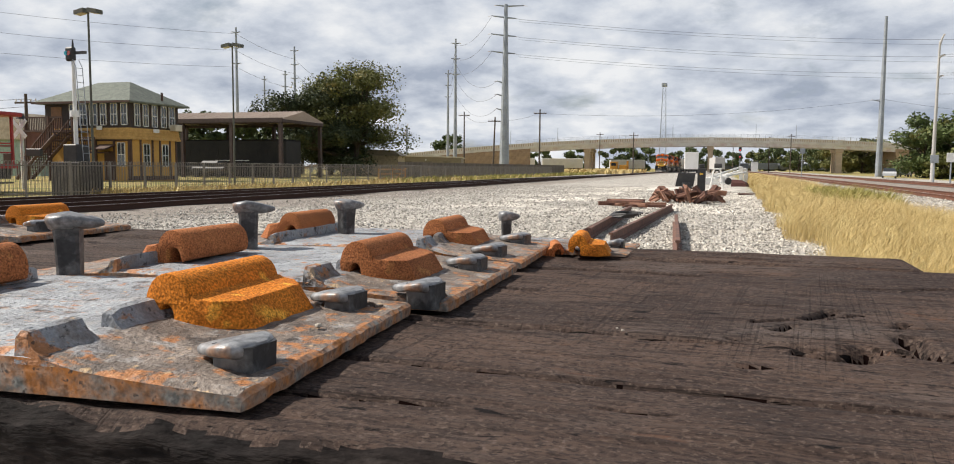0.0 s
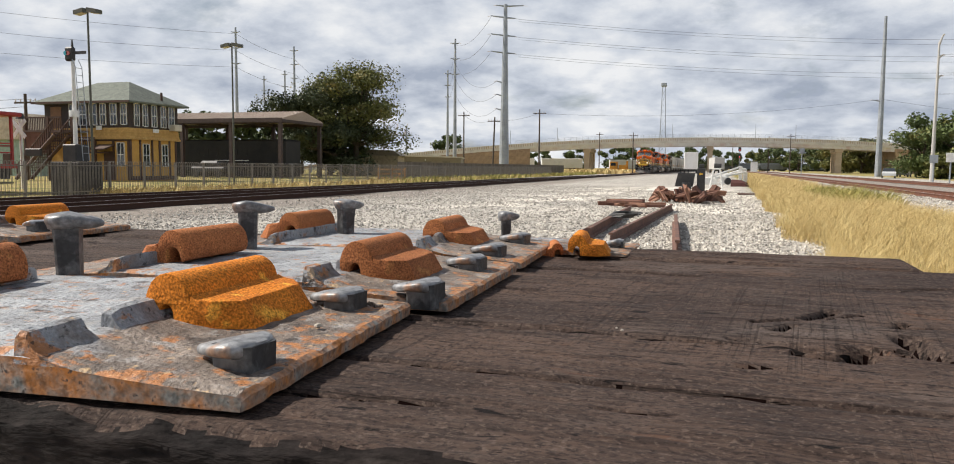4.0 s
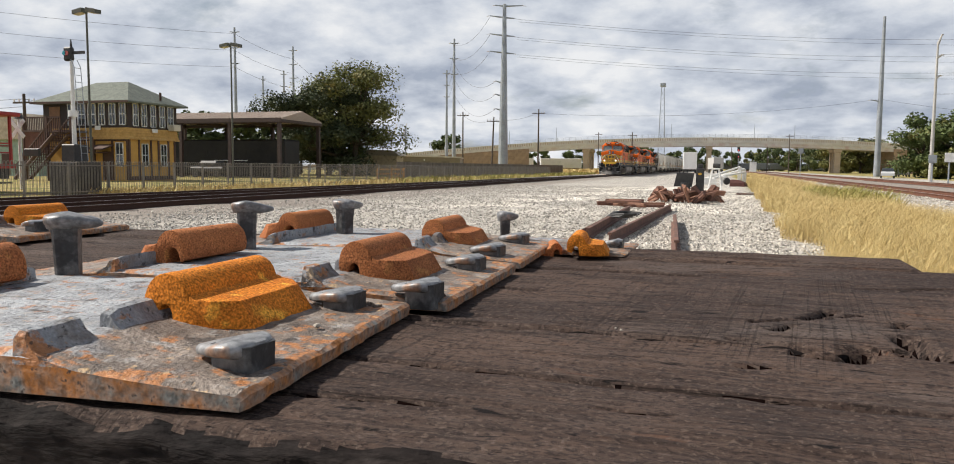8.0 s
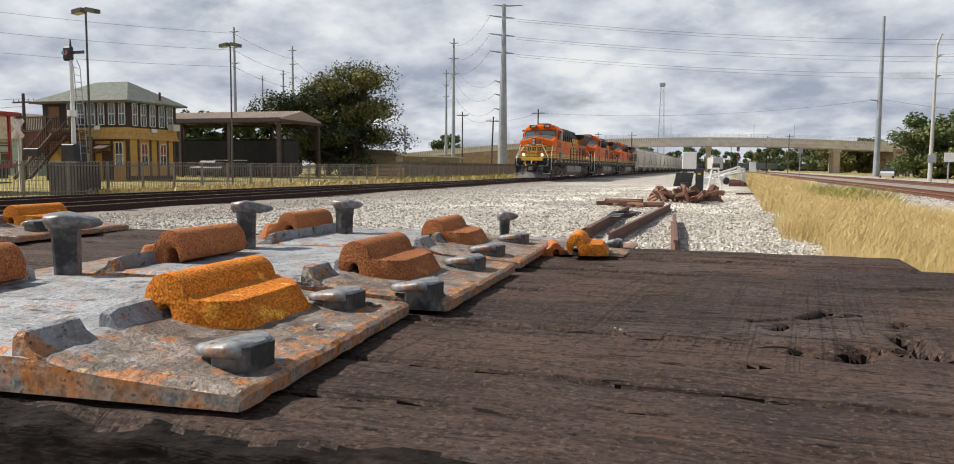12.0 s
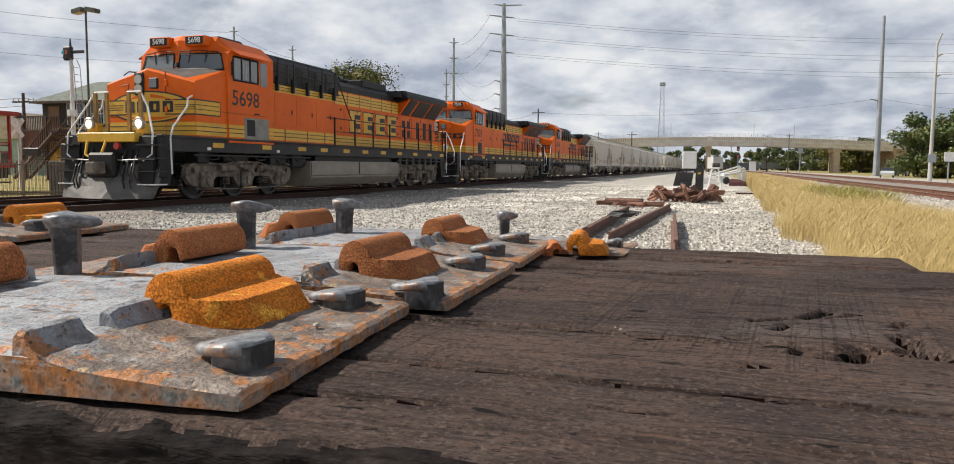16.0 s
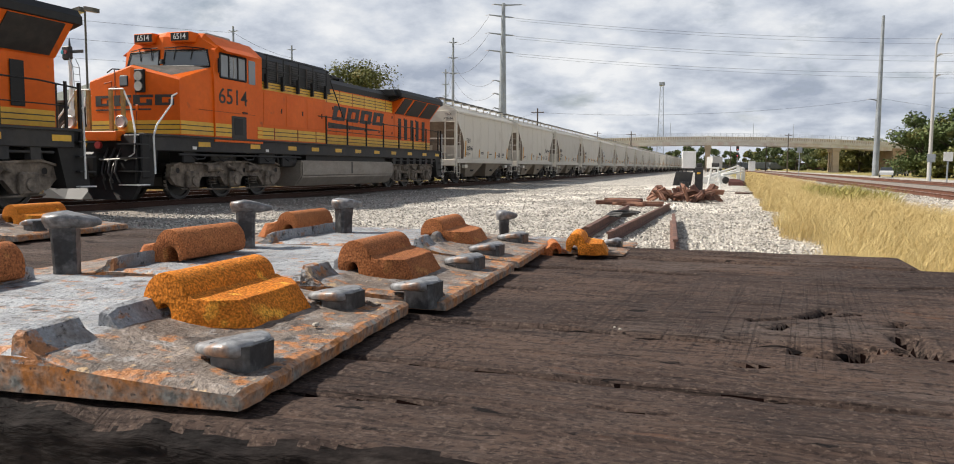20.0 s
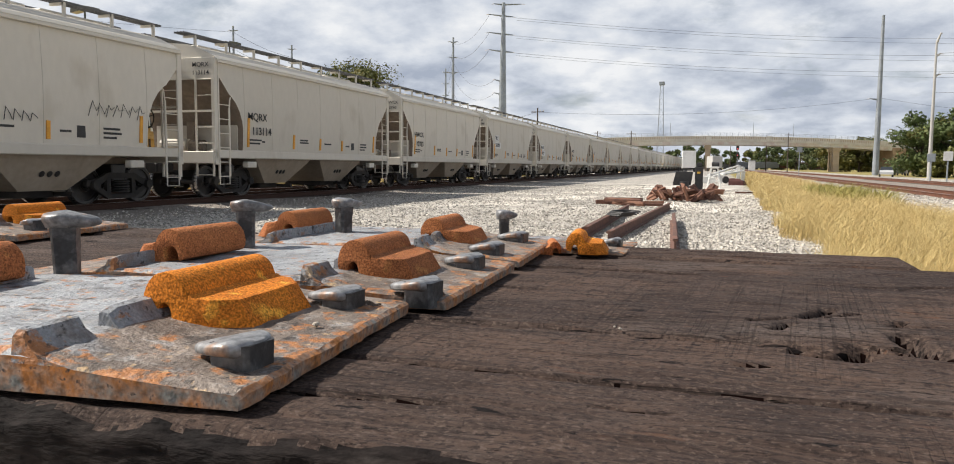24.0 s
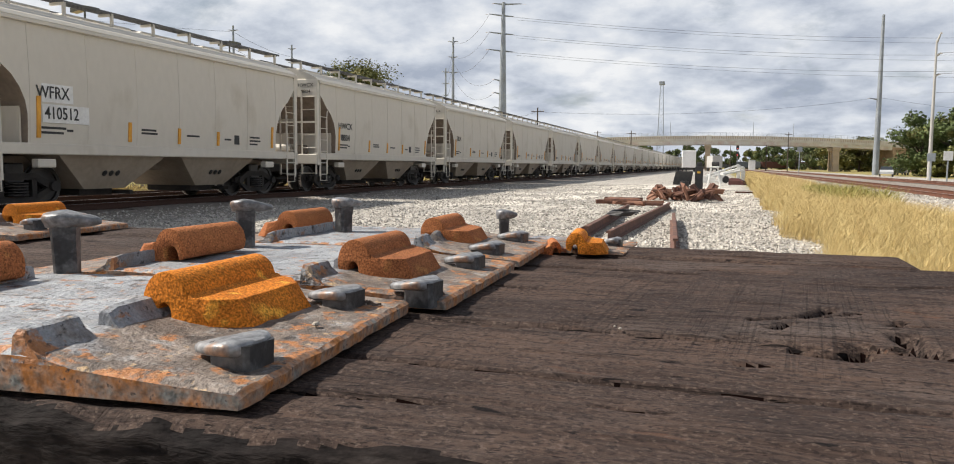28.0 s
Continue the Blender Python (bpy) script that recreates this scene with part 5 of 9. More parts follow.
    part("radiator_cab", wing, LOCO_BLACK, L, "black overhanging radiator wings")
    part("wing_front", P([(-1.40, 4.0), (1.40, 4.0), (1.25, 4.26), (-1.25, 4.26)], 16.2, 16.6, axis="y"), LOCO_BLACK, L)
    part("wing_soffit", P([(HOOD - 0.02, 3.30), (HOOD + 0.015, 3.26), (1.50, 3.98), (HOOD - 0.02, 3.98)], 16.9, 21.55, axis="y"), ORANGE, L, "orange sloping radiator wall")
    for y0, y1 in ((17.1, 18.0), (18.25, 19.75), (19.95, 21.35)):
        part("radiator_grille", P([(HOOD + 0.05, 3.30), (HOOD + 0.07, 3.285), (1.49, 3.935), (1.46, 3.95)], y0, y1, axis="y"), WHEEL_STEEL, L, "black sloping radiator grille")
    # bands and doors on the visible flanks
    for s in (-1, 1):
        x = HOOD + 0.002 if s > 0 else -HOOD - 0.008
        for z0, z1 in ((1.76, 1.86), (1.885, 1.985), (2.01, 2.11)):
            stripe(L, 9.96, 21.5, z0, z1, x, YELLOW, "yellow_band")
        for z0, z1 in ((3.30, 3.40), (3.42, 3.52), (3.54, 3.64), (3.66, 3.76)):
            stripe(L, 10.4, 16.9, z0, z1, x, YELLOW, "yellow_band")
        for z in (1.8725, 1.9975, 3.41, 3.53, 3.65):
            stripe(L, 9.96, 16.9 if z > 3 else 21.5, z - 0.012, z + 0.012, x + (0.003 if s > 0 else -0.003), DECAL_BLACK, "band_line")
        for k in range(6):
            part("hood_panel_joint", B(x - 0.004, x + 0.010, 10.9 + 1.05 * k, 10.94 + 1.05 * k, 3.28, 3.80), ORANGE_SHADE, L)
        xc = 1.502 if s > 0 else -1.508
        for z0, z1 in ((1.76, 1.86), (1.885, 1.985), (2.01, 2.11)):
            stripe(L, 3.60, 4.33, z0, z1, xc, YELLOW, "yellow_band")
            stripe(L, 5.62, 5.88, z0, z1, xc, YELLOW, "yellow_band")
            stripe(L, 2.22, 3.58, z0, z1, (1.452 if s > 0 else -1.458), YELLOW, "yellow_band")
        for z in (1.8725, 1.9975):
            stripe(L, 3.60, 4.33, z - 0.012, z + 0.012, xc + 0.003 * s, DECAL_BLACK, "band_line")
            stripe(L, 2.22, 3.58, z - 0.012, z + 0.012, (1.455 if s > 0 else -1.461), DECAL_BLACK, "band_line")
        door = None
        for k in range(7):
            y = 10.3 + 1.36 * k
            m = Matrix.Translation((x + (0.006 if s > 0 else 0.0), y, 0))
            if door is None:
                bm = B(-0.010 if s < 0 else 0.0, 0.0 if s < 0 else 0.012, 0.0, 1.2, 2.16, 3.24, bevel=0.004)
                door = part("engine_door", bm, ORANGE, L)
                door.matrix_basis = m
            else:
                again(door, m)
        if s > 0:
            for k in range(7):
                for dz in (2.35, 3.05):
                    part("door_latch", B(x + 0.018, x + 0.034, 11.35 + 1.36 * k, 11.42 + 1.36 * k, dz, dz + 0.10), LOCO_BLACK, L)
            if livery == 0:
                spots = [(17.3, 2.28, 2.62), (17.9, 2.28, 2.62), (17.3, 2.70, 3.04), (17.9, 2.70, 3.04)] + [(y, 2.25, 3.05) for y in (19.0, 19.9, 20.7)]
            else:
                spots = [(y, 2.15, 3.10) for y in (17.5, 18.2, 18.95, 19.6, 20.4)]
            for y, z0, z1 in spots:
                part("louvre", B(x + 0.012, x + 0.032, y, y + 0.34, z0, z1, bevel=0.006), LOCO_BLACK, L, "black louvred panel")
        # hand rails
        xr = s * 1.46
        post = None
        for k in range(8):
            y = 9.95 + 1.62 * k
            m = Matrix.Translation((xr, y, 0))
            if post is None:
                post = part("handrail_post", B(-0.022, 0.022, -0.03, 0.03, 1.70, 2.72), LOCO_BLACK, L)
                post.matrix_basis = m
            else:
                again(post, m)
        rail = bmesh.new()
        tube(rail, [(xr, 9.4, 2.68), (xr, 20.6, 2.68), (xr, 21.7, 2.60)], 0.02)
        tube(rail, [(xr, 9.95, 2.2), (xr, 21.3, 2.2)], 0.014)
        part("handrail", rail, LOCO_BLACK, L)
        up = bmesh.new()
        tube(up, [(s * 1.44, 5.95, 3.90), (s * 1.56, 6.05, 3.90), (s * 1.56, 9.6, 3.88)], 0.018)
        tube(up, [(s * 1.50, 6.0, 4.32), (s * 1.56, 6.1, 4.30), (s * 1.56, 9.9, 4.28), (s * 1.40, 10.3, 4.25)], 0.018)
        for k in range(5):
            box(up, s * 1.52 - 0.05, s * 1.52 + 0.05, 6.05 + 0.93 * k, 6.13 + 0.93 * k, 3.30, 3.75)
            box(up, s * 1.555 - 0.015, s * 1.555 + 0.015, 6.08 + 0.93 * k, 6.11 + 0.93 * k, 3.7, 4.30)
        part("upper_grab_rail", up, LOCO_BLACK, L)
        # front and rear corner steps with pale grab rails
        for y, d in ((0.95, 1), (21.55, -1)):
            st = part("stepwell", P([(y - 0.40 * d, 0.42), (y + 0.25 * d, 0.42), (y + 0.55 * d, 1.66), (y - 0.25 * d, 1.66)], s * 0.95, s * 1.40, axis="x"), LOCO_BLACK, L)
            for q in range(4):
                part("tread", B(min(s * 0.98, s * 1.53), max(s * 0.98, s * 1.53), y - 0.45 * d if d > 0 else y, y if d > 0 else y + 0.45, 0.44 + 0.33 * q, 0.47 + 0.33 * q), SILL_GREY if q else WHITE_PAINT, st)
        gb = bmesh.new()
        tube(gb, [(s * 1.52, 1.15, 0.72), (s * 1.52, 1.12, 1.66), (s * 1.48, 1.30, 1.95), (s * 1.40, 1.95, 2.50), (s * 1.40, 1.98, 2.72), (s * 1.40, 2.16, 2.80)], 0.024)
        part("grab_rail", gb, WHITE_PAINT, L, "pale bent grab rail")
        gb = bmesh.new()
        tube(gb, [(s * 1.10, 0.60, 1.05), (s * 1.34, 0.66, 1.22), (s * 1.34, 0.70, 1.75), (s * 1.0, 0.95, 2.40), (s * 0.72, 1.02, 2.82), (s * 0.30, 1.02, 2.82)], 0.024)
        part("grab_rail", gb, WHITE_PAINT, L, "pale bent grab rail")
        gb = bmesh.new()
        tube(gb, [(s * 1.52, 21.7, 0.62), (s * 1.52, 21.7, 2.55)], 0.022)
        part("grab_rail", gb, WHITE_PAINT, L, "pale bent grab rail")
        fp = bmesh.new()
        for xx in (0.35, 0.72):
            box(fp, s * xx - 0.045, s * xx + 0.045, 0.98, 1.05, 1.7, 2.80)
        part("front_rail_post", fp, POST_OCHRE, L, "ochre painted rail post")
        rr = bmesh.new()
        box(rr, s * 1.47 - 0.03, s * 1.47 + 0.03, 21.62, 21.68, 1.3, 2.72)
        box(rr, s * 0.8 - 0.03, s * 0.8 + 0.03, 21.62, 21.68, 1.3, 2.72)
        part("rear_rail_post", rr, LOCO_BLACK, L)
    # pilot, plough, coupler and hoses
    part("pilot", B(-1.5, 1.5, 0.72, 1.02, 0.62, 1.68, bevel=0.03), LOCO_BLACK, L)
    plough = bmesh.new()
    loft(plough, [[(-1.5, 0.75, 0.95), (-0.4, 0.62, 0.95), (0.4, 0.62, 0.95), (1.5, 0.75, 0.95), (1.5, 0.85, 0.95), (-1.5, 0.85, 0.95)],
                  [(-1.45, 0.62, 0.40), (-0.35, 0.30, 0.40), (0.35, 0.30, 0.40), (1.45, 0.62, 0.40), (1.45, 0.75, 0.40), (-1.45, 0.75, 0.40)],
                  [(-1.38, 0.48, 0.10), (-0.25, 0.08, 0.10), (0.25, 0.08, 0.10), (1.38, 0.48, 0.10), (1.38, 0.60, 0.10), (-1.38, 0.60, 0.10)]])
    part("snowplough", plough, PLOUGH_GREY if livery == 0 else LOCO_BLACK, L, "grey steel snowplough blade" if livery == 0 else "")
    part("anticlimber", B(-0.9, 0.9, 0.55, 0.9, 1.52, 1.76, bevel=0.02), YELLOW if livery < 2 else ORANGE, L)
    for y0, y1 in ((0.0, 0.75), (21.6, 22.75)):
        part("coupler", B(-0.16, 0.16, y0, y1, 0.72, 1.02, bevel=0.04), TRUCK_GREY, L)
    for cx in (-0.75, -0.55, 0.5, 0.7, 0.9):
        hose = tube(bmesh.new(), [(cx, 0.72, 1.35), (cx, 0.55, 1.05), (cx + 0.05, 0.42, 0.75), (cx + 0.12, 0.5, 0.5)], 0.025)
        part("air_hose", hose, WHEEL_STEEL, L)
    part("cut_lever", tube(bmesh.new(), [(-1.45, 0.60, 1.10), (-0.45, 0.52, 1.06), (-0.2, 0.45, 1.18), (0.2, 0.45, 1.18), (0.45, 0.52, 1.06), (1.45, 0.60, 1.10)], 0.02, 5), ALLOY, L, "bright cut lever")
    part("coupler_pocket", B(-0.42, 0.42, 0.35, 0.8, 0.62, 1.25, bevel=0.06), LOCO_BLACK, L)
    part("marker_lamp", C((0.35, 0.52, 1.42), (0.35, 0.60, 1.42), 0.09, n=12), RED_LENS, L, "dull red marker")
    for cx in (-0.95, -0.85, 0.60, 0.80):
        part("air_hose", tube(bmesh.new(), [(cx, 0.70, 1.2), (cx + 0.03, 0.50, 0.9), (cx + 0.02, 0.40, 0.55), (cx + 0.10, 0.38, 0.35)], 0.022, 5), WHEEL_STEEL, L)
    cable = bmesh.new()
    tube(cable, [(-0.6, 0.60, 1.62), (-0.55, 0.45, 1.2), (-0.3, 0.42, 1.08), (-0.05, 0.45, 1.2), (0.0, 0.6, 1.62)], 0.035)
    part("jumper_cable", cable, YELLOW, L, "yellow jumper cable")
    # fuel tank
    ft = bmesh.new()
    prism(ft, [(-1.2, 0.24), (1.2, 0.24), (1.46, 0.58), (1.46, 1.12), (-1.46, 1.12), (-1.46, 0.62)], 8.25, 15.8, axis="y")
    bmesh.ops.bevel(ft, geom=ft.edges[:], offset=0.05, segments=2, affect="EDGES")
    part("fuel_tank", ft, TANK_GREY, L, "dusty grey fuel tank")
    part("tank_strap", B(1.455, 1.475, 11.9, 11.96, 0.66, 1.1), SILL_GREY, L)
    part("tank_hanger", B(-1.3, 1.3, 8.8, 15.3, 1.1, 1.32), LOCO_BLACK, L)
    loco_truck(L, 4.75)
    loco_truck(L, 18.6)
    for k, (y, w, z) in enumerate(((2.4, 0.5, 1.0), (5.9, 0.9, 0.98), (7.2, 0.6, 0.9))):
        part("under_sill_box", B(0.9, 1.36, y, y + w, z, 1.34, bevel=0.03), LOCO_BLACK, L)
    for k in range(5):
        hang = tube(bmesh.new(), [(1.30, 2.6 + 1.15 * k, 1.28), (1.40, 2.9 + 1.15 * k, 1.10 - 0.04 * (k % 2)), (1.40, 3.2 + 1.15 * k, 1.12), (1.30, 3.5 + 1.15 * k, 1.28)], 0.022, 5)
        part("hanging_cable", hang, LOCO_BLACK, L)
    for y in (2.65, 6.1):
        part("sill_lamp", B(1.462, 1.475, y, y + 0.16, 1.36, 1.44), WHITE_PAINT, L)
    pipes = bmesh.new()
    tube(pipes, [(1.38, 2.2, 1.22), (1.38, 8.3, 1.22)], 0.03)
    part("air_piping", pipes, SILL_GREY, L)
    pipes = tube(bmesh.new(), [(1.38, 15.8, 1.20), (1.38, 21.0, 1.20)], 0.03)
    for k in range(7):
        box(pipes, 1.25, 1.42, 15.9 + 0.75 * k, 16.15 + 0.75 * k, 1.04, 1.32)
    part("air_piping", pipes, SILL_GREY, L)
    # paint scheme: slanted blocks where the owner's name stands
    if livery == 0:
        for k in range(4):
            y = 12.1 + 1.18 * k
            x = HOOD + 0.018
            blk = part("name_block", P([(y, 2.26), (y + 1.02, 2.26), (y + 1.02, 2.44), (y + 0.92, 2.50), (y + 0.92, 2.92), (y + 1.02, 2.98), (y + 1.02, 3.16), (y, 3.16), (y, 2.98), (y + 0.10, 2.92), (y + 0.10, 2.50), (y, 2.44)], x, x + 0.010, axis="x"), DECAL_BLACK, L, "yellow block with black edge")
            for a, b, z0, z1 in ((0.04, 0.42, 2.30, 3.12), (0.42, 0.96, 2.30, 2.44), (0.42, 0.96, 2.64, 2.80), (0.42, 0.96, 2.98, 3.12)):
                part("name_block_face", B(x + 0.009, x + 0.016, y + a, y + b, z0, z1), YELLOW, blk)
        oval = lambda u: 0.43 * math.sqrt(max(0.0, 1 - (u / 1.36) ** 2))
        nose_skin(L, -1.36, 1.36, lambda u: 2.52 - oval(u), lambda u: 2.52 + oval(u), DECAL_BLACK, 0.008, "nose_emblem", "black-edged yellow oval", 36)
        nose_skin(L, -1.28, 1.28, lambda u: 2.52 - oval(u * 1.06) * 0.91, lambda u: 2.52 + oval(u * 1.06) * 0.91, YELLOW, 0.011, "nose_emblem_face", "", 36)
        for s in (-1, 1):
            side = lambda a, b: (min(s * a, s * b), max(s * a, s * b))
            nose_skin(L, *side(0.55, 1.45), 2.30, 2.72, DECAL_BLACK, 0.013, "nose_wing")
            nose_skin(L, *side(0.50, 1.45), 2.335, 2.685, YELLOW, 0.016, "nose_wing", "yellow wing band")
            for z in (2.45, 2.51, 2.57):
                nose_skin(L, *side(0.85, 1.45), z - 0.010, z + 0.010, DECAL_BLACK, 0.018, "wing_line")
            for w0, w1, z0, z1 in ((0.10, 0.95, 0.25, 0.36), (0.10, 0.95, -0.36, -0.25)):
                nose_skin(L, *side(w0, w1), lambda u: 2.52 + z0 * (1 - 0.42 * (abs(u) / 0.95) ** 2), lambda u: 2.52 + (z0 + (z1 - z0) * (1 - abs(u))) * (1 - 0.42 * (abs(u) / 0.95) ** 2), ORANGE, 0.014, "emblem_lens", "", 8)
            xs = 1.452 if s > 0 else -1.458
            stripe(L, 2.21, 3.28, 2.30, 2.72, xs, DECAL_BLACK, "nose_wing")
            stripe(L, 2.21, 3.25, 2.335, 2.685, xs + 0.003 * s, YELLOW, "nose_wing")
            for z in (2.45, 2.57):
                stripe(L, 2.21, 3.20, z - 0.010, z + 0.010, xs + 0.006 * s, DECAL_BLACK, "wing_line")
        for k in range(4):
            u = -0.78 + 0.42 * k
            for a, b, z0, z1 in ((0.0, 0.13, 2.37, 2.67), (0.13, 0.32, 2.37, 2.44), (0.13, 0.32, 2.60, 2.67), (0.22, 0.32, 2.44, 2.60)):
                nose_skin(L, u + a, u + b, z0, z1, DECAL_BLACK, 0.020, "nose_block")
        for z0, z1 in ((1.76, 1.86), (1.885, 1.985), (2.01, 2.11)):
            nose_skin(L, -1.45, 1.45, z0, z1, YELLOW, 0.006)
        for z in (1.8725, 1.9975):
            nose_skin(L, -1.45, 1.45, z - 0.012, z + 0.012, DECAL_BLACK, 0.009, "band_line")
    else:
        for k in range(4):
            y = 11.3 + 1.16 * k
            x = HOOD + 0.018
            lean = lambda v: 0.36 * (v - 2.66)
            for a, b, z0, z1 in ((0.0, 0.34, 2.66, 3.20), (0.34, 1.0, 2.66, 2.80), (0.34, 1.0, 3.06, 3.20), (0.70, 1.0, 2.80, 3.06)):
                part("name_block", P([(y + a + lean(z0), z0), (y + b + lean(z0), z0), (y + b + lean(z1), z1), (y + a + lean(z1), z1)], x, x + 0.010, axis="x"), DECAL_BLACK, L, "black slanted lettering block")
        part("swoosh", P([(11.0, 2.34), (16.4, 2.44), (11.0, 2.56)], HOOD + 0.018, HOOD + 0.028, axis="x"), DECAL_BLACK, L, "black tapering bar")
        for k in range(4):
            u = -1.25 + 0.66 * k
            for a, b, z0, z1 in ((0.0, 0.20, 2.50, 2.78), (0.20, 0.56, 2.50, 2.57), (0.20, 0.60, 2.71, 2.78), (0.40, 0.56, 2.57, 2.66)):
                nose_skin(L, u + a, u + b, z0, z1, DECAL_BLACK, 0.012, "nose_block")
        nose_skin(L, -1.25, 0.60, 2.38, 2.42, DECAL_BLACK, 0.012, "nose_bar")
        for z0, z1 in ((1.76, 1.86), (1.885, 1.985), (2.01, 2.11)):
            nose_skin(L, -1.45, 1.45, z0, z1, YELLOW, 0.006)
        for z in (1.8725, 1.9975):
            nose_skin(L, -1.45, 1.45, z - 0.012, z + 0.012, DECAL_BLACK, 0.009, "band_line")
    CARS.append((L, front))
    return L


# ---- hoppers ----
def hopper_kit():
    """One two-bay covered hopper; y runs from its front coupler."""
    h = thing("covered_hopper", pose(MAIN_X, 0, 0.2), "pale grey two-bay covered hopper wagon", "hopper wagon", "hopper wagons")
    mid = 6.39
    half = [(0.72, 3.86), (0.72, 3.40), (0.82, 3.34), (1.21, 2.93), (1.30, 2.88), (1.52, 2.70), (1.70, 2.46), (1.82, 2.20), (1.87, 1.95), (1.88, 1.65), (1.88, 1.36)]
    outline = half + [(2 * mid - y, z) for y, z in reversed(half)]
    # side sheets: gently bowed, as a stack of slices in x
    body = bmesh.new()
    secs = []
    for x, grow in ((-1.56, 0.0), (-1.50, 0.0), (1.50, 0.0), (1.56, 0.0)):
        secs.append([(x + math.copysign(0.05, x) * math.sin(math.pi * (z - 1.36) / 2.5) * (abs(x) > 1.52), y, z) for y, z in outline])
    loft(body, secs)
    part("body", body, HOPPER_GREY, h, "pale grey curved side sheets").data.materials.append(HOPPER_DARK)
    # end slopes under the roof: grime plus shade put into the colour
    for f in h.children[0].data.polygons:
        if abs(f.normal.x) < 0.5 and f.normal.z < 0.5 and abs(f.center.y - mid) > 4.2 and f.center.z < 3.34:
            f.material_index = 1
    roof = bmesh.new()
    loft(roof, [[(-1.6, y, 3.80), (1.6, y, 3.80), (1.62, y, 3.86), (1.50, y, 3.95), (1.05, y, 4.16), (0.6, y, 4.29), (0, y, 4.34), (-0.6, y, 4.29), (-1.05, y, 4.16), (-1.50, y, 3.95), (-1.62, y, 3.86)] for y in (0.68, 3.5, 6.4, 9.3, 12.10)])
    part("roof", roof, HOPPER_GREY, h, "pale curved roof")
    part("roof_eave", B(1.57, 1.66, 0.68, 12.10, 3.76, 3.83, bevel=0.01), HOPPER_GREY, h)
    for k in range(7):
        y = 1.93 + 1.49 * k
        zs = [1.38 + 0.30 * a for a in range(9)]
        seam = [(1.560 + 0.05 * math.sin(math.pi * (z - 1.36) / 2.5), y, z) for z in zs]
        part("weld_seam", tube(bmesh.new(), seam, 0.009, 5), HOPPER_GREY, h)
    for s in (-1, 1):
        part("side_sill", B(min(s * 1.40, s * 1.58), max(s * 1.40, s * 1.58), 0.60, 12.18, 1.13, 1.365, bevel=0.02), HOPPER_GREY, h, "pale side sill")
    for y in (0.66, 12.12):
        part("end_bulkhead", B(-1.56, 1.56, y - 0.04, y + 0.04, 3.30, 3.90, bevel=0.01), HOPPER_GREY, h)
        part("end_sill", B(-1.55, 1.55, y - 0.12, y + 0.12, 0.98, 1.32, bevel=0.02), HOPPER_GREY, h)
        d = 1 if y < 6 else -1
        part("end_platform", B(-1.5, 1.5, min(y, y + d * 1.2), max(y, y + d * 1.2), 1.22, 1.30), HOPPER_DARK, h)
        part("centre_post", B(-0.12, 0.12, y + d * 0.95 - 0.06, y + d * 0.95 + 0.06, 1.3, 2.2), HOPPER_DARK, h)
        part("brake_valve", B(0.3, 0.8, y + d * 0.5 - 0.15, y + d * 0.5 + 0.15, 1.3, 1.65, bevel=0.05), TRUCK_GREY, h)
        for s in (-1, 1):
            part("corner_post", B(s * 1.54 - 0.04, s * 1.54 + 0.04, y - 0.07, y + 0.07, 0.95, 3.90, bevel=0.008), HOPPER_GREY, h)
            rung = bmesh.new()
            for yy in (y + d * 0.10, y + d * 0.58):
                box(rung, s * 1.575 - 0.02, s * 1.575 + 0.02, yy - 0.025, yy + 0.025, 0.55 if yy != y + d * 0.58 else 0.62, 3.78 if yy == y + d * 0.10 else 2.55)
            for k in range(6):
                z = 0.62 + 0.40 * k
                cyl(rung, (s * 1.575, y + d * 0.10, z), (s * 1.575, y + d * 0.58, z), 0.014, n=6)
            part("side_ladder", rung, HOPPER_GREY, h)
            rung = bmesh.new()
            for k in range(7):
                z = 0.66 + 0.44 * k
                cyl(rung, (s * 1.5, y - d * 0.05, z), (s * 0.95, y - d * 0.05, z), 0.014, n=6)
            box(rung, s * 0.95 - 0.025, s * 0.95 + 0.025, y - d * 0.05 - 0.02, y - d * 0.05 + 0.02, 0.62, 3.5)
            box(rung, s * 1.5 - 0.025, s * 1.5 + 0.025, y - d * 0.05 - 0.02, y - d * 0.05 + 0.02, 0.62, 3.5)
            part("end_ladder", rung, HOPPER_GREY, h)
            part("jacking_pad", B(min(s * 1.40, s * 1.60), max(s * 1.40, s * 1.60), y + d * 1.62 - 0.2, y + d * 1.62 + 0.25, 0.86, 1.04, bevel=0.02), HOPPER_GREY, h)
        wheel = bmesh.new()
        ring = [(0.55 + 0.27 * math.cos(a), y + d * 0.10, 2.15 + 0.27 * math.sin(a)) for a in np.linspace(0, 2 * math.pi, 17)]
        tube(wheel, ring, 0.018, 5)
        for a in (0.3, 1.87, 3.44, 5.0):
            cyl(wheel, (0.55, y + d * 0.10, 2.15), (0.55 + 0.27 * math.cos(a), y + d * 0.10, 2.15 + 0.27 * math.sin(a)), 0.012, n=5)
        if d < 0:
            part("hand_brake_wheel", wheel, HOPPER_TRUCK, h, "dark hand brake wheel")
        else:
            wheel.free()
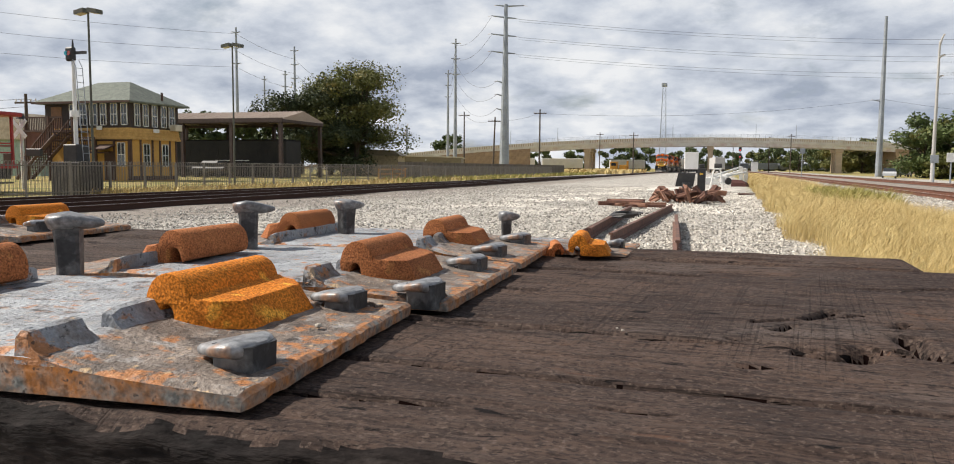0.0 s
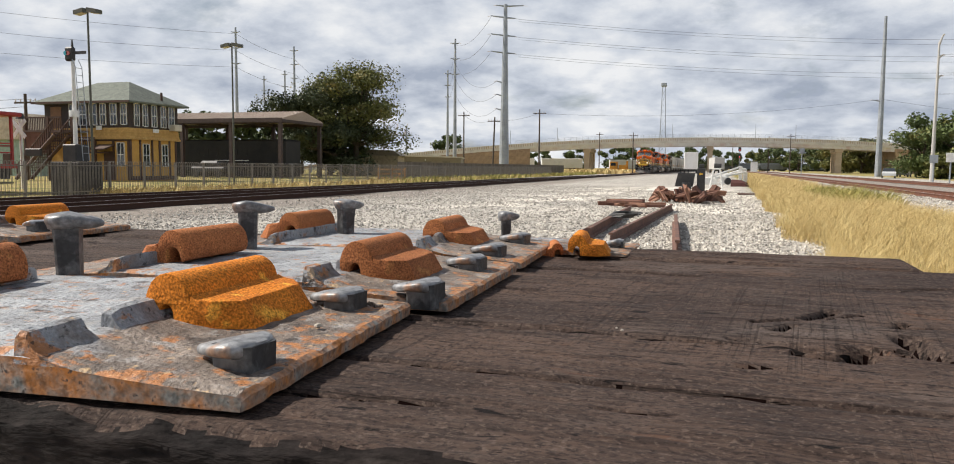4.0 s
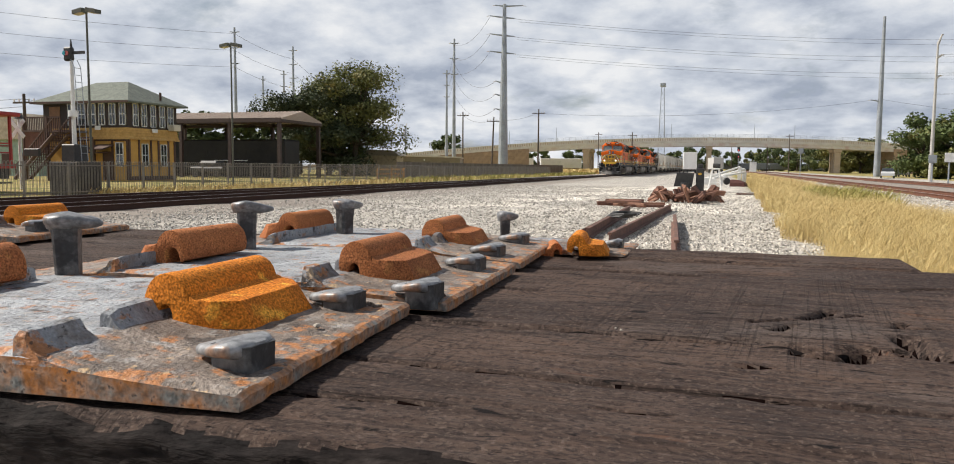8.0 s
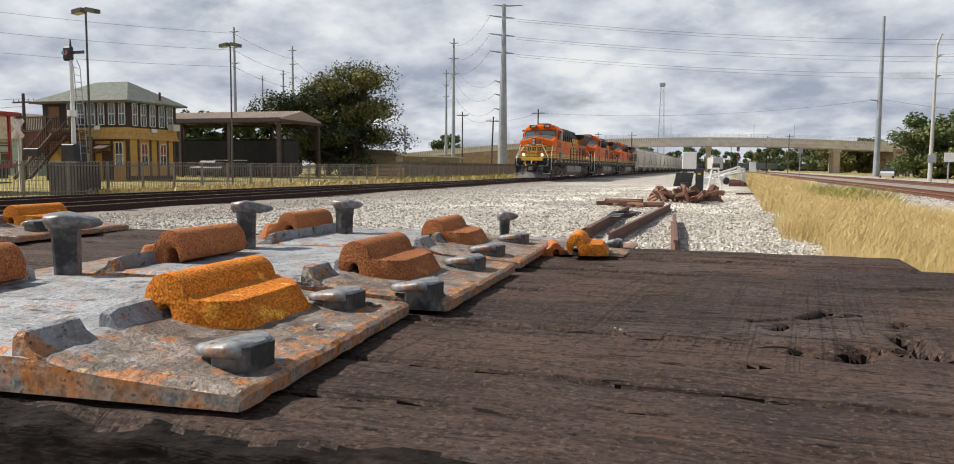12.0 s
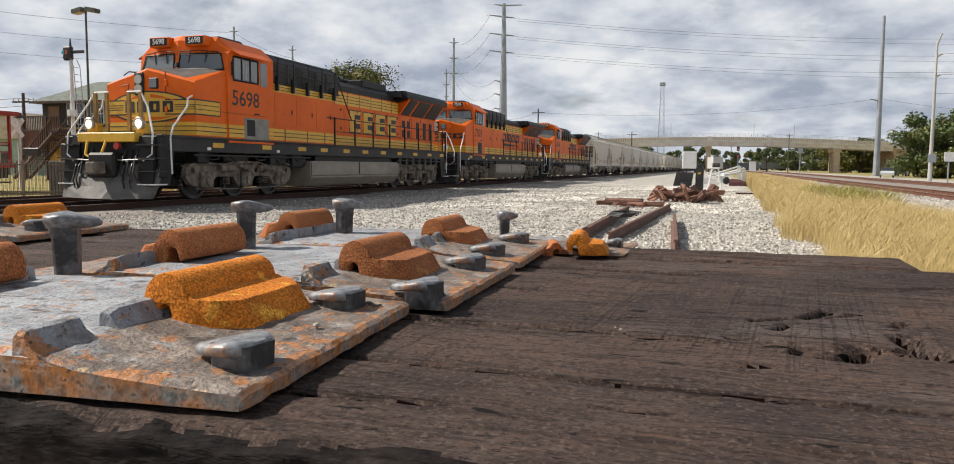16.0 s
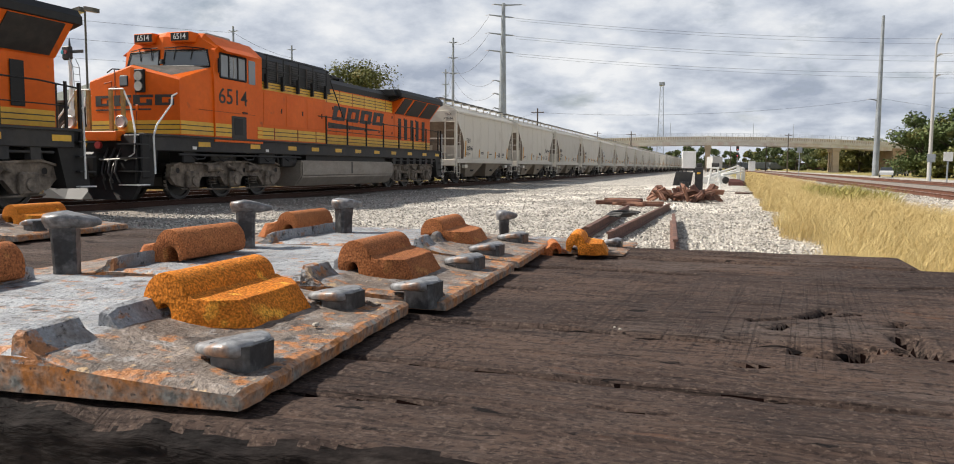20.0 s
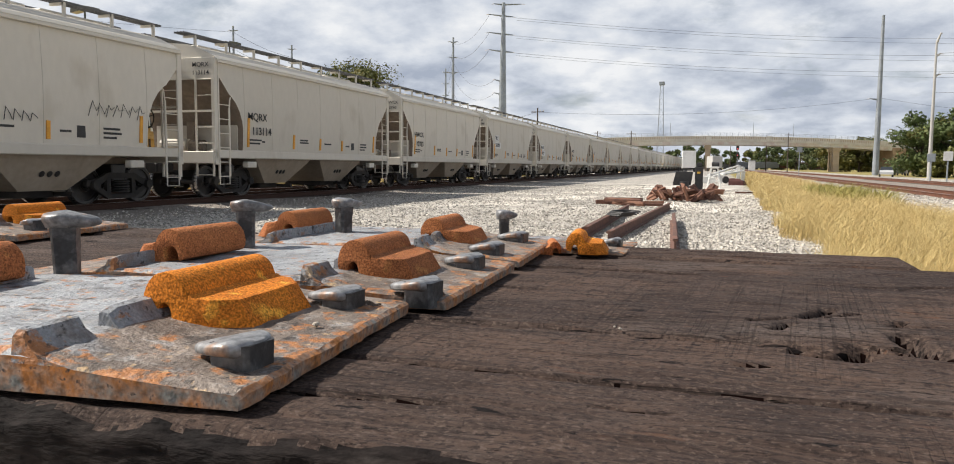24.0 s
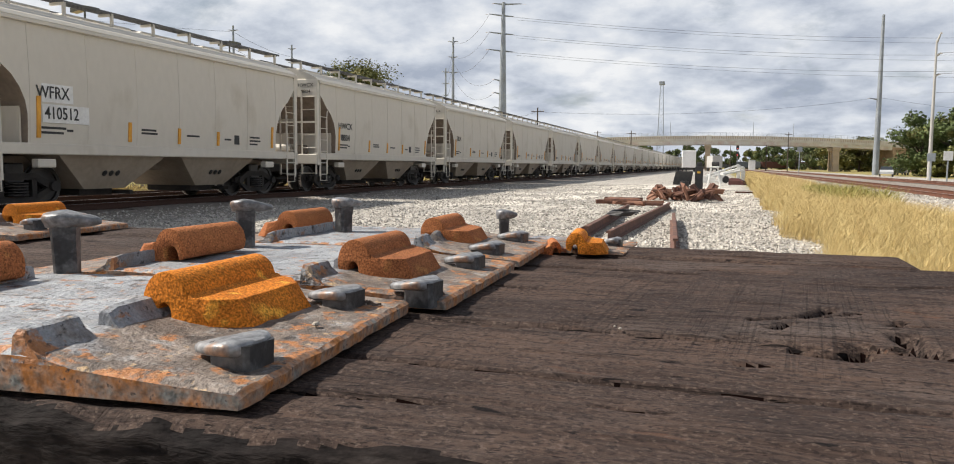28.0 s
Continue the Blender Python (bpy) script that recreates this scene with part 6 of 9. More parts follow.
        part("slope_sheet_plate", B(-1.42, 1.42, min(y + d * 1.16, y + d * 1.20), max(y + d * 1.16, y + d * 1.20), 1.32, 2.10), HOPPER_GREY, h, "pale lower end sheet")
        part("air_tank", C((-0.75, y + d * 0.62, 1.52), (0.15, y + d * 0.62, 1.52), 0.17, n=12), HOPPER_GREY, h, "pale air reservoir")
        for s in (-1, 1):
            bent = tube(bmesh.new(), [(s * 1.575, y + d * 0.58, 2.5), (s * 1.575, y + d * 0.62, 2.78), (s * 1.56, y + d * 0.70, 2.92), (s * 1.50, y + d * 0.86, 2.96)], 0.020, 5)
            part("bent_grab_bar", bent, HOPPER_GREY, h)
            part("stirrup", tube(bmesh.new(), [(s * 1.575, y + d * 0.12, 1.0), (s * 1.575, y + d * 0.12, 0.40), (s * 1.575, y + d * 0.56, 0.40), (s * 1.575, y + d * 0.56, 1.0)], 0.018, 5), HOPPER_GREY, h)
        part("cross_bar", B(-1.5, 1.5, y - d * 0.06 - 0.02, y - d * 0.06 + 0.02, 2.40, 2.46), HOPPER_GREY, h)
        part("coupler", B(-0.15, 0.15, min(y - d * 0.72, y), max(y - d * 0.72, y), 0.70, 0.98, bevel=0.04), HOPPER_TRUCK, h)
        c = 2.05 if d > 0 else 10.56
        for dy in (-0.86, 0.86):
            wheelset(h, c + dy, 0.457)
        for s in (-1, 1):
            out = [(-1.06, 0.54), (-1.08, 0.36), (-0.98, 0.31), (-0.74, 0.33), (-0.50, 0.22), (-0.30, 0.15), (0.30, 0.15), (0.50, 0.22), (0.74, 0.33), (0.98, 0.31), (1.08, 0.36), (1.06, 0.54), (0.70, 0.56), (0.40, 0.68), (-0.40, 0.68), (-0.70, 0.56)]
            fr = bmesh.new()
            lo, hi = min(s * 0.95, s * 1.06), max(s * 0.95, s * 1.06)
            for bar in ([(-1.06, 0.56), (-1.08, 0.42), (-0.70, 0.44), (-0.40, 0.60), (0.40, 0.60), (0.70, 0.44), (1.08, 0.42), (1.06, 0.56), (0.72, 0.60), (0.42, 0.74), (-0.42, 0.74), (-0.72, 0.60)],
                        [(-0.98, 0.43), (-0.74, 0.43), (-0.36, 0.24), (0.36, 0.24), (0.74, 0.43), (0.98, 0.43), (0.80, 0.34), (0.42, 0.12), (-0.42, 0.12), (-0.80, 0.34)],
                        [(-0.46, 0.22), (-0.34, 0.22), (-0.34, 0.64), (-0.46, 0.64)], [(0.34, 0.22), (0.46, 0.22), (0.46, 0.64), (0.34, 0.64)]):
                prism(fr, [(c + a, b) for a, b in bar], lo, hi, axis="x")
            f = part("truck_frame", fr, HOPPER_TRUCK, h, "dark cast truck frame")
            sp = bmesh.new()
            for q in range(5):
                lathe(sp, [(0.20, -0.012), (0.24, 0.012), (0.24, 0.030), (0.20, 0.048)], 14, Matrix.Translation((s * 0.99, c, 0.27 + 0.06 * q)))
            part("coil_spring", sp, WHEEL_STEEL, f)
            for dy in (-0.86, 0.86):
                part("bearing_cap", C((s * 0.98, c + dy, 0.457), (s * 1.15, c + dy, 0.457), 0.115, 0.11, 14), HOPPER_TRUCK, f)
        part("bolster", B(-1.0, 1.0, c - 0.22, c + 0.22, 0.46, 0.95, bevel=0.03), WHEEL_STEEL, h)
    part("centre_sill", B(-0.35, 0.35, 0.6, 12.2, 0.78, 1.1), HOPPER_DARK, h)
    for c in (4.45, 8.35):
        bay = bmesh.new()
        loft(bay, [[(-1.42, c - 1.9, 1.38), (1.42, c - 1.9, 1.38), (1.42, c + 1.9, 1.38), (-1.42, c + 1.9, 1.38)],
                   [(-1.34, c - 1.55, 1.05), (1.34, c - 1.55, 1.05), (1.34, c + 1.55, 1.05), (-1.34, c + 1.55, 1.05)],
                   [(-1.0, c - 0.62, 0.36), (1.0, c - 0.62, 0.36), (1.0, c + 0.62, 0.36), (-1.0, c + 0.62, 0.36)]])
        bayo = part("hopper_bay", bay, BAY_GREY, h, "dirty brown sloping discharge bay")
        for q in range(3):
            dirt = bmesh.new()
            lathe(dirt, [(0.055, 0.0), (0.075, 0.012), (0.04, 0.03)], 12, Matrix.Translation((1.19, c - 0.2 + 0.2 * q, 0.73)) @ Matrix.Rotation(radians(116), 4, "Y"))
            part("inspection_cover", dirt, HOPPER_TRUCK, bayo, "dark round inspection cover")
        part("outlet_gate", B(-0.75, 0.75, c - 0.5, c + 0.5, 0.20, 0.37, bevel=0.02), HOPPER_TRUCK, bayo)
        part("gate_rail", B(-1.25, 1.25, c + 0.52, c + 0.62, 0.22, 0.32), HOPPER_TRUCK, bayo)
    # running boards and hatches on the roof
    for s in (-1, 1):
        gr = bmesh.new()
        for q in range(4):
            x = s * (0.50 + 0.10 * q)
            box(gr, x - 0.012, x + 0.012, 0.35, 12.4, 4.53, 4.58)
        for k in range(60):
            y = 0.37 + 0.203 * k
            box(gr, min(s * 0.49, s * 0.81), max(s * 0.49, s * 0.81), y, y + 0.02, 4.535, 4.575)
        part("running_board", gr, BOARD_GREY, h, "steel grating running board")
        sup = bmesh.new()
        for k in range(9):
            y = 0.75 + 1.41 * k
            box(sup, min(s * 0.46, s * 0.86), max(s * 0.46, s * 0.86), y, y + 0.06, 4.47, 4.53)
            box(sup, s * 0.84 - 0.03, s * 0.84 + 0.03, y, y + 0.06, 4.22, 4.53)
        tagged(part("board_brackets", sup, HOPPER_GREY, h), kind="stuff")
    for k in range(4):
        part("hatch_cover", B(-0.32, 0.32, 1.6 + 2.5 * k, 3.75 + 2.5 * k, 4.30, 4.42, bevel=0.04), HOPPER_GREY, h)
    # stencils on the flank
    for y, z0, z1 in ((2.08, 1.47, 2.32), (4.62, 1.46, 1.92), (6.35, 1.46, 1.86), (7.95, 1.46, 1.84), (10.62, 1.46, 2.1)):
        b = bmesh.new()
        box(b, 1.565, 1.60, y, y + 0.09, z0, z1)
        for v in b.verts:
            v.co.x += 0.05 * math.sin(math.pi * (v.co.z - 1.36) / 2.5) - 0.012
        part("reflector", b, REFLECT, h, "orange-yellow reflective strip")
    b = bmesh.new()
    for y, z, w in ((2.2, 1.66, 0.62), (2.2, 1.56, 0.56), (2.85, 1.62, 0.16), (5.05, 1.74, 0.5), (5.05, 1.66, 0.55), (6.7, 1.66, 0.5), (8.3, 1.62, 0.3), (9.5, 1.72, 0.5), (9.5, 1.62, 0.55), (9.5, 1.52, 0.4)):
        xx = 1.566 + 0.05 * math.sin(math.pi * (z - 1.36) / 2.5)
        box(b, xx - 0.004, xx + 0.002, y, y + w, z, z + 0.05)
    tagged(part("stencil_bars", b, DECAL_BLACK, h), kind="stuff")
    b = bmesh.new()
    box(b, 1.575, 1.585, 8.75, 8.98, 1.52, 1.78)
    part("data_plate", b, DECAL_BLACK, h)
    return h


for k, number in enumerate(("5698", "7503", "6514")):
    loco(number, 22.75 * k, k)
KIT = hopper_kit()
HOPPERS = [KIT] + [copy_thing(KIT, pose(MAIN_X, 0, 0.2)) for k in range(30)]
for k, car in enumerate(HOPPERS):
    CARS.append((car, 68.60 + HOP * k))
    if 0 < k < 9:
        for o in car.children:
            if o.name.startswith("wheelset"):
                WHEELS.append((o, o.matrix_basis.translation.y, 0.457))
    if k < len(MARKS) and MARKS[k]:
        xx = 1.622
        words = MARKS[k].split()
        boxed = k in (4, 5)
        low, back = (0.26, 0.05) if k == 5 else (0.0, 0.0)
        if boxed:
            for q, z in enumerate((2.66, 2.24)):
                part("stencil_ground", B(1.606, 1.614, 2.26 - back, 3.06 - back + 0.42 * q, z - low - 0.19, z - low + 0.19), WHITE_PAINT, car, "white stencil ground")
        size, squeeze, drop = (0.32, 1.08, 0.30) if not boxed else (0.36, 0.82, 0.0)
        for q, word in enumerate(words):
            wide = (0.80 if q == 0 else 1.22 * len(word) / 6) if not boxed else (0.72 if q == 0 else 1.14 * len(word) / 6)
            lettering(word, size, DECAL_BLACK, car, Matrix.Translation((xx, 2.18 - back + wide / 2, 2.66 - low - drop - 0.42 * q)) @ FACE_RIGHT, squeeze, "reporting_mark")
            lettering(word, 0.17, DECAL_BLACK, car, Matrix.Translation((1.12, 0.612, 3.70 - 0.22 * q)) @ FACE_FRONT, 1.1, "reporting_mark")



SCRAWL = bmesh.new()
rnd = random.Random(21)
for k in range(7):
    y0 = 9.05 + 0.24 * k
    zs = [2.02 + rnd.uniform(-0.03, 0.03), 2.34 + rnd.uniform(-0.06, 0.04), 2.12 + rnd.uniform(-0.05, 0.05), 2.22 + rnd.uniform(-0.06, 0.06)]
    tube(SCRAWL, [(1.624, y0 + 0.10 * q + rnd.uniform(-0.03, 0.03), z) for q, z in enumerate(zs)], 0.007, 4)
part("spray_scrawl", SCRAWL, DECAL_BLACK, HOPPERS[1], "black spray-paint scrawl")
SCRAWL = bmesh.new()
for k in range(4):
    tube(SCRAWL, [(1.618, 6.95 + 0.2 * k, 1.80), (1.618, 7.0 + 0.2 * k, 2.06 - 0.03 * k), (1.618, 7.10 + 0.2 * k, 1.90), (1.618, 7.13 + 0.2 * k, 1.82 + 0.05 * (k % 2))], 0.009, 4)
part("spray_scrawl", SCRAWL, DECAL_BLACK, HOPPERS[1], "black spray-paint scrawl")


# ---- overpass ----
BRIDGE = Matrix(((0.952, -0.306, 0, -73.0), (0.306, 0.952, 0, 227.7), (0, 0, 1, 0), (0, 0, 0, 1)))   # local x along the bridge


def deck_z(u):
    """Underside of the girders along the bridge."""
    return 7.75 - 0.00055 * (u - 80) ** 2


def build_bridge():
    br = thing("overpass", BRIDGE, "beige concrete road overpass with railings on piers", "bridge", kind="structure")

    def strip(y0, y1, lo, hi, material, name, a=-60, b=200, label=""):
        bm = bmesh.new()
        us = [a + (b - a) * k / 44 for k in range(45)]
        loft(bm, [[(u, y0, deck_z(u) + lo), (u, y1, deck_z(u) + lo), (u, y1, deck_z(u) + hi), (u, y0, deck_z(u) + hi)] for u in us])
        return part(name, bm, material, br, label)
    strip(0.5, 11.5, 1.5, 1.9, CONCRETE, "deck")
    for y in (0.0, 11.65):
        strip(y, y + 0.35, 1.45, 2.30, CONCRETE, "edge_beam", label="pale concrete edge beam")
        strip(y + 0.12, y + 0.22, 2.30, 3.02, CONCRETE_TAN, "parapet", label="tan slotted parapet")
        strip(y + 0.02, y + 0.33, 3.02, 3.20, CONCRETE, "parapet_cap")
    baluster = None
    for k in range(300):
        u = -40 + 0.72 * k
        m = Matrix.Translation((u, 0.06, deck_z(u) + 2.3))
        if baluster is None:
            baluster = part("baluster", B(-0.22, 0.22, 0, 0.12, 0, 0.74), CONCRETE, br)
            baluster.matrix_basis = m
        else:
            again(baluster, m)
    for u in (18.0, 34.4, 73, 92, 113.5, 128):
        part("parapet_block", B(u - 0.7, u + 0.7, -0.05, 0.4, deck_z(u) + 1.9, deck_z(u) + 3.3), CONCRETE, br)
    post = None
    for k in range(95):
        u = 12 + 1.9 * k
        m = Matrix.Translation((u, 0.16, deck_z(u) + 3.2))
        if post is None:
            post = part("fence_post", C((0, 0, 0), (0, 0, 1.0), 0.05, n=6), GALV_POLE, br)
            post.matrix_basis = m
        else:
            again(post, m)
    for h in (3.45, 3.75, 4.15):
        strip(0.13, 0.19, h, h + 0.05, GALV_POLE, "fence_rail", a=12, b=195)
    for y in (0.7, 4.0, 8.0, 11.0):
        strip(y, y + 0.4, 0.5, 1.5, STEEL_BLUE, "girder", a=16, b=132, label="pale grey steel girder")
    along = Matrix.Rotation(radians(-17.8), 4, "Z")          # the piers stand in line with the tracks
    for u, w in ((34.4, 0.9), (73, 0.75), (113.5, 0.95)):
        m = Matrix.Translation((u, 0.9, 0)) @ along
        for y in (0.0, 4.6, 9.2):
            pc = part("pier_column", B(-w, w, y, y + 1.6, -0.3, deck_z(u) - 0.5, bevel=0.12), CONCRETE_PIER, br)
            pc.matrix_basis = m
        pc = part("pier_cap", B(-w - 0.25, w + 0.25, -0.3, 11.2, deck_z(u) - 0.6, deck_z(u) + 0.52, bevel=0.1), CONCRETE_PIER, br)
        pc.matrix_basis = m
    # approach ramps: panelled retaining walls
    for a, b in ((-60, 16.5), (131, 200)):
        bm = bmesh.new()
        us = [a + (b - a) * k / 20 for k in range(21)]
        loft(bm, [[(u, 0.12, -0.5), (u, 11.9, -0.5), (u, 11.9, deck_z(u) + 1.5), (u, 0.12, deck_z(u) + 1.5)] for u in us])
        part("retaining_wall", bm, TAN_BLOCK, br, "tan block retaining wall")
    blk = None
    for row in range(7):
        for k in range(34):
            u = -44 + 1.78 * k + (0.89 if row % 2 else 0)
            z = 0.2 + 1.12 * row
            if u > 15.2 or z + 1.1 > deck_z(u + 1.7) + 1.4 or z + 1.1 > deck_z(u) + 1.4:
                continue
            m = Matrix.Translation((u, 0.06, z))
            if blk is None:
                blk = part("wall_panel", B(0.02, 1.74, 0, 0.1, 0.02, 1.08, bevel=0.03), TAN_BLOCK, br)
                blk.matrix_basis = m
            else:
                again(blk, m)
    for u in (-32, 10.3, 25, 61, 87, 99.6):
        lp = bmesh.new()
        cyl(lp, (u, 0.5, deck_z(u) + 2), (u, 0.5, deck_z(u) + 7.4), 0.09, 0.06, 8)
        part("lamp_column", lp, GALV_POLE, br)


CONCRETE_PIER = mat("tan_pier_concrete", (0.56, 0.44, 0.31), 0.9, second=(0.46, 0.36, 0.25), amount=0.45, scale=0.5, grain=0.1, gscale=4, bump=0.1)
TAN_BLOCK = mat("tan_block_wall", (0.42, 0.30, 0.19), 0.95, second=(0.33, 0.23, 0.15), amount=0.5, scale=0.6, grain=0.2, gscale=5, bump=0.4, bscale=4, spread=0.12)
build_bridge()


# ---- poles and wires ----
def steel_pole(x, y, h, r0, r1, label, arms=(), name="transmission_pole", material=None, lean=0.0):
    p = thing(name, pose(x, y, 0, 0, lean, 0), label, "utility pole")
    part("shaft", C((0, 0, -0.3), (0, 0, h), r0, r1, 12), material or GALV_POLE, p, smooth=True)
    for z, dx, dy, rise in arms:
        bm = bmesh.new()
        cyl(bm, (0, 0, z), (dx, dy, z + rise), 0.14, 0.07, 8)
        arm = part("cross_arm", bm, material or GALV_POLE, p)
        ins = bmesh.new()
        for q in range(4):
            t = 1.02 + 0.06 * q
            lathe(ins, [(0.03, -0.03), (0.10, 0.0), (0.03, 0.03)], 8, Matrix.Translation((dx * t, dy * t, z + rise - 0.03 * q)))
        part("insulator", ins, STEEL_BLUE, arm)
    return p


R2 = (0.952, 0.306)
arms = []
for z in (23.9, 21.2, 18.6):
    arms += [(z, 1.5 * R2[0], 1.5 * R2[1], -0.12), (z, -2.2 * R2[0], -2.2 * R2[1], 0.25)]
for z in (14.0, 12.0, 9.8):
    arms.append((z, -1.3 * R2[0], -1.3 * R2[1], 0.35))
arms.append((25.6, 2.6, 0.8, 0.1))
arms.append((25.6, -1.4, -0.4, 0.15))
steel_pole(-32.2, 114, 25.9, 0.80, 0.26, "tall galvanised steel transmission pole with arms", arms)
steel_pole(26.4, 150.7, 27.9, 0.56, 0.24, "tall grey steel transmission pole", [(13.2, -1.6, -0.3, 0.3)])
steel_pole(21.3, 92.1, 14.6, 0.22, 0.09, "pale concrete pole with short side arms", [(13.0, 0.45, 0, 0.3), (10.9, 0.4, 0, 0.25), (14.4, 0.35, 0, 1.0)],
           name="concrete_pole", material=mat("pale_concrete_pole", (0.44, 0.43, 0.41), 0.8, second=(0.36, 0.35, 0.33), amount=0.4, scale=0.8, bump=0.1))
FAR_ARMS = [(-1, 0.6), (-4, 0.6), (-7, 0.6)]
for x, y, h in ((-90.9, 129, 27.8), (-120.1, 182.9, 25.5), (-103.7, 167, 24.5), (-90.8, 150.1, 27.3), (-68.8, 188.9, 26.2), (-50.9, 144, 26.3)):
    steel_pole(x, y, h, 0.42, 0.18, "distant slim steel transmission pole", [(h + a, s * 0.8 * R2[0], s * 0.8 * R2[1], b * 0.3) for a, b in FAR_ARMS for s in (-1, 1)])


def wood_pole(x, y, h, lean=0.0):
    p = thing("wooden_utility_pole", pose(x, y, 0, 0, lean, 0), "dark wooden utility pole with a cross arm", "utility pole", "wooden poles")
    part("shaft", C((0, 0, -0.3), (0, 0, h), 0.17, 0.11, 8), WOOD_POLE, p)
    part("cross_arm", B(-1.1, 1.1, -0.06, 0.06, h - 0.75, h - 0.62), WOOD_POLE, p)
    for dx in (-1.0, -0.5, 0.5, 1.0):
        part("insulator", C((dx, 0, h - 0.62), (dx, 0, h - 0.40), 0.05, n=6), STEEL_BLUE, p)
    return p


for x, y, h, lean in ((-45.3, 133.1, 11.2, 0), (-34.5, 115.5, 9.0, 2.0), (-29.8, 127.5, 11.0, 0), (-52.1, 46.5, 6.6, 0), (-20.0, 182, 9.5, 0), (-64, 108, 10.5, 0), (-36, 235, 12, 0), (-12, 300, 13, 0), (4, 330, 14, 0), (14, 260, 11.5, 0), (20, 255, 12, 0)):
    wood_pole(x, y, h, lean)


def wire(a, b, sag, r=0.022):
    pts = []
    for k in range(13):
        t = k / 12
        p = Vector(a).lerp(Vector(b), t)
        p.z -= sag * 4 * t * (1 - t)
        pts.append(p)
    ob = part("overhead_wire", tube(bmesh.new(), pts, r, 4), WIRE)
    return tagged(ob, "thin dark overhead power line hung between poles", "wire", "overhead wires")


for z in (23.8, 21.1, 18.5):
    wire((-30.3, 114.6, z - 0.15), (78, 160, z + 1.2), 2.4)
    wire((-30.3, 114.6, z - 0.5), (82, 158, z - 0.8), 2.2, 0.018)
    wire((-34.3, 113.4, z + 0.2), (-50.9, 144, z + 1.3), 1.5)
    wire((-50.9, 144, z + 1.0), (-68.8, 188.9, z + 1.5), 2.0)
for z, q in ((14.3, 21.5), (12.3, 18.5), (10.1, 15.5)):
    wire((-33.4, 113.6, z), (-50.9, 144, q), 2.5)
for dz in (0.0, 3.2, 6.4):
    wire((-90.9, 129, 26.6 - dz), (-140, 40, 27.5 - dz), 2.0, 0.03)
    wire((-90.9, 129, 26.6 - dz), (-90.8, 150.1, 24.6 - dz), 0.6, 0.03)
    wire((-90.8, 150.1, 24.6 - dz), (-120, 240, 24 - dz), 2.0, 0.03)
wire((-45.3, 133.1, 10.6), (-34.5, 115.5, 8.5), 0.8)
wire((-34.5, 115.5, 8.5), (-29.8, 127.5, 10.4), 0.5)
wire((-29.8, 127.5, 10.3), (26.4, 150.7, 13.6), 1.4)
wire((26.4, 150.7, 13.6), (70, 170, 11.0), 1.0)
for x, z in ((21.75, 13.3), (21.7, 11.15), (21.5, 9.2)):
    wire((x, 92.1, z), (70, 70, z + 0.8), 0.8, 0.02)
wire((-52.1, 46.5, 6.2), (-120, 60, 8.5), 0.6)
wire((-52.1, 46.5, 5.6), (-120, 60, 7.0), 0.6)
wire((-52.1, 46.5, 6.2), (-90, 140, 9), 0.8)

# lattice mast behind the bridge
MAST = thing("lattice_mast", pose(-30.1, 411.9, 0), "thin steel lattice mast with lamps at the top", "mast")
for sx, sy in ((-1, -1), (1, -1), (1, 1), (-1, 1)):
    part("leg", C((sx * 1.9, sy * 1.9, 0), (sx * 0.7, sy * 0.7, 45), 0.12, 0.08, 6), GALV_POLE, MAST)
for k in range(14):
    a, b = 1.9 - 1.2 * k / 14, 1.9 - 1.2 * (k + 1) / 14
    z0, z1 = 45 * k / 14, 45 * (k + 1) / 14
    br = bmesh.new()
    for p, q in (((-a, -a, z0), (b, -b, z1)), ((a, -a, z0), (-b, -b, z1)), ((-a, -a, z0), (-b, b, z1)), ((a, -a, z0), (b, b, z1))):
        cyl(br, p, q, 0.06, n=4)
    part("bracing", br, GALV_POLE, MAST)
part("lamp_ring", B(-1.4, 1.4, -1.4, 1.4, 43.6, 45.4, bevel=0.2), GALV_POLE, MAST)


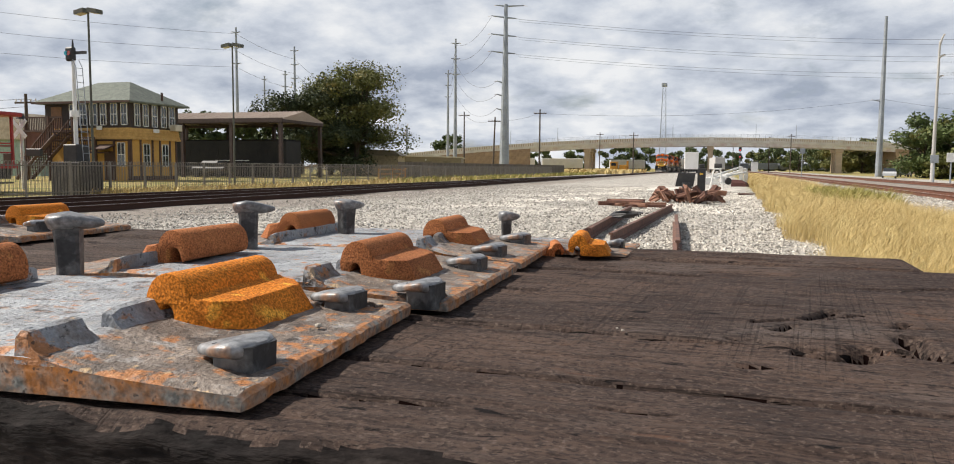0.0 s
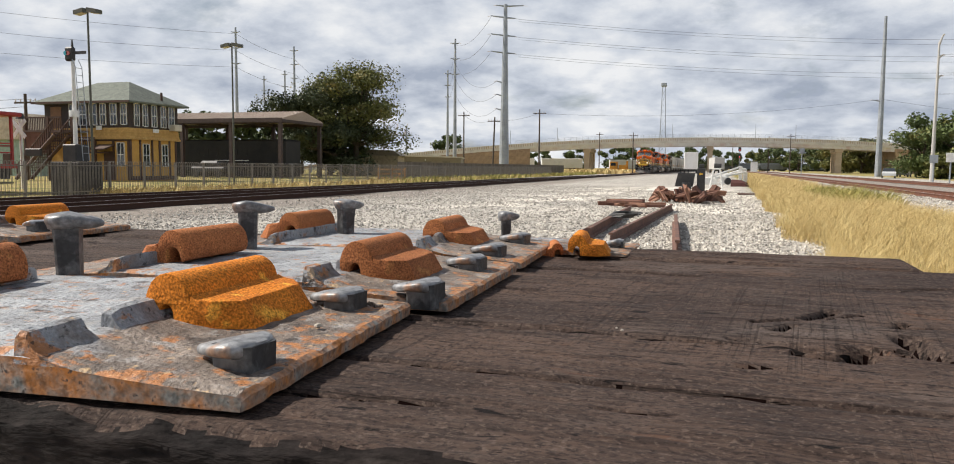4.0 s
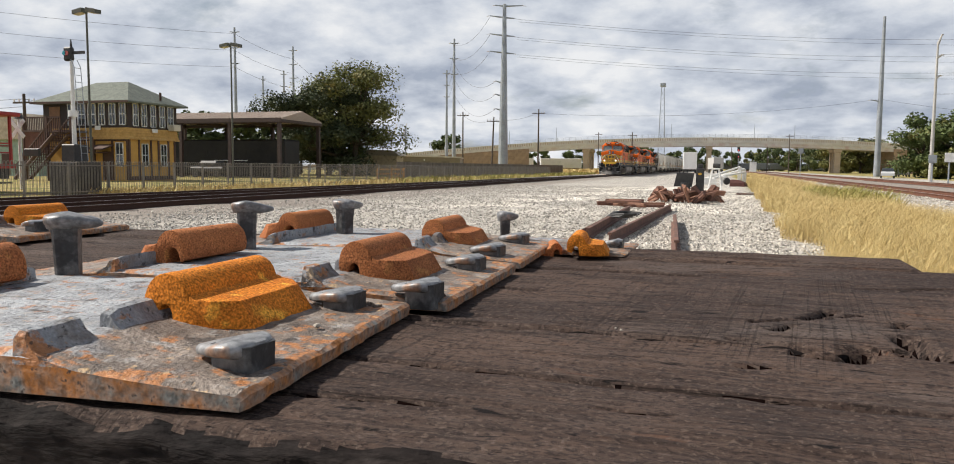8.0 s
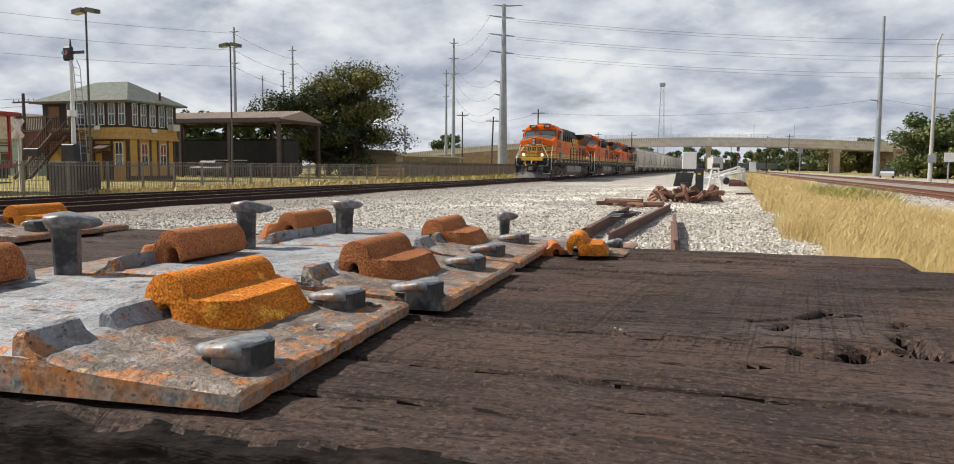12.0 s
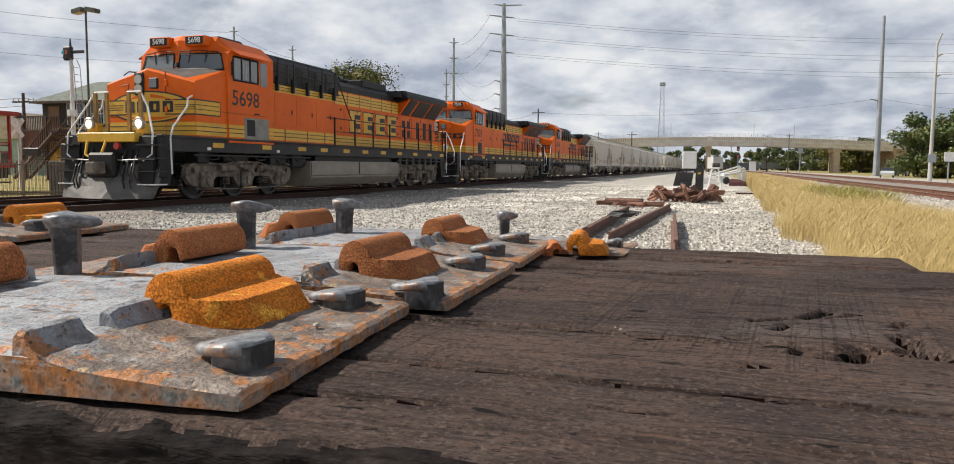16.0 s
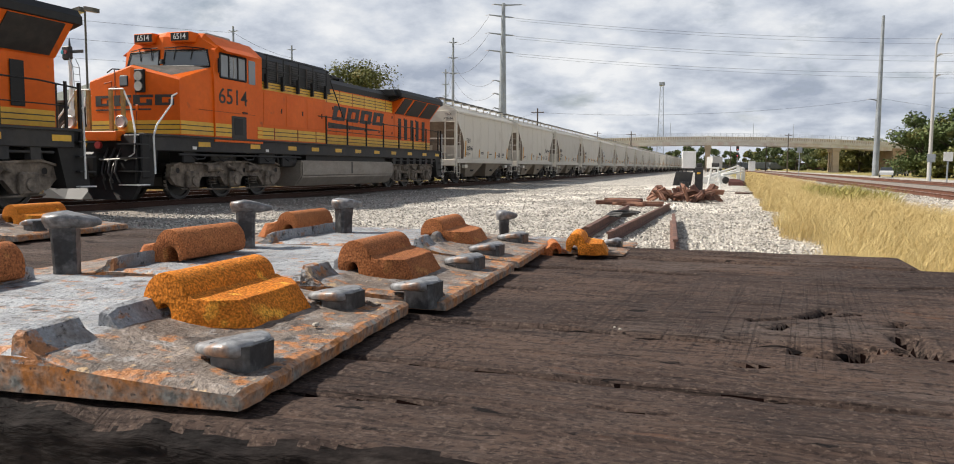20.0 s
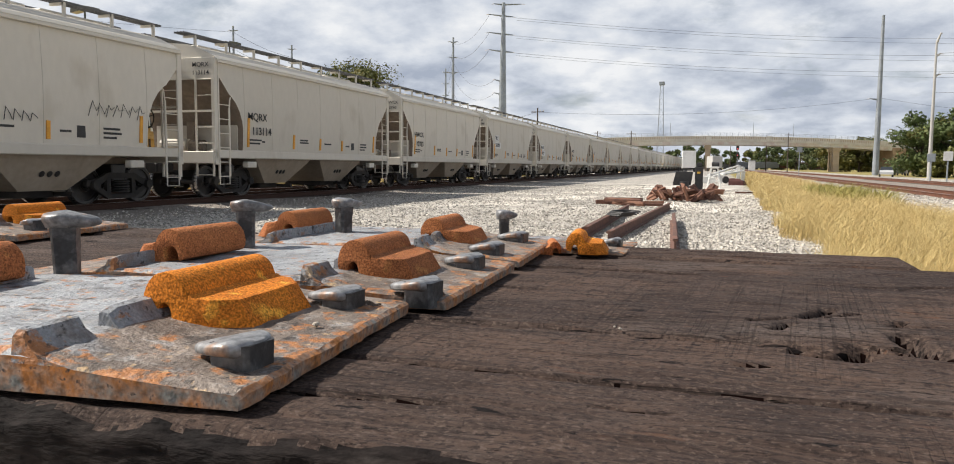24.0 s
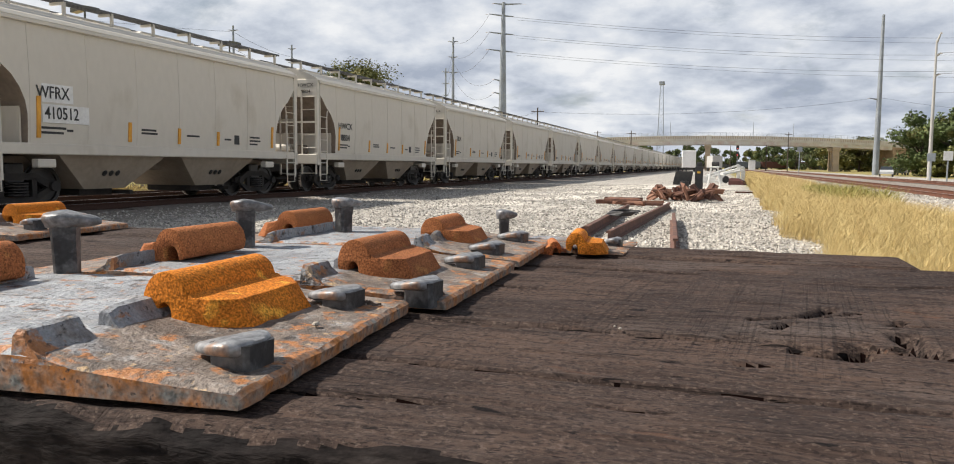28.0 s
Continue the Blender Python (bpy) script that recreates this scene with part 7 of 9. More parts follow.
# ---- trees ----
LEAF_DARK = mat("dark_oak_leaves", (0.050, 0.066, 0.022), 0.7, second=(0.030, 0.042, 0.014), amount=0.5, scale=0.5, sharp=0.5, grain=0.35, gscale=5, bump=0, third=(0.11, 0.115, 0.035), tscale=0.35, tcut=0.58)
LEAF_OLIVE = mat("olive_oak_leaves", (0.185, 0.185, 0.050), 0.7, second=(0.095, 0.110, 0.030), amount=0.5, scale=0.6, sharp=0.5, grain=0.35, gscale=5, bump=0, third=(0.24, 0.20, 0.055), tscale=0.4, tcut=0.56)
def tree(x, y, h, w, seed, label, leaves=6000, leaf=0.30, material=None, crown_low=0.22, squash=1.0, name="tree", blobs=16, category="tree"):
    """Tapered trunk, limbs, and a crown of many separate leaf clumps round the limb ends."""
    rnd = np.random.RandomState(seed)
    t = thing(name, pose(x, y, -0.1), label, category)
    bm = bmesh.new()
    base = Vector((0, 0, 0))
    fork = Vector((0.2, 0.1, h * 0.26))
    cyl(bm, base, fork, h * 0.030, h * 0.022, 9)
    centres = []
    for k in range(blobs):
        a = 2 * math.pi * k / blobs * 2.4 + rnd.uniform(-0.4, 0.4)
        zz = crown_low + (0.92 - crown_low) * ((k + 0.5) / blobs)
        reach = w * 0.5 * math.sqrt(max(0.05, 1 - ((zz - 0.48) / 0.56) ** 2)) * rnd.uniform(0.35, 1.0)
        c = Vector((math.cos(a) * reach, math.sin(a) * reach * squash, h * zz))
        centres.append((c, h * rnd.uniform(0.07, 0.165)))
        mid = fork.lerp(c, 0.55) + Vector((0, 0, h * 0.03))
        cyl(bm, fork, mid, h * 0.011, h * 0.007, 6)
        cyl(bm, mid, c, h * 0.007, h * 0.002, 5)
    part("trunk", bm, BARK, t)
    per = leaves // blobs
    chunks = []
    for c, r in centres:
        d = rnd.normal(size=(per, 3))
        d /= np.linalg.norm(d, axis=1)[:, None]
        rad = r * (0.55 + 0.55 * rnd.rand(per) ** 0.5) * (1 + 0.45 * np.sin(d[:, 0] * 5 + c.x) * np.cos(d[:, 1] * 4 + c.y))
        pos = np.array(c) + d * rad[:, None] * np.array([1.15, 1.15, 0.85])
        s = (leaf * rnd.uniform(0.5, 1.25, per))[:, None]
        u = np.cross(d + rnd.normal(size=(per, 3)) * 0.7, [0.3, 0.2, 1.0])
        u /= np.linalg.norm(u, axis=1)[:, None] + 1e-6
        v = np.cross(u, d + rnd.normal(size=(per, 3)) * 0.5)
        v /= np.linalg.norm(v, axis=1)[:, None] + 1e-6
        chunks.append(np.stack([pos - u * s * 0.5, pos + v * s * 0.42, pos + u * s * 0.5, pos - v * s * 0.42], 1).reshape(-1, 3))
    P_ = np.concatenate(chunks)
    F_ = np.arange(len(P_)).reshape(-1, 4).tolist()
    P_ = P_.tolist()
    raw("crown", P_, F_, material or LEAF, t)
    return t


tree(-48.6, 86, 12.2, 14.0, 3, "dark green live oak with a dense uneven crown", leaves=46000, leaf=0.31, crown_low=0.10, blobs=52, material=LEAF_DARK)
tree(-44.6, 88.0, 14.6, 11.5, 8, "olive green live oak with loose ragged boughs", leaves=22000, leaf=0.31, crown_low=0.30, blobs=40, material=LEAF_OLIVE)
tree(-52, 95, 13.0, 12, 5, "dark green oak behind the open shed", leaves=9000, leaf=0.6)
for k, (x, y, h, w) in enumerate(((29.6, 132, 9.8, 9.5), (34, 128, 10.4, 10), (41, 126, 9.8, 10), (32.5, 116, 5.6, 6), (37, 113, 6.6, 7), (28.8, 120, 3.6, 4.5))):
    tree(x, y, h, w, 20 + k, "dense green roadside tree beside the tracks" if h > 6 else "yellow-green roadside shrub tree", leaves=13000, leaf=0.40, crown_low=0.04, blobs=26, material=LEAF if k < 3 else LEAF_OLIVE)
for k, (x, y, h) in enumerate(((38, 285, 11), (44, 280, 12), (51, 288, 11), (58, 280, 10))):
    tree(x, y, h, 12, 90 + k, "sunlit yellow-green tree behind the overpass pier", leaves=5000, leaf=0.8, material=LEAF_OLIVE, crown_low=0.10, blobs=16)
tree(-89.6, 245, 12.5, 13, 31, "distant round tree behind the ramp", leaves=3600, leaf=0.9, material=LEAF_FAR)
for k, (x, y, h, w) in enumerate(((-70, 300, 9, 14), (-58, 315, 10, 16), (-44, 330, 11.5, 17), (-33, 325, 11, 12), (-18, 380, 12, 16), (-82, 290, 9, 12), (-8, 420, 12, 18), (3, 450, 11, 16),
                                  (26, 470, 13, 22), (40, 455, 14, 20), (52, 440, 13, 20), (66, 420, 13, 22), (60, 330, 12, 18), (70, 300, 12, 18), (48, 300, 11, 12), (80, 280, 11, 18), (58, 275, 9.5, 12))):
    tree(x, y, h, w, 40 + k, "distant green tree beyond the overpass", leaves=4500, leaf=1.05, material=LEAF_FAR, crown_low=0.08, blobs=14)
for k in range(11):
    tree(14 + 9.5 * k, 520 + 12 * (k % 3), 12.5 + 2.5 * (k * 7 % 3), 20, 120 + k, "distant green tree beyond the overpass", leaves=3000, leaf=1.3, material=LEAF_FAR if k % 3 else LEAF_OLIVE, crown_low=0.04, blobs=12)
for k, (x, y, h) in enumerate(((-62, 92, 8.3), (-70, 90, 8.5), (-56, 94, 8.6), (-78, 96, 9), (-85, 92, 8))):
    tree(x, y, h, 9, 70 + k, "olive green tree behind the shed roof", leaves=3600, leaf=0.7, material=LEAF_FAR, crown_low=0.3)


# ---- signal tower ----
YELLOW_WALL = mat("tower_yellow_paint", (0.60, 0.35, 0.085), 0.75, second=(0.50, 0.29, 0.075), amount=0.4, scale=0.9, grain=0.08, gscale=9, bump=0.1)
SHINGLE_YELLOW = mat("yellow_shingles", (0.58, 0.37, 0.13), 0.85, second=(0.46, 0.28, 0.09), amount=0.5, scale=3, grain=0.15, gscale=14, bump=0.2, spread=0.12)
BROWN_TRIM = mat("brown_trim_paint", (0.085, 0.045, 0.034), 0.7, second=(0.06, 0.034, 0.028), amount=0.4, scale=2, grain=0.1, gscale=14, bump=0.08)
DARK_BROWN = mat("dark_brown_wall", (0.040, 0.026, 0.022), 0.7, second=(0.028, 0.020, 0.017), amount=0.4, scale=2, grain=0.1, gscale=14, bump=0.08)
ROOF_GREEN = mat("grey_green_roof_shingles", (0.165, 0.185, 0.155), 0.9, second=(0.12, 0.135, 0.115), amount=0.5, scale=2.5, grain=0.18, gscale=9, bump=0.35, bscale=8)
DARK_GLASS = glass_mat("tower_glass", (0.035, 0.04, 0.045), 0.04)
CREAM = mat("cream_paint", (0.62, 0.57, 0.47), 0.6, second=(0.5, 0.46, 0.38), amount=0.3, scale=3, bump=0.05)


def window(parent, m, w, h):
    """Double-hung window set on a wall: local x along the wall, z up, y outwards."""
    win = thing("window", m, "", "")
    win.parent = parent
    win = win
    fr = bmesh.new()
    t = 0.05
    for a in ((-w / 2, -w / 2 + t, 0, h), (w / 2 - t, w / 2, 0, h), (-w / 2, w / 2, 0, t), (-w / 2, w / 2, h - t, h), (-w / 2, w / 2, h / 2 - t / 2, h / 2 + t / 2), (-0.014, 0.014, 0, h)):
        box(fr, a[0], a[1], -0.02, 0.06, a[2], a[3])
    part("window_frame", fr, WHITE_PAINT, win, "white double-hung frame")
    part("pane", B(-w / 2 + t, w / 2 - t, -0.02, 0.02, t, h - t), DARK_GLASS, win)
    return win


def build_tower():
    x0, x1, y0, y1 = -49.2, -41.4, 45.0, 50.2
    T = thing("signal_tower", pose(0.45, 0.14, 0), "two-storey yellow and brown railway signal tower with green hip roof", "building")
    part("lower_wall", B(x0 + 0.25, x1 - 0.12, y0 + 0.12, y1 - 0.12, -0.2, 3.1), YELLOW_WALL, T, "yellow painted board wall")
    part("upper_wall", B(x0, x1, y0, y1, 3.75, 5.65), DARK_BROWN, T, "dark brown upper wall")
    skirt = bmesh.new()
    loft(skirt, [[(x0 - d, y0 - d, z), (x1 + d, y0 - d, z), (x1 + d, y1 + d, z), (x0 - d, y1 + d, z)] for d, z in ((0.14, 2.98), (0.05, 3.25), (0.0, 3.82))])
    part("shingle_skirt", skirt, SHINGLE_YELLOW, T, "flared yellow shingle band")
    for k in range(4):
        z = 3.05 + 0.19 * k
        d = 0.135 - 0.03 * k
        co = bmesh.new()
        for a, b, c, e in ((x0 - d, x1 + d, y0 - d - 0.012, y0 - d + 0.03), (x1 + d - 0.03, x1 + d + 0.012, y0 - d, y1 + d)):
            box(co, a, b, c, e, z, z + 0.03)
        part("shingle_course", co, SHINGLE_YELLOW, T)
    # hip roof
    o = 0.62
    ym = (y0 + y1) / 2
    roof = bmesh.new()
    v = [roof.verts.new(p) for p in ((x0 - o, y0 - o, 5.72), (x1 + o, y0 - o, 5.72), (x1 + o, y1 + o, 5.72), (x0 - o, y1 + o, 5.72), (x0 + 2.6, ym, 7.42), (x1 - 2.2, ym, 7.42),
                                     (x0 - o, y0 - o, 5.60), (x1 + o, y0 - o, 5.60), (x1 + o, y1 + o, 5.60), (x0 - o, y1 + o, 5.60))]
    for q in ((0, 1, 5, 4), (1, 2, 5), (2, 3, 4, 5), (3, 0, 4), (0, 6, 7, 1), (1, 7, 8, 2), (2, 8, 9, 3), (3, 9, 6, 0), (6, 9, 8, 7)):
        roof.faces.new([v[i] for i in q])
    part("roof", roof, ROOF_GREEN, T, "grey-green shingled hip roof")
    part("roof_vent", C((x1 + 0.2, ym + 0.6, 6.0), (x1 + 0.2, ym + 0.6, 6.6), 0.09, n=8), BROWN_TRIM, T)
    part("fascia", B(x0 - o, x1 + o, y0 - o - 0.02, y0 - o + 0.02, 5.58, 5.74), BROWN_TRIM, T)
    face = Matrix.Rotation(radians(180), 4, "Z")
    for a, b in ((-46.84, -46.2), (-45.95, -45.2), (-44.98, -44.25), (-43.98, -43.42), (-43.05, -42.45), (-42.12, -41.55)):
        window(T, Matrix.Translation(((a + b) / 2, y0 - 0.01, 4.0)) @ face, b - a, 1.6)
    side = Matrix.Rotation(radians(-90), 4, "Z")
    for a, b in ((45.47, 46.01), (46.32, 46.88), (47.26, 47.84), (48.23, 48.83), (49.10, 49.78)):
        window(T, Matrix.Translation((x1 + 0.01, (a + b) / 2, 3.95)) @ side, b - a, 1.65)
    for a, b in ((46.4, 47.1), (48.4, 49.1)):
        window(T, Matrix.Translation((x1 - 0.11, (a + b) / 2, 1.0)) @ side, b - a, 1.7)
    window(T, Matrix.Translation((-42.3, y0 + 0.11, 1.0)) @ face, 0.7, 1.75)
    # brown corner boards and rails on the lower wall
    for x in (x1 - 0.2, -42.95, -44.6, -46.5, x0 + 0.3):
        part("corner_board", B(x - 0.09, x + 0.09, y0 + 0.06, y0 + 0.13, 0, 3.0), BROWN_TRIM, T)
    for y in (y0 + 0.2, 46.15, 47.4, 48.2, 49.3, y1 - 0.2):
        part("corner_board", B(x1 - 0.13, x1 - 0.06, y - 0.08, y + 0.08, 0, 3.0), BROWN_TRIM, T)
    part("base_board", B(x1 - 0.13, x1 - 0.05, y0 + 0.1, y1 - 0.1, 0.0, 0.3), BROWN_TRIM, T)
    part("mid_rail", B(x0, x1, y0 + 0.05, y0 + 0.13, 2.85, 3.0), BROWN_TRIM, T)
    part("door", B(-43.85, -43.05, y0 + 0.08, y0 + 0.14, 0.0, 2.1), BROWN_TRIM, T, "dark brown ground-floor door")
    hood = bmesh.new()
    prism(hood, [(y0 + 0.1, 2.5), (y0 - 1.0, 2.2), (y0 - 1.0, 2.28), (y0 + 0.1, 2.62)], -44.3, -42.8, axis="x")
    part("door_hood", hood, BROWN_TRIM, T)
    part("air_conditioner", B(x1, x1 + 0.55, 49.2, 50.0, 3.75, 4.25, bevel=0.03), CREAM, T, "cream window air conditioner")
    for px, pz, face_y in ((-44.0, 3.86, True), (None, 3.72, False)):
        if face_y:
            part("name_board", B(px - 0.25, px + 0.25, y0 - 0.16, y0 - 0.12, pz - 0.2, pz + 0.1), WHITE_PAINT, T)
        else:
            part("name_board", B(x1 + 0.1, x1 + 0.14, 47.3, 47.9, pz - 0.18, pz + 0.1), WHITE_PAINT, T)
    part("upper_door", B(-48.6, -47.6, y0 - 0.03, y0 + 0.02, 3.85, 5.4), mat("varnished_door", (0.25, 0.12, 0.05), 0.6), T, "varnished upper door")
    # stairs and landing in front
    S = thing("timber_stairs", pose(0.45, 0.14, 0), "brown timber outside stairs with railings up the tower", "stairs")
    part("landing", B(-49.6, -45.0, 43.4, 44.9, 3.45, 3.6), BROWN_TRIM, S)
    for x in (-49.5, -47.3, -45.1):
        for y in (43.5,):
            part("landing_post", B(x - 0.08, x + 0.08, y - 0.08, y + 0.08, -0.1, 4.6), BROWN_TRIM, S)
    part("skirting_panel", B(-49.5, -47.3, 43.48, 43.54, 1.9, 3.45), mat("brick_red_panel", (0.16, 0.07, 0.05), 0.85), S)
    part("landing_rail", B(-49.5, -46.0, 43.46, 43.54, 4.48, 4.58), BROWN_TRIM, S)
    pk = None
    for k in range(22):
        m = Matrix.Translation((-49.4 + 0.16 * k, 43.5, 0))
        if pk is None:
            pk = part("baluster", B(-0.025, 0.025, -0.025, 0.025, 3.6, 4.5), BROWN_TRIM, S)
            pk.matrix_basis = m
        else:
            again(pk, m)
    n = 18
    st = None
    for k in range(n):
        m = Matrix.Translation((-45.2 - 0.20 * k, 43.3, 3.5 - 0.19 * (k + 1)))
        if st is None:
            st = part("step", B(-0.23, 0.0, -1.3, 0.0, 0.0, 0.05), BROWN_TRIM, S)
            st.matrix_basis = m
        else:
            again(st, m)
    for y in (42.0, 43.3):
        for dz, w in ((-0.28, 0.13), (0.85, 0.05)):
            bm = bmesh.new()
            cyl(bm, (-45.1, y, 3.5 + dz), (-45.2 - 0.20 * n, y, 0.08 + max(0, dz)), w, w, 6)
            part("stringer" if dz < 0 else "stair_rail", bm, BROWN_TRIM, S)
        b0 = None
        for k in range(n):
            m = Matrix.Translation((-45.3 - 0.20 * k, y, 3.5 - 0.19 * (k + 1)))
            if b0 is None:
                b0 = part("baluster", B(-0.03, 0.03, -0.03, 0.03, 0.0, 1.02), BROWN_TRIM, S)
                b0.matrix_basis = m
            else:
                again(b0, m)
    # low deck rail to the right of the stairs
    part("porch_rail", B(-45.0, -43.2, 43.5, 43.58, 3.0, 3.1), BROWN_TRIM, S)
    part("porch_deck", B(-45.0, -43.2, 43.5, 44.9, 1.95, 2.05), BROWN_TRIM, S)
    for k in range(10):
        part("baluster", B(-44.95 + 0.19 * k, -44.90 + 0.19 * k, 43.5, 43.56, 2.05, 3.0), BROWN_TRIM, S)
    for x in (-44.9, -43.3):
        part("porch_post", B(x - 0.07, x + 0.07, 43.5, 43.64, -0.1, 3.1), BROWN_TRIM, S)


build_tower()


# ---- open shed with old rolling stock ----
def build_shed():
    SH = thing("open_shed", pose(0.62, 0.2, 0), "open-sided shed with a brown metal gable roof on steel columns", "shed")
    metal = mat("shed_roof_brown", (0.42, 0.335, 0.275), 0.6, second=(0.35, 0.275, 0.225), amount=0.4, scale=0.5, stretch=(4, 0.3, 1), grain=0.06, gscale=6, bump=0.1)
    col = mat("shed_column_brown", (0.07, 0.045, 0.04), 0.7)
    x0, x1, y0, y1, e, r = -58, -40.5, 63.4, 71.2, 5.55, 6.45
    ym = (y0 + y1) / 2
    for a, b in ((y0, ym), (y1, ym)):
        part("roof_slope", P([(a, e), (b, r), (b, r + 0.1), (a, e + 0.1)], x0, x1, axis="x"), metal, SH, "brown standing-seam roof slope")
    ribs = bmesh.new()
    for k in range(44):
        prism(ribs, [(y0 - 0.01, e + 0.1), (ym, r + 0.1), (ym, r + 0.14), (y0 - 0.01, e + 0.14)], x0 + 0.4 * k, x0 + 0.4 * k + 0.05, axis="x")
    tagged(part("roof_seams", ribs, metal, SH), kind="stuff")
    part("gable", P([(y0, e), (y1, e), (ym, r)], x1 - 0.05, x1, axis="x"), metal, SH)
    part("eave_fascia", B(x0, x1 + 0.03, y0 - 0.03, y0 + 0.05, e - 0.25, e + 0.14), col, SH)
    part("gable_fascia", B(x1, x1 + 0.04, y0, y1, e - 0.25, e), col, SH)
    for x in (-57.5, -52, -46.3, -40.8):
        for y in (y0 + 0.2, y1 - 0.2):
            part("column", B(x - 0.16, x + 0.16, y - 0.16, y + 0.16, -0.2, e), col, SH)
        part("rafter", B(x - 0.1, x + 0.1, y0, y1, e - 0.3, e), col, SH)
    for y in (y0 + 0.2, y1 - 0.2):
        part("purlin", B(x0, x1, y - 0.08, y + 0.08, e - 0.35, e - 0.05), col, SH)
    W = thing("museum_coach", pose(0.62, 0.2, 0), "dark old passenger coach standing under the shed", "railway coach")
    part("body", B(-58, -41.8, 66, 69, 0.5, 3.75, bevel=0.15), LOCO_BLACK, W)
    for k in range(12):
        part("window", B(-57.2 + 1.15 * k, -56.5 + 1.15 * k, 65.97, 66.03, 2.1, 2.8), LOCO_BLACK, W)
    part("letter_board", B(-50, -46, 65.97, 66.0, 1.6, 1.66), WHITE_PAINT, W)
    for x in (-56, -54.4, -47, -45.4):
        part("wheel", C((x, 66.2, 0.42), (x, 66.32, 0.42), 0.45, n=14), WHEEL_STEEL, W)
    part("underframe", B(-58, -41.8, 66.1, 68.8, 0.02, 0.6), LOCO_BLACK, W)
    A = thing("old_motor_car", pose(-46.0, 61.2, 0), "dark vintage automobile near the shed", "car")
    part("body", B(-1.9, 1.9, -0.8, 0.8, 0.4, 1.0, bevel=0.15), BLACK_PAINT, A)
    part("roof", B(-0.9, 1.2, -0.7, 0.7, 1.0, 1.55, bevel=0.2), BLACK_PAINT, A)
    for x in (-1.2, 1.2):
        for y in (-0.78, 0.78):
            part("wheel", C((x, y - 0.08, 0.32), (x, y + 0.08, 0.32), 0.33, n=14), BLACK_PAINT, A)


build_shed()


# ---- fence along the museum ground ----
def build_fence():
    grey = mat("grey_fence_steel", (0.21, 0.19, 0.165), 0.65, second=(0.15, 0.135, 0.12), amount=0.4, scale=1.5, grain=0.1, bump=0.05)
    F = thing("picket_fence", pose(-23.5, 0, -0.07), "grey steel picket fence with looped tops beside the tracks", "fence")
    post = None
    for k in range(46):
        y = 16.9 + 1.963 * k
        m = Matrix.Translation((0, y, 0))
        if post is None:
            post = part("post", B(-0.035, 0.035, -0.035, 0.035, -0.1, 1.33), grey, F)
            post.matrix_basis = m
        else:
            again(post, m)
    for z in (0.16, 1.16):
        part("rail", B(-0.02, 0.02, 14, 108, z, z + 0.04), grey, F)
    # looped pickets: two bars and a round top each
    loop = None
    for k in range(290):
        m = Matrix.Translation((0.03, 14.5 + 0.15 * k, 0))
        if loop is None:
            bm = bmesh.new()
            pts = [(0, -0.05, 0.05), (0, -0.05, 1.30)] + [(0, -0.05 * math.cos(a), 1.30 + 0.05 * math.sin(a)) for a in (0.6, 1.2, 1.9, 2.5)] + [(0, 0.05, 1.30), (0, 0.05, 0.05)]
            tube(bm, pts, 0.009, 4)
            loop = part("picket", bm, grey, F)
            loop.matrix_basis = m
        else:
            again(loop, m)
    bm = bmesh.new()
    for k in range(560):
        y = 58 + 0.09 * k
        box(bm, 0.024, 0.036, y, y + 0.018, 0.05, 1.32)
    tagged(part("far_pickets", bm, grey, F), kind="stuff")
    # weathered board fence farther on
    bf = thing("board_fence", pose(0, 0, 0), "weathered grey wooden board fence beyond the picket fence", "fence")
    wood = mat("grey_fence_boards", (0.17, 0.145, 0.12), 0.9, second=(0.11, 0.095, 0.08), amount=0.5, scale=2, stretch=(1, 1, 0.3), grain=0.2, bump=0.2, spread=0.25)
    bd = None
    for k in range(240):
        m = pose(-26.4, 60 + 0.30 * k, 0)
        if bd is None:
            bd = part("board", B(0, 0.03, 0.0, 0.285, -0.1, 1.55), wood, bf)
            bd.matrix_basis = m
        else:
            again(bd, m)
    of = thing("timber_hurdle", pose(-25.6, 54.5, 0), "orange-brown timber hurdle leaning by the fence", "hurdle")
    ow = mat("orange_timber", (0.46, 0.24, 0.075), 0.8, second=(0.36, 0.18, 0.06), amount=0.4, scale=3, bump=0.15)
    for y in (0.0, 2.6, 5.2):
        part("post", B(-0.06, 0.06, y, y + 0.12, 0, 1.05), ow, of)
    for z in (0.15, 0.5, 0.85):
        part("rail", B(-0.09, -0.05, 0, 5.3, z, z + 0.13), ow, of)
    bm = bmesh.new()
    cyl(bm, (0.1, 2.8, 0.05), (0.1, 5.2, 1.0), 0.05, n=5)
    part("brace", bm, ow, of)


build_fence()


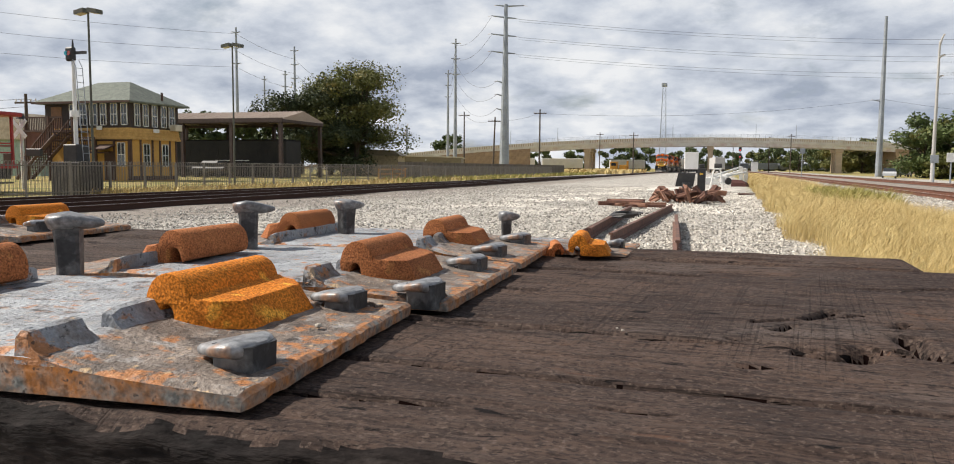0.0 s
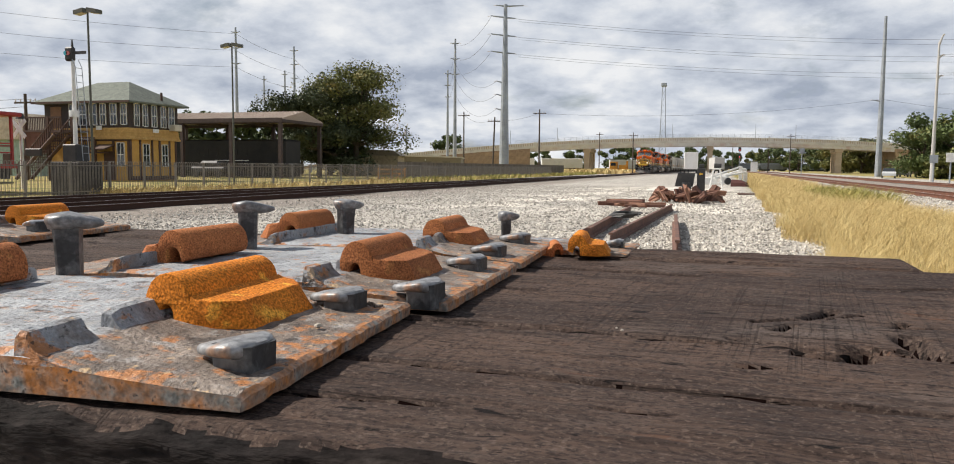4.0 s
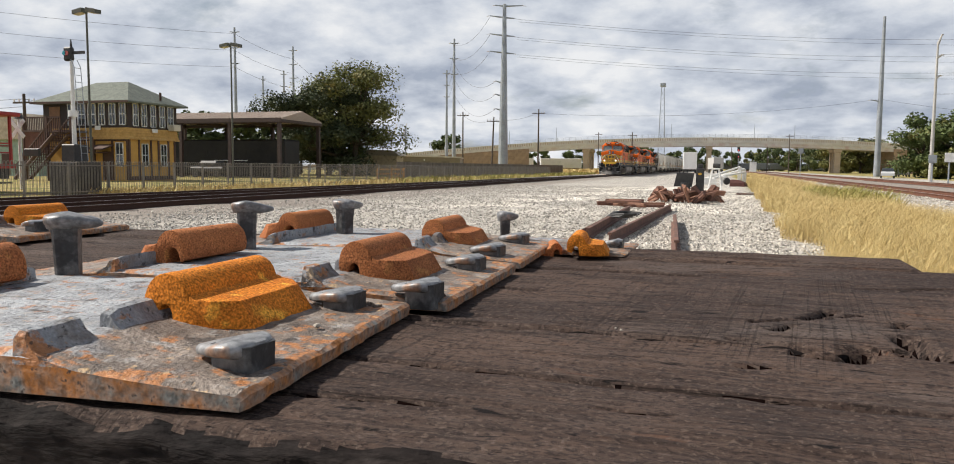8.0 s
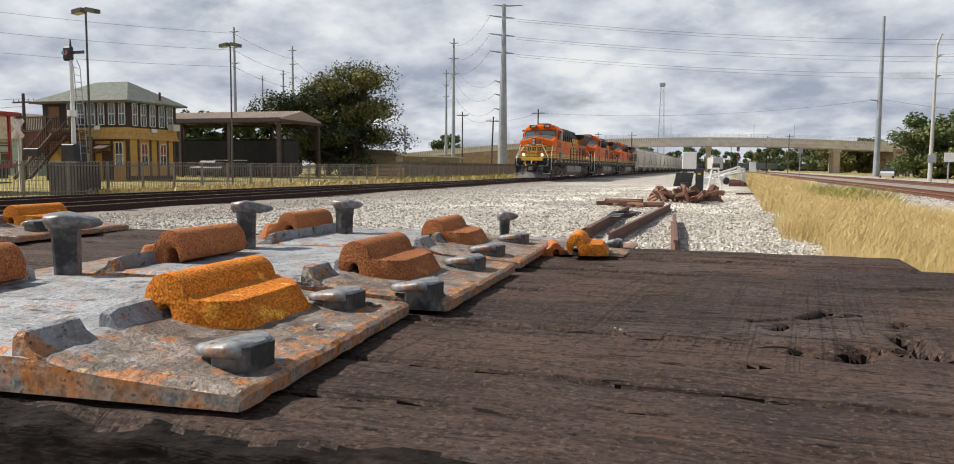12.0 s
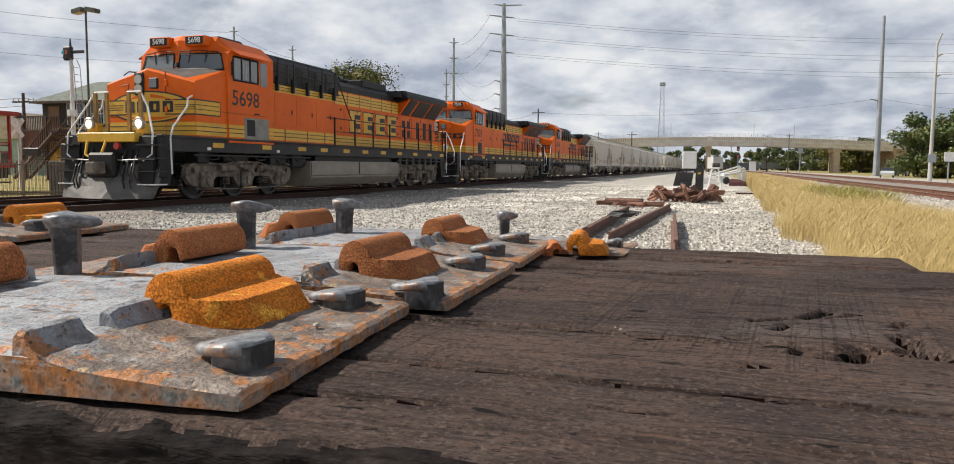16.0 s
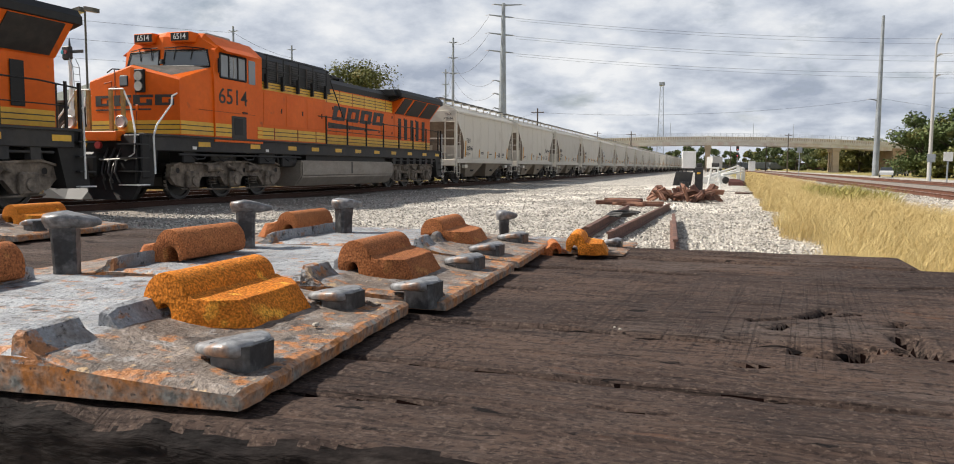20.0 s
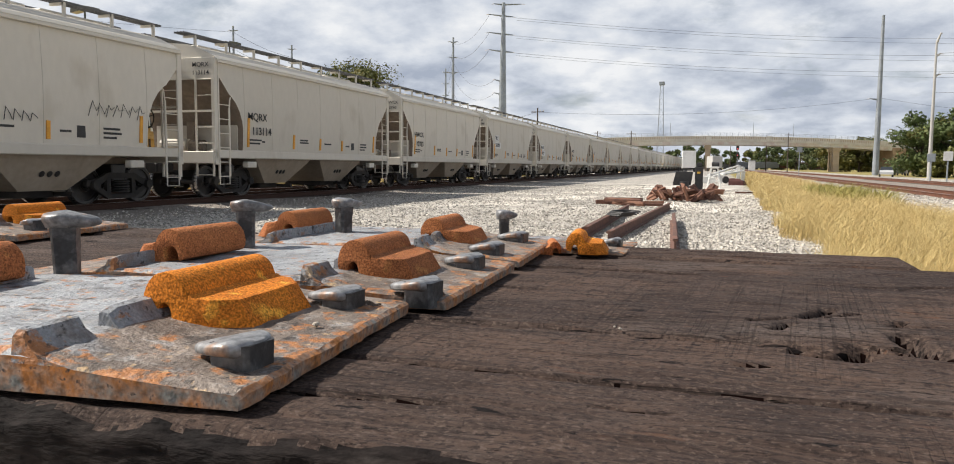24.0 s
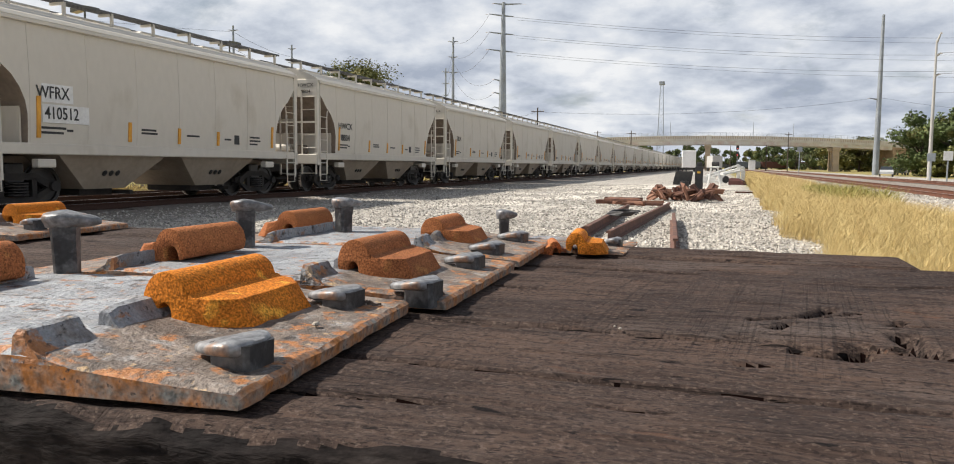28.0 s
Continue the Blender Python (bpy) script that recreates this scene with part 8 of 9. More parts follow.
# ---- lineside mast, lamps, caboose ----
SM = thing("semaphore_signal", pose(-24.75, 24.35, 0), "white semaphore signal mast with ladder on a black base", "railway signal")
part("base_block", B(-0.75, 0.75, -0.6, 0.6, -0.2, 1.25, bevel=0.04), mat("sooty_base", (0.05, 0.046, 0.045), 0.9), SM)
part("relay_case", B(-0.35, 0.35, -0.35, 0.35, 1.25, 1.95, bevel=0.04), BLACK_PAINT, SM)
part("mast", C((0, 0, 1.95), (0, 0, 5.4), 0.085, 0.065, 12), WHITE_PAINT, SM, smooth=True)
part("collar", C((0, 0, 3.05), (0, 0, 3.3), 0.19, n=12), WHITE_PAINT, SM)
part("finial", C((0, 0, 5.4), (0, 0, 6.1), 0.09, 0.02, 8), BLACK_PAINT, SM)
lad = bmesh.new()
for s in (-0.16, 0.16):
    tube(lad, [(0.50, s, 1.3), (0.28, s, 5.0), (0.12, s, 5.3)], 0.016, 5)
for k in range(13):
    z = 1.6 + 0.28 * k
    cyl(lad, (0.50 - 0.22 * (z - 1.3) / 3.7, -0.16, z), (0.50 - 0.22 * (z - 1.3) / 3.7, 0.16, z), 0.012, n=5)
part("ladder", lad, GALV_POLE, SM)
part("lens_case", B(-0.32, 0.1, -0.12, 0.1, 5.25, 5.8, bevel=0.06), BLACK_PAINT, SM)
part("blade", B(0.1, 0.72, -0.05, -0.03, 5.50, 5.62), BLACK_PAINT, SM, "dark signal arm")
for dx, c in ((-0.22, (0.02, 0.35, 0.45)), (-0.10, (0.4, 0.05, 0.03))):
    part("lens", C((dx, -0.12, 5.55), (dx, -0.15, 5.55), 0.09, n=12), glass_mat("signal_lens", c), SM)


def flood_lamp(x, y, h):
    p = thing("flood_lamp", pose(x, y, 0), "slim green-grey lamp post with two flood lamp heads", "street lamp", "flood lamps")
    post = mat("lamp_post_green", (0.10, 0.105, 0.085), 0.6) if not FLOOD else FLOOD[0]
    FLOOD.append(post)
    part("post", C((0, 0, -0.2), (0, 0, h), 0.060, 0.045, 10), post, p)
    for s in (-1, 1):
        hd = part("lamp_head", P([(s * 0.12, h - 0.02), (s * 0.66, h - 0.10), (s * 0.66, h + 0.08), (s * 0.12, h + 0.18)], -0.2, 0.2, axis="y"), post, p)
        part("lens", P([(s * 0.16, h - 0.04), (s * 0.62, h - 0.115), (s * 0.62, h - 0.10), (s * 0.16, h - 0.02)], -0.17, 0.17, axis="y"), CREAM, hd)


FLOOD = []
flood_lamp(-28.3, 28.8, 8.2)
flood_lamp(-27.9, 39.2, 8.2)

CB = thing("red_caboose", pose(-30.8, 18.6, 0.0), "bright red old caboose with white lettering bars", "caboose")
RED = mat("caboose_red", (0.42, 0.035, 0.03), 0.5, second=(0.34, 0.03, 0.028), amount=0.4, scale=1.0, bump=0.05)
part("body", B(-1.4, 1.4, -8.0, 5.6, 1.1, 3.2, bevel=0.05), RED, CB)
part("end_platform", B(-1.4, 1.4, 5.6, 7.1, 0.95, 1.15), RED, CB)
part("roof", B(-1.6, 1.6, -8.2, 7.3, 3.2, 3.38, bevel=0.05), RED, CB)
for x in (-1.3, 1.3):
    part("end_post", B(x - 0.05, x + 0.05, 6.9, 7.0, 1.1, 3.2), RED, CB)
    for z in (1.6, 2.0):
        part("platform_rail", B(x - 0.03, x + 0.03, 5.6, 7.0, z, z + 0.06), RED, CB)
part("end_rail", B(-1.3, 1.3, 6.92, 6.98, 1.9, 1.96), RED, CB)
part("underframe", B(-1.2, 1.2, -7.8, 6.9, 0.5, 1.0), BLACK_PAINT, CB)
for y in (3.2, 4.8):
    part("wheel", C((1.0, y, 0.42), (1.12, y, 0.42), 0.42, n=14), WHEEL_STEEL, CB)
part("step", B(1.0, 1.5, 5.8, 6.8, 0.3, 0.36), BLACK_PAINT, CB)
part("lettering_bar", B(1.402, 1.41, 2.6, 5.0, 0.98, 1.08), WHITE_PAINT, CB)
XB = thing("crossbuck", pose(-30.6, 27.0, 0), "white railway crossing crossbuck with black lamps on a post", "road sign")
part("post", C((0, 0, 0), (0, 0, 3.2), 0.07, n=8), WHITE_PAINT, XB)
for a in (45, -45):
    bm = B(-0.55, 0.55, -0.03, 0.0, -0.09, 0.09)
    part("board", bm, WHITE_PAINT, XB).matrix_basis = Matrix.Translation((0, -0.08 - 0.0003 * a, 2.75)) @ Matrix.Rotation(radians(a), 4, "Y")
part("bell", C((0.0, 0, 3.2), (0.0, 0, 3.45), 0.2, 0.12, 10), BLACK_PAINT, XB)
part("lamp_bar", B(0.3, 1.2, -0.1, 0.05, 1.5, 1.85, bevel=0.03), BLACK_PAINT, XB)
HS = thing("distant_house", pose(-66.3, 57.8, 0), "pale green house with a beige gable", "house")
part("wall", B(-5, 3, 0, 6, -0.2, 3.6), mat("mint_wall", (0.38, 0.50, 0.43), 0.8), HS)
part("roof", P([(-5.5, 3.5), (3.5, 3.5), (-1, 6.2)], -0.4, 6.4, axis="y"), mat("beige_roof", (0.45, 0.38, 0.28), 0.85), HS)
part("door", B(-1.6, -0.6, -0.05, 0.0, 0, 2.1), BROWN_TRIM, HS)
part("window", B(0.6, 1.7, -0.05, 0.0, 1.0, 2.2), DARK_GLASS, HS)

# beige store beside the pylon
BS = thing("metal_store", pose(-48.7, 111, 0, 0, 0, 17), "low tan metal store building with a pale roof edge", "building")
TAN_METAL = mat("tan_sheet_metal", (0.27, 0.225, 0.15), 0.6, second=(0.23, 0.19, 0.13), amount=0.4, scale=0.6, bump=0.05)
part("wall", B(0, 9.9, 0, 14, -0.2, 2.75), TAN_METAL, BS)
part("roof", P([(-0.2, 2.75), (10.1, 2.55), (10.1, 2.72), (-0.2, 3.05)], -0.2, 14.2, axis="y"), CREAM, BS, "cream roof edge")
for k in range(3):
    part("door", B(1.0 + 3 * k, 2.2 + 3 * k, -0.03, 0.0, 0, 2.0), mat("store_door", (0.22, 0.19, 0.13), 0.7), BS)
part("wall_lamp", B(4.2, 4.4, -0.1, 0, 2.1, 2.3), WHITE_PAINT, BS)
FB = thing("yellow_shop_building", pose(-40, 96, 0, 0, 0, 17), "low pale yellow shop building with a gable roof", "building")
part("wall", B(-10, -2, 0, 8, -0.2, 2.6), mat("pale_yellow_wall", (0.50, 0.40, 0.24), 0.8), FB)
part("roof", P([(-10.4, 2.6), (-1.6, 2.6), (-2.6, 3.3), (-9.0, 3.5)], -0.3, 8.3, axis="y"), TAN_METAL, FB)
part("window", B(-8, -6.8, -0.04, 0.0, 0.9, 2.0), DARK_GLASS, FB)

# electric substation frames
for k, (x, y) in enumerate(((-66, 118), (-60, 121), (-55, 124))):
    sb = thing("switch_gantry", pose(x, y, 0), "grey steel substation gantry with insulators", "substation", "substation gantries")
    for s in (-2.2, 2.2):
        part("leg", B(s - 0.12, s + 0.12, -0.12, 0.12, 0, 8.0), GALV_POLE, sb)
    part("beam", B(-2.6, 2.6, -0.15, 0.15, 6.4, 6.7), GALV_POLE, sb)
    for s in (-1.8, 0, 1.8):
        bm = bmesh.new()
        cyl(bm, (s, 0, 6.7), (s + 0.6, 0, 8.6), 0.12, 0.08, 6)
        part("insulator", bm, STEEL_BLUE, sb)


# ---- yard: grass, stones, scrap, vehicles ----
STRAW = mat("dry_straw_grass", (0.58, 0.445, 0.20), 0.85, second=(0.43, 0.315, 0.125), amount=0.5, scale=0.8, sharp=0.5, grain=0.25, gscale=14, bump=0, third=(0.68, 0.56, 0.27), tscale=2.5, tcut=0.55)
GREEN_GRASS = mat("green_yellow_grass", (0.20, 0.21, 0.05), 0.85, second=(0.34, 0.28, 0.075), amount=0.5, scale=0.6, sharp=0.5, grain=0.25, gscale=10, bump=0)


def blades(name, spots, material, label, seed, height, width):
    """Bent grass blades, two triangles each, as one body of stuff. spots: (x, y) array."""
    rnd = np.random.RandomState(seed)
    n = len(spots)
    far = np.hypot(spots[:, 0], spots[:, 1])
    h = height * (0.45 + 0.75 * rnd.rand(n))
    w = width * (0.6 + 0.8 * rnd.rand(n)) * np.maximum(1.0, far / 16)
    a = rnd.rand(n) * 2 * np.pi
    lean = h * (0.2 + 1.0 * rnd.rand(n))
    la = rnd.normal(0.5, 1.5, n)
    base = np.stack([spots[:, 0], spots[:, 1], np.full(n, -0.03)], 1)
    side = np.stack([np.cos(a), np.sin(a), np.zeros(n)], 1) * w[:, None]
    mid = base + np.stack([np.cos(la) * lean * 0.35, np.sin(la) * lean * 0.35, h * 0.62], 1)
    tip = base + np.stack([np.cos(la) * lean, np.sin(la) * lean, h], 1)
    verts = np.stack([base - side, base + side, mid + side * 0.7, mid - side * 0.7, tip], 1).reshape(-1, 3)
    faces = []
    for k in range(n):
        i = 5 * k
        faces.append((i, i + 1, i + 2, i + 3))
        faces.append((i + 3, i + 2, i + 4))
    return raw(name, verts.tolist(), faces, material, kind="stuff", label=label, category="grass")


def grass_spots(n, x_lo, x_hi, y0, y1, seed, power=1.8):
    """Points between two edge curves x_lo(y) and x_hi(y), thicker near the stack and in patches."""
    rnd = np.random.RandomState(seed)
    y = y0 + (y1 - y0) * rnd.rand(n) ** power
    t = rnd.rand(n)
    lo, hi = x_lo(y), x_hi(y)
    x = lo + (hi - lo) * t
    keep = np.sin(x * 1.3 + y * 0.23) + np.sin(x * 0.7 - y * 0.41 + 1) + 1.6 * rnd.rand(n) > -0.55
    return np.stack([x, y], 1)[keep]


edge_l = lambda y: 1.25 + 0.018 * (y - 10) + 0.25 * np.sin(y * 0.7) + 0.15 * np.sin(y * 2.1)
edge_r = lambda y: 4.75 + 0.25 * np.sin(y * 0.5)
blades("dry_grass", grass_spots(140000, edge_l, edge_r, 8.2, 60, 1), STRAW, "tall dry straw-yellow grass beside the yard", 1, 0.44, 0.0024)
blades("dry_grass", grass_spots(14000, edge_l, lambda y: edge_r(y) + 0.8, 50, 150, 2, 1.2), STRAW, "tall dry straw-yellow grass beside the yard", 2, 0.50, 0.006)
blades("green_grass", grass_spots(2200, lambda y: y * 0 + 3.2, lambda y: y * 0 + 5.0, 24, 34, 3, 1.0), GREEN_GRASS, "olive green weeds among the dry grass", 3, 0.6, 0.010)
blades("fence_grass", grass_spots(7000, lambda y: y * 0 - 24.6, lambda y: y * 0 - 21.7, 24, 120, 4, 1.3), STRAW, "dry grass along the picket fence", 4, 0.30, 0.010)
blades("fence_weeds", grass_spots(2600, lambda y: y * 0 - 24.2, lambda y: y * 0 - 21.4, 50, 140, 6, 1.0), GREEN_GRASS, "yellow-green weeds along the fence", 6, 0.45, 0.012)
blades("ramp_weeds", grass_spots(3500, lambda y: y * 0 - 34, lambda y: y * 0 - 20, 140, 215, 8, 1.0), STRAW, "dry weeds below the overpass ramp", 8, 0.9, 0.02)


def stones(n, x0, x1, y0, y1, lo, hi, seed, material, name, label):
    """Loose crushed stone: squashed eight-sided lumps, as one body of stuff."""
    rnd = np.random.RandomState(seed)
    octa = np.array([(1, 0, 0), (-1, 0, 0), (0, 1, 0), (0, -1, 0), (0, 0, 1), (0, 0, -1)], float)
    tri = np.array([(0, 2, 4), (2, 1, 4), (1, 3, 4), (3, 0, 4), (2, 0, 5), (1, 2, 5), (3, 1, 5), (0, 3, 5)])
    y = y0 + (y1 - y0) * rnd.rand(n) ** 1.7
    x = x0 + (x1 - x0) * rnd.rand(n)
    s = lo + (hi - lo) * rnd.rand(n) ** 2
    V = octa[None] * (0.65 + 0.7 * rnd.rand(n, 6, 1)) + 0.25 * rnd.normal(size=(n, 6, 3))
    V *= s[:, None, None]
    V[:, :, 2] *= 0.75
    z = np.array([ground_z(a, b) for a, b in zip(x, y)]) + s * 0.25
    V += np.stack([x, y, z], 1)[:, None]
    F = (tri[None] + 6 * np.arange(n)[:, None, None]).reshape(-1, 3)
    raw(name, V.reshape(-1, 3).tolist(), F.tolist(), material, kind="stuff", label=label, category="gravel")


def stone_mat():
    m = mat("crushed_limestone", (0.56, 0.525, 0.47), 0.95, second=(0.35, 0.325, 0.288), amount=0.5, scale=6, grain=0.15, gscale=50, bump=0.2)
    nt = m.node_tree
    geo = nt.nodes.new("ShaderNodeNewGeometry")
    rr = nt.nodes.new("ShaderNodeMapRange")
    rr.inputs["To Min"].default_value, rr.inputs["To Max"].default_value = 0.45, 1.45
    nt.links.new(geo.outputs["Random Per Island"], rr.inputs["Value"])
    b = nt.nodes["Principled BSDF"]
    old = b.inputs["Base Color"].links[0].from_socket
    sc = nt.nodes.new("ShaderNodeVectorMath")
    sc.operation = "SCALE"
    nt.links.new(old, sc.inputs[0])
    nt.links.new(rr.outputs[0], sc.inputs["Scale"])
    nt.links.new(sc.outputs[0], b.inputs["Base Color"])
    return m


STONE = stone_mat()
stones(26000, -4.5, 1.6, 9.5, 42, 0.012, 0.036, 11, STONE, "ballast_stones", "loose pale crushed limestone in the yard")
stones(26000, -13.2, -4.0, 10, 50, 0.014, 0.036, 12, STONE, "ballast_stones", "loose pale crushed limestone in the yard")
stones(14000, 4.9, 8.3, 18, 80, 0.02, 0.05, 13, STONE, "ballast_stones", "grey crushed stone on the track shoulder")


def loose_rail(a, b, label, z=0.0, lean=0.0):
    """A length of old rail lying on the ground from a to b."""
    d = Vector((b[0] - a[0], b[1] - a[1], 0))
    length = d.length
    r = thing("scrap_rail", Matrix.Translation((a[0], a[1], z)) @ Matrix.Rotation(math.atan2(-d.x, d.y), 4, "Z") @ Matrix.Rotation(radians(lean), 4, "Y"), label, "rail", "scrap rails")
    bm = bmesh.new()
    loft(bm, [[(u, v, w) for u, w in RAIL_PROFILE] for v in (0, length * 0.33, length * 0.66, length)])
    part("rail_body", bm, OLD_RAIL, r)
    for v in (0.25, 0.5, 0.75):
        part("bolt_hole", C((-0.014, v, 0.08), (0.014, v, 0.08), 0.016, n=8), BLACK_PAINT, r)
    return r


RAIL_L = "rusty brown length of old rail lying on ballast"
loose_rail((-1.62, 11.9), (-1.32, 22.2), RAIL_L)
loose_rail((-2.10, 12.7), (-2.30, 20.7), RAIL_L)
loose_rail((-2.32, 12.4), (-2.52, 19.6), RAIL_L, 0.0, 90)
loose_rail((-0.56, 11.0), (-0.93, 17.2), RAIL_L)
cb = bmesh.new()
for k in range(3):
    pts = [(-1.95 + 0.3 * math.cos(a) + 0.04 * k, 16.3 + 0.5 * math.sin(a), 0.17 + 0.03 * k) for a in np.linspace(0, 5.6, 14)]
    tube(cb, pts, 0.02, 5)
tagged(part("cable_coil", cb, BLACK_PAINT), "loose coil of black cable on the scrap rails", "cable")

rnd = random.Random(8)
SCRAP = [mat("scrap_rust", (0.165, 0.078, 0.052), 0.9, second=(0.09, 0.045, 0.035), amount=0.5, scale=6, grain=0.2, gscale=40, bump=0.4),
         mat("scrap_rust_pale", (0.26, 0.14, 0.095), 0.9, second=(0.20, 0.09, 0.06), amount=0.5, scale=6, grain=0.2, gscale=40, bump=0.4)]
for k in range(34):
    x = -2.25 + 2.1 * (k / 33) + rnd.uniform(-0.12, 0.12)
    y = 27.6 + rnd.uniform(-0.9, 0.9)
    bm = bmesh.new()
    w, l, t = rnd.uniform(0.12, 0.2), rnd.uniform(0.35, 0.6), rnd.uniform(0.03, 0.06)
    prism(bm, [(-w, 0), (w, 0), (w, t), (w * 0.4, t * 1.5), (w * 0.3, t * 2.2), (-w * 0.3, t * 2.2), (-w * 0.4, t * 1.5), (-w, t)], -l / 2, l / 2, axis="y")
    ob = part("scrap_plate", bm, SCRAP[k % 2])
    ob.matrix_basis = pose(x, y, 0.08 + rnd.uniform(0, 0.26), rnd.uniform(-70, 70), rnd.uniform(-40, 40), rnd.uniform(0, 360))
    tagged(ob, "rusty old tie plate heaped with others on the gravel", "scrap metal", "scrap heap")
for k in range(9):
    ob = part("scrap_bar", B(-0.06, 0.06, -0.6, 0.6, 0, 0.08, bevel=0.01), SCRAP[k % 2])
    ob.matrix_basis = pose(-3.3 + 1.15 * rnd.random(), 23.6 + rnd.uniform(-0.6, 0.9), 0.02 + 0.05 * (k % 3), 0, rnd.uniform(-4, 4), rnd.uniform(50, 120))
    tagged(ob, "rusty flat steel bar lying in a jumble", "scrap metal", "scrap bars")
loose_rail((-0.9, 28.3), (0.05, 29.2), "short rusty rail offcut by the scrap heap")
# black equipment case, drum and machine stand
EQ = thing("switch_machine", pose(-1.75, 41.0, 0), "black track switch machine case with a drum", "machine")
part("case", P([(-0.55, 0.25), (0.35, 0.25), (0.45, 0.95), (-0.40, 0.95)], -0.3, 0.3, axis="y"), BLACK_PAINT, EQ)
part("drum", C((0.05, -0.5, -0.05), (0.05, -0.5, 0.45), 0.24, n=14), BLACK_PAINT, EQ)
part("tower_box", B(0.55, 0.95, -0.25, 0.2, 0.0, 1.2, bevel=0.03), BLACK_PAINT, EQ)
part("cap", B(0.62, 0.9, -0.2, 0.1, 1.2, 1.42, bevel=0.04), BLACK_PAINT, EQ)
part("warning_label", B(0.66, 0.82, -0.262, -0.252, 0.85, 0.95), YELLOW, EQ)
for dx in (-0.3, 0.1):
    part("handle", C((dx, 0, 0.95), (dx, 0, 1.15), 0.03, n=6), BLACK_PAINT, EQ)
part("base_plate", B(-0.6, 1.0, -0.7, 0.4, -0.06, 0.03), SCRAP[0], EQ)
WS = thing("trestle_stand", pose(-0.27, 44.3, 0), "white tapered steel trestle stand on gravel", "trestle")
for sx in (-1, 1):
    for sy in (-1, 1):
        bm = bmesh.new()
        cyl(bm, (sx * 0.36, sy * 0.3, 0), (sx * 0.16, sy * 0.12, 1.15), 0.045, 0.045, 6)
        part("leg", bm, WHITE_PAINT, WS)
for z in (0.4, 0.8):
    part("brace", B(-0.30 + 0.1 * z, 0.30 - 0.1 * z, -0.28, -0.24, z, z + 0.06), WHITE_PAINT, WS)
part("top", B(-0.24, 0.24, -0.2, 0.2, 1.12, 1.22, bevel=0.02), WHITE_PAINT, WS)
part("motor", C((-0.15, 0, 1.34), (0.25, 0, 1.34), 0.13, n=12), BLACK_PAINT, WS)
for k, (a, b, z0, z1) in enumerate((((-0.9, 61), (1.5, 67), 0.5, 1.35), ((-0.6, 62.5), (1.9, 69), 0.4, 1.2), ((0.2, 64), (1.9, 67.5), 0.6, 0.9))):
    g = thing("crossing_gate_arm", Matrix(), "white crossing gate arm resting on scrap supports", "gate arm", "gate arms")
    bm = bmesh.new()
    cyl(bm, (*a, z0), (*b, z1), 0.11, 0.07, 6)
    part("arm", bm, WHITE_PAINT, g)
    part("support", B(a[0] - 0.3, a[0] + 0.3, a[1] - 0.2, a[1] + 0.2, -0.05, z0, bevel=0.03), WHITE_PAINT, g)
    part("far_support", B(b[0] - 0.15, b[0] + 0.15, b[1] - 0.15, b[1] + 0.15, -0.05, z1), WHITE_PAINT, g)
part_ty = lathe(bmesh.new(), [(0.12, -0.09), (0.24, -0.08), (0.27, 0.0), (0.24, 0.08), (0.12, 0.09)], 16, pose(0.45, 59, 0.27, 90, 0, 20))
tagged(part("loose_tyre", part_ty, BLACK_PAINT), "black rubber tyre standing on the gravel", "tyre")
bm = bmesh.new()
loft(bm, [[(0.7 + dx * s, 54.3 + dy * s, z) for dx, dy in ((-0.1, -0.3), (0.9, -0.4), (1.1, 0.3), (0.5, 0.5), (-0.1, 0.4))] for s, z in ((1, -0.03), (0.9, 0.25), (0.55, 0.42), (0.2, 0.46))])
tagged(part("tarpaulin", bm, mat("maroon_tarp", (0.10, 0.035, 0.03), 0.8, scale=4, bump=0.5)), "crumpled dark maroon tarpaulin heap", "tarpaulin")
ob = part("scrap_bar", B(-0.5, 0.5, -0.05, 0.05, 0, 0.07, bevel=0.01), SCRAP[0])
ob.matrix_basis = pose(1.2, 36.9, 0.0, 0, 0, 20)
tagged(ob, "rusty flat steel bar lying beside the grass", "scrap metal", "scrap bars")


# ---- vehicles and far traffic ----
def trailer(x, y, turn, w, l, h, label, colour=(0.85, 0.84, 0.82)):
    tr = thing("box_trailer", pose(x, y, 0, 0, 0, turn), label, "trailer", "box trailers")
    paint = mat("trailer_white", colour, 0.5, second=tuple(c * 0.85 for c in colour), amount=0.3, scale=0.5, bump=0.03)
    part("box", B(-w / 2, w / 2, 0, l, 1.0, h, bevel=0.06), paint, tr)
    part("rear_door", B(-w / 2 + 0.1, w / 2 - 0.1, -0.03, 0.0, 1.1, h - 0.15), paint, tr)
    part("bumper", B(-w / 2, w / 2, -0.06, 0.05, 0.5, 0.62), BLACK_PAINT, tr)
    part("chassis", B(-w / 2 + 0.3, w / 2 - 0.3, 0.1, l, 0.75, 1.0), BLACK_PAINT, tr)
    for yy in (1.2, 2.5, l - 2):
        for s in (-1, 1):
            part("wheel", C((s * w * 0.45 - 0.15, yy, 0.5), (s * w * 0.45 + 0.15, yy, 0.5), 0.5, n=12), BLACK_PAINT, tr)
    return tr


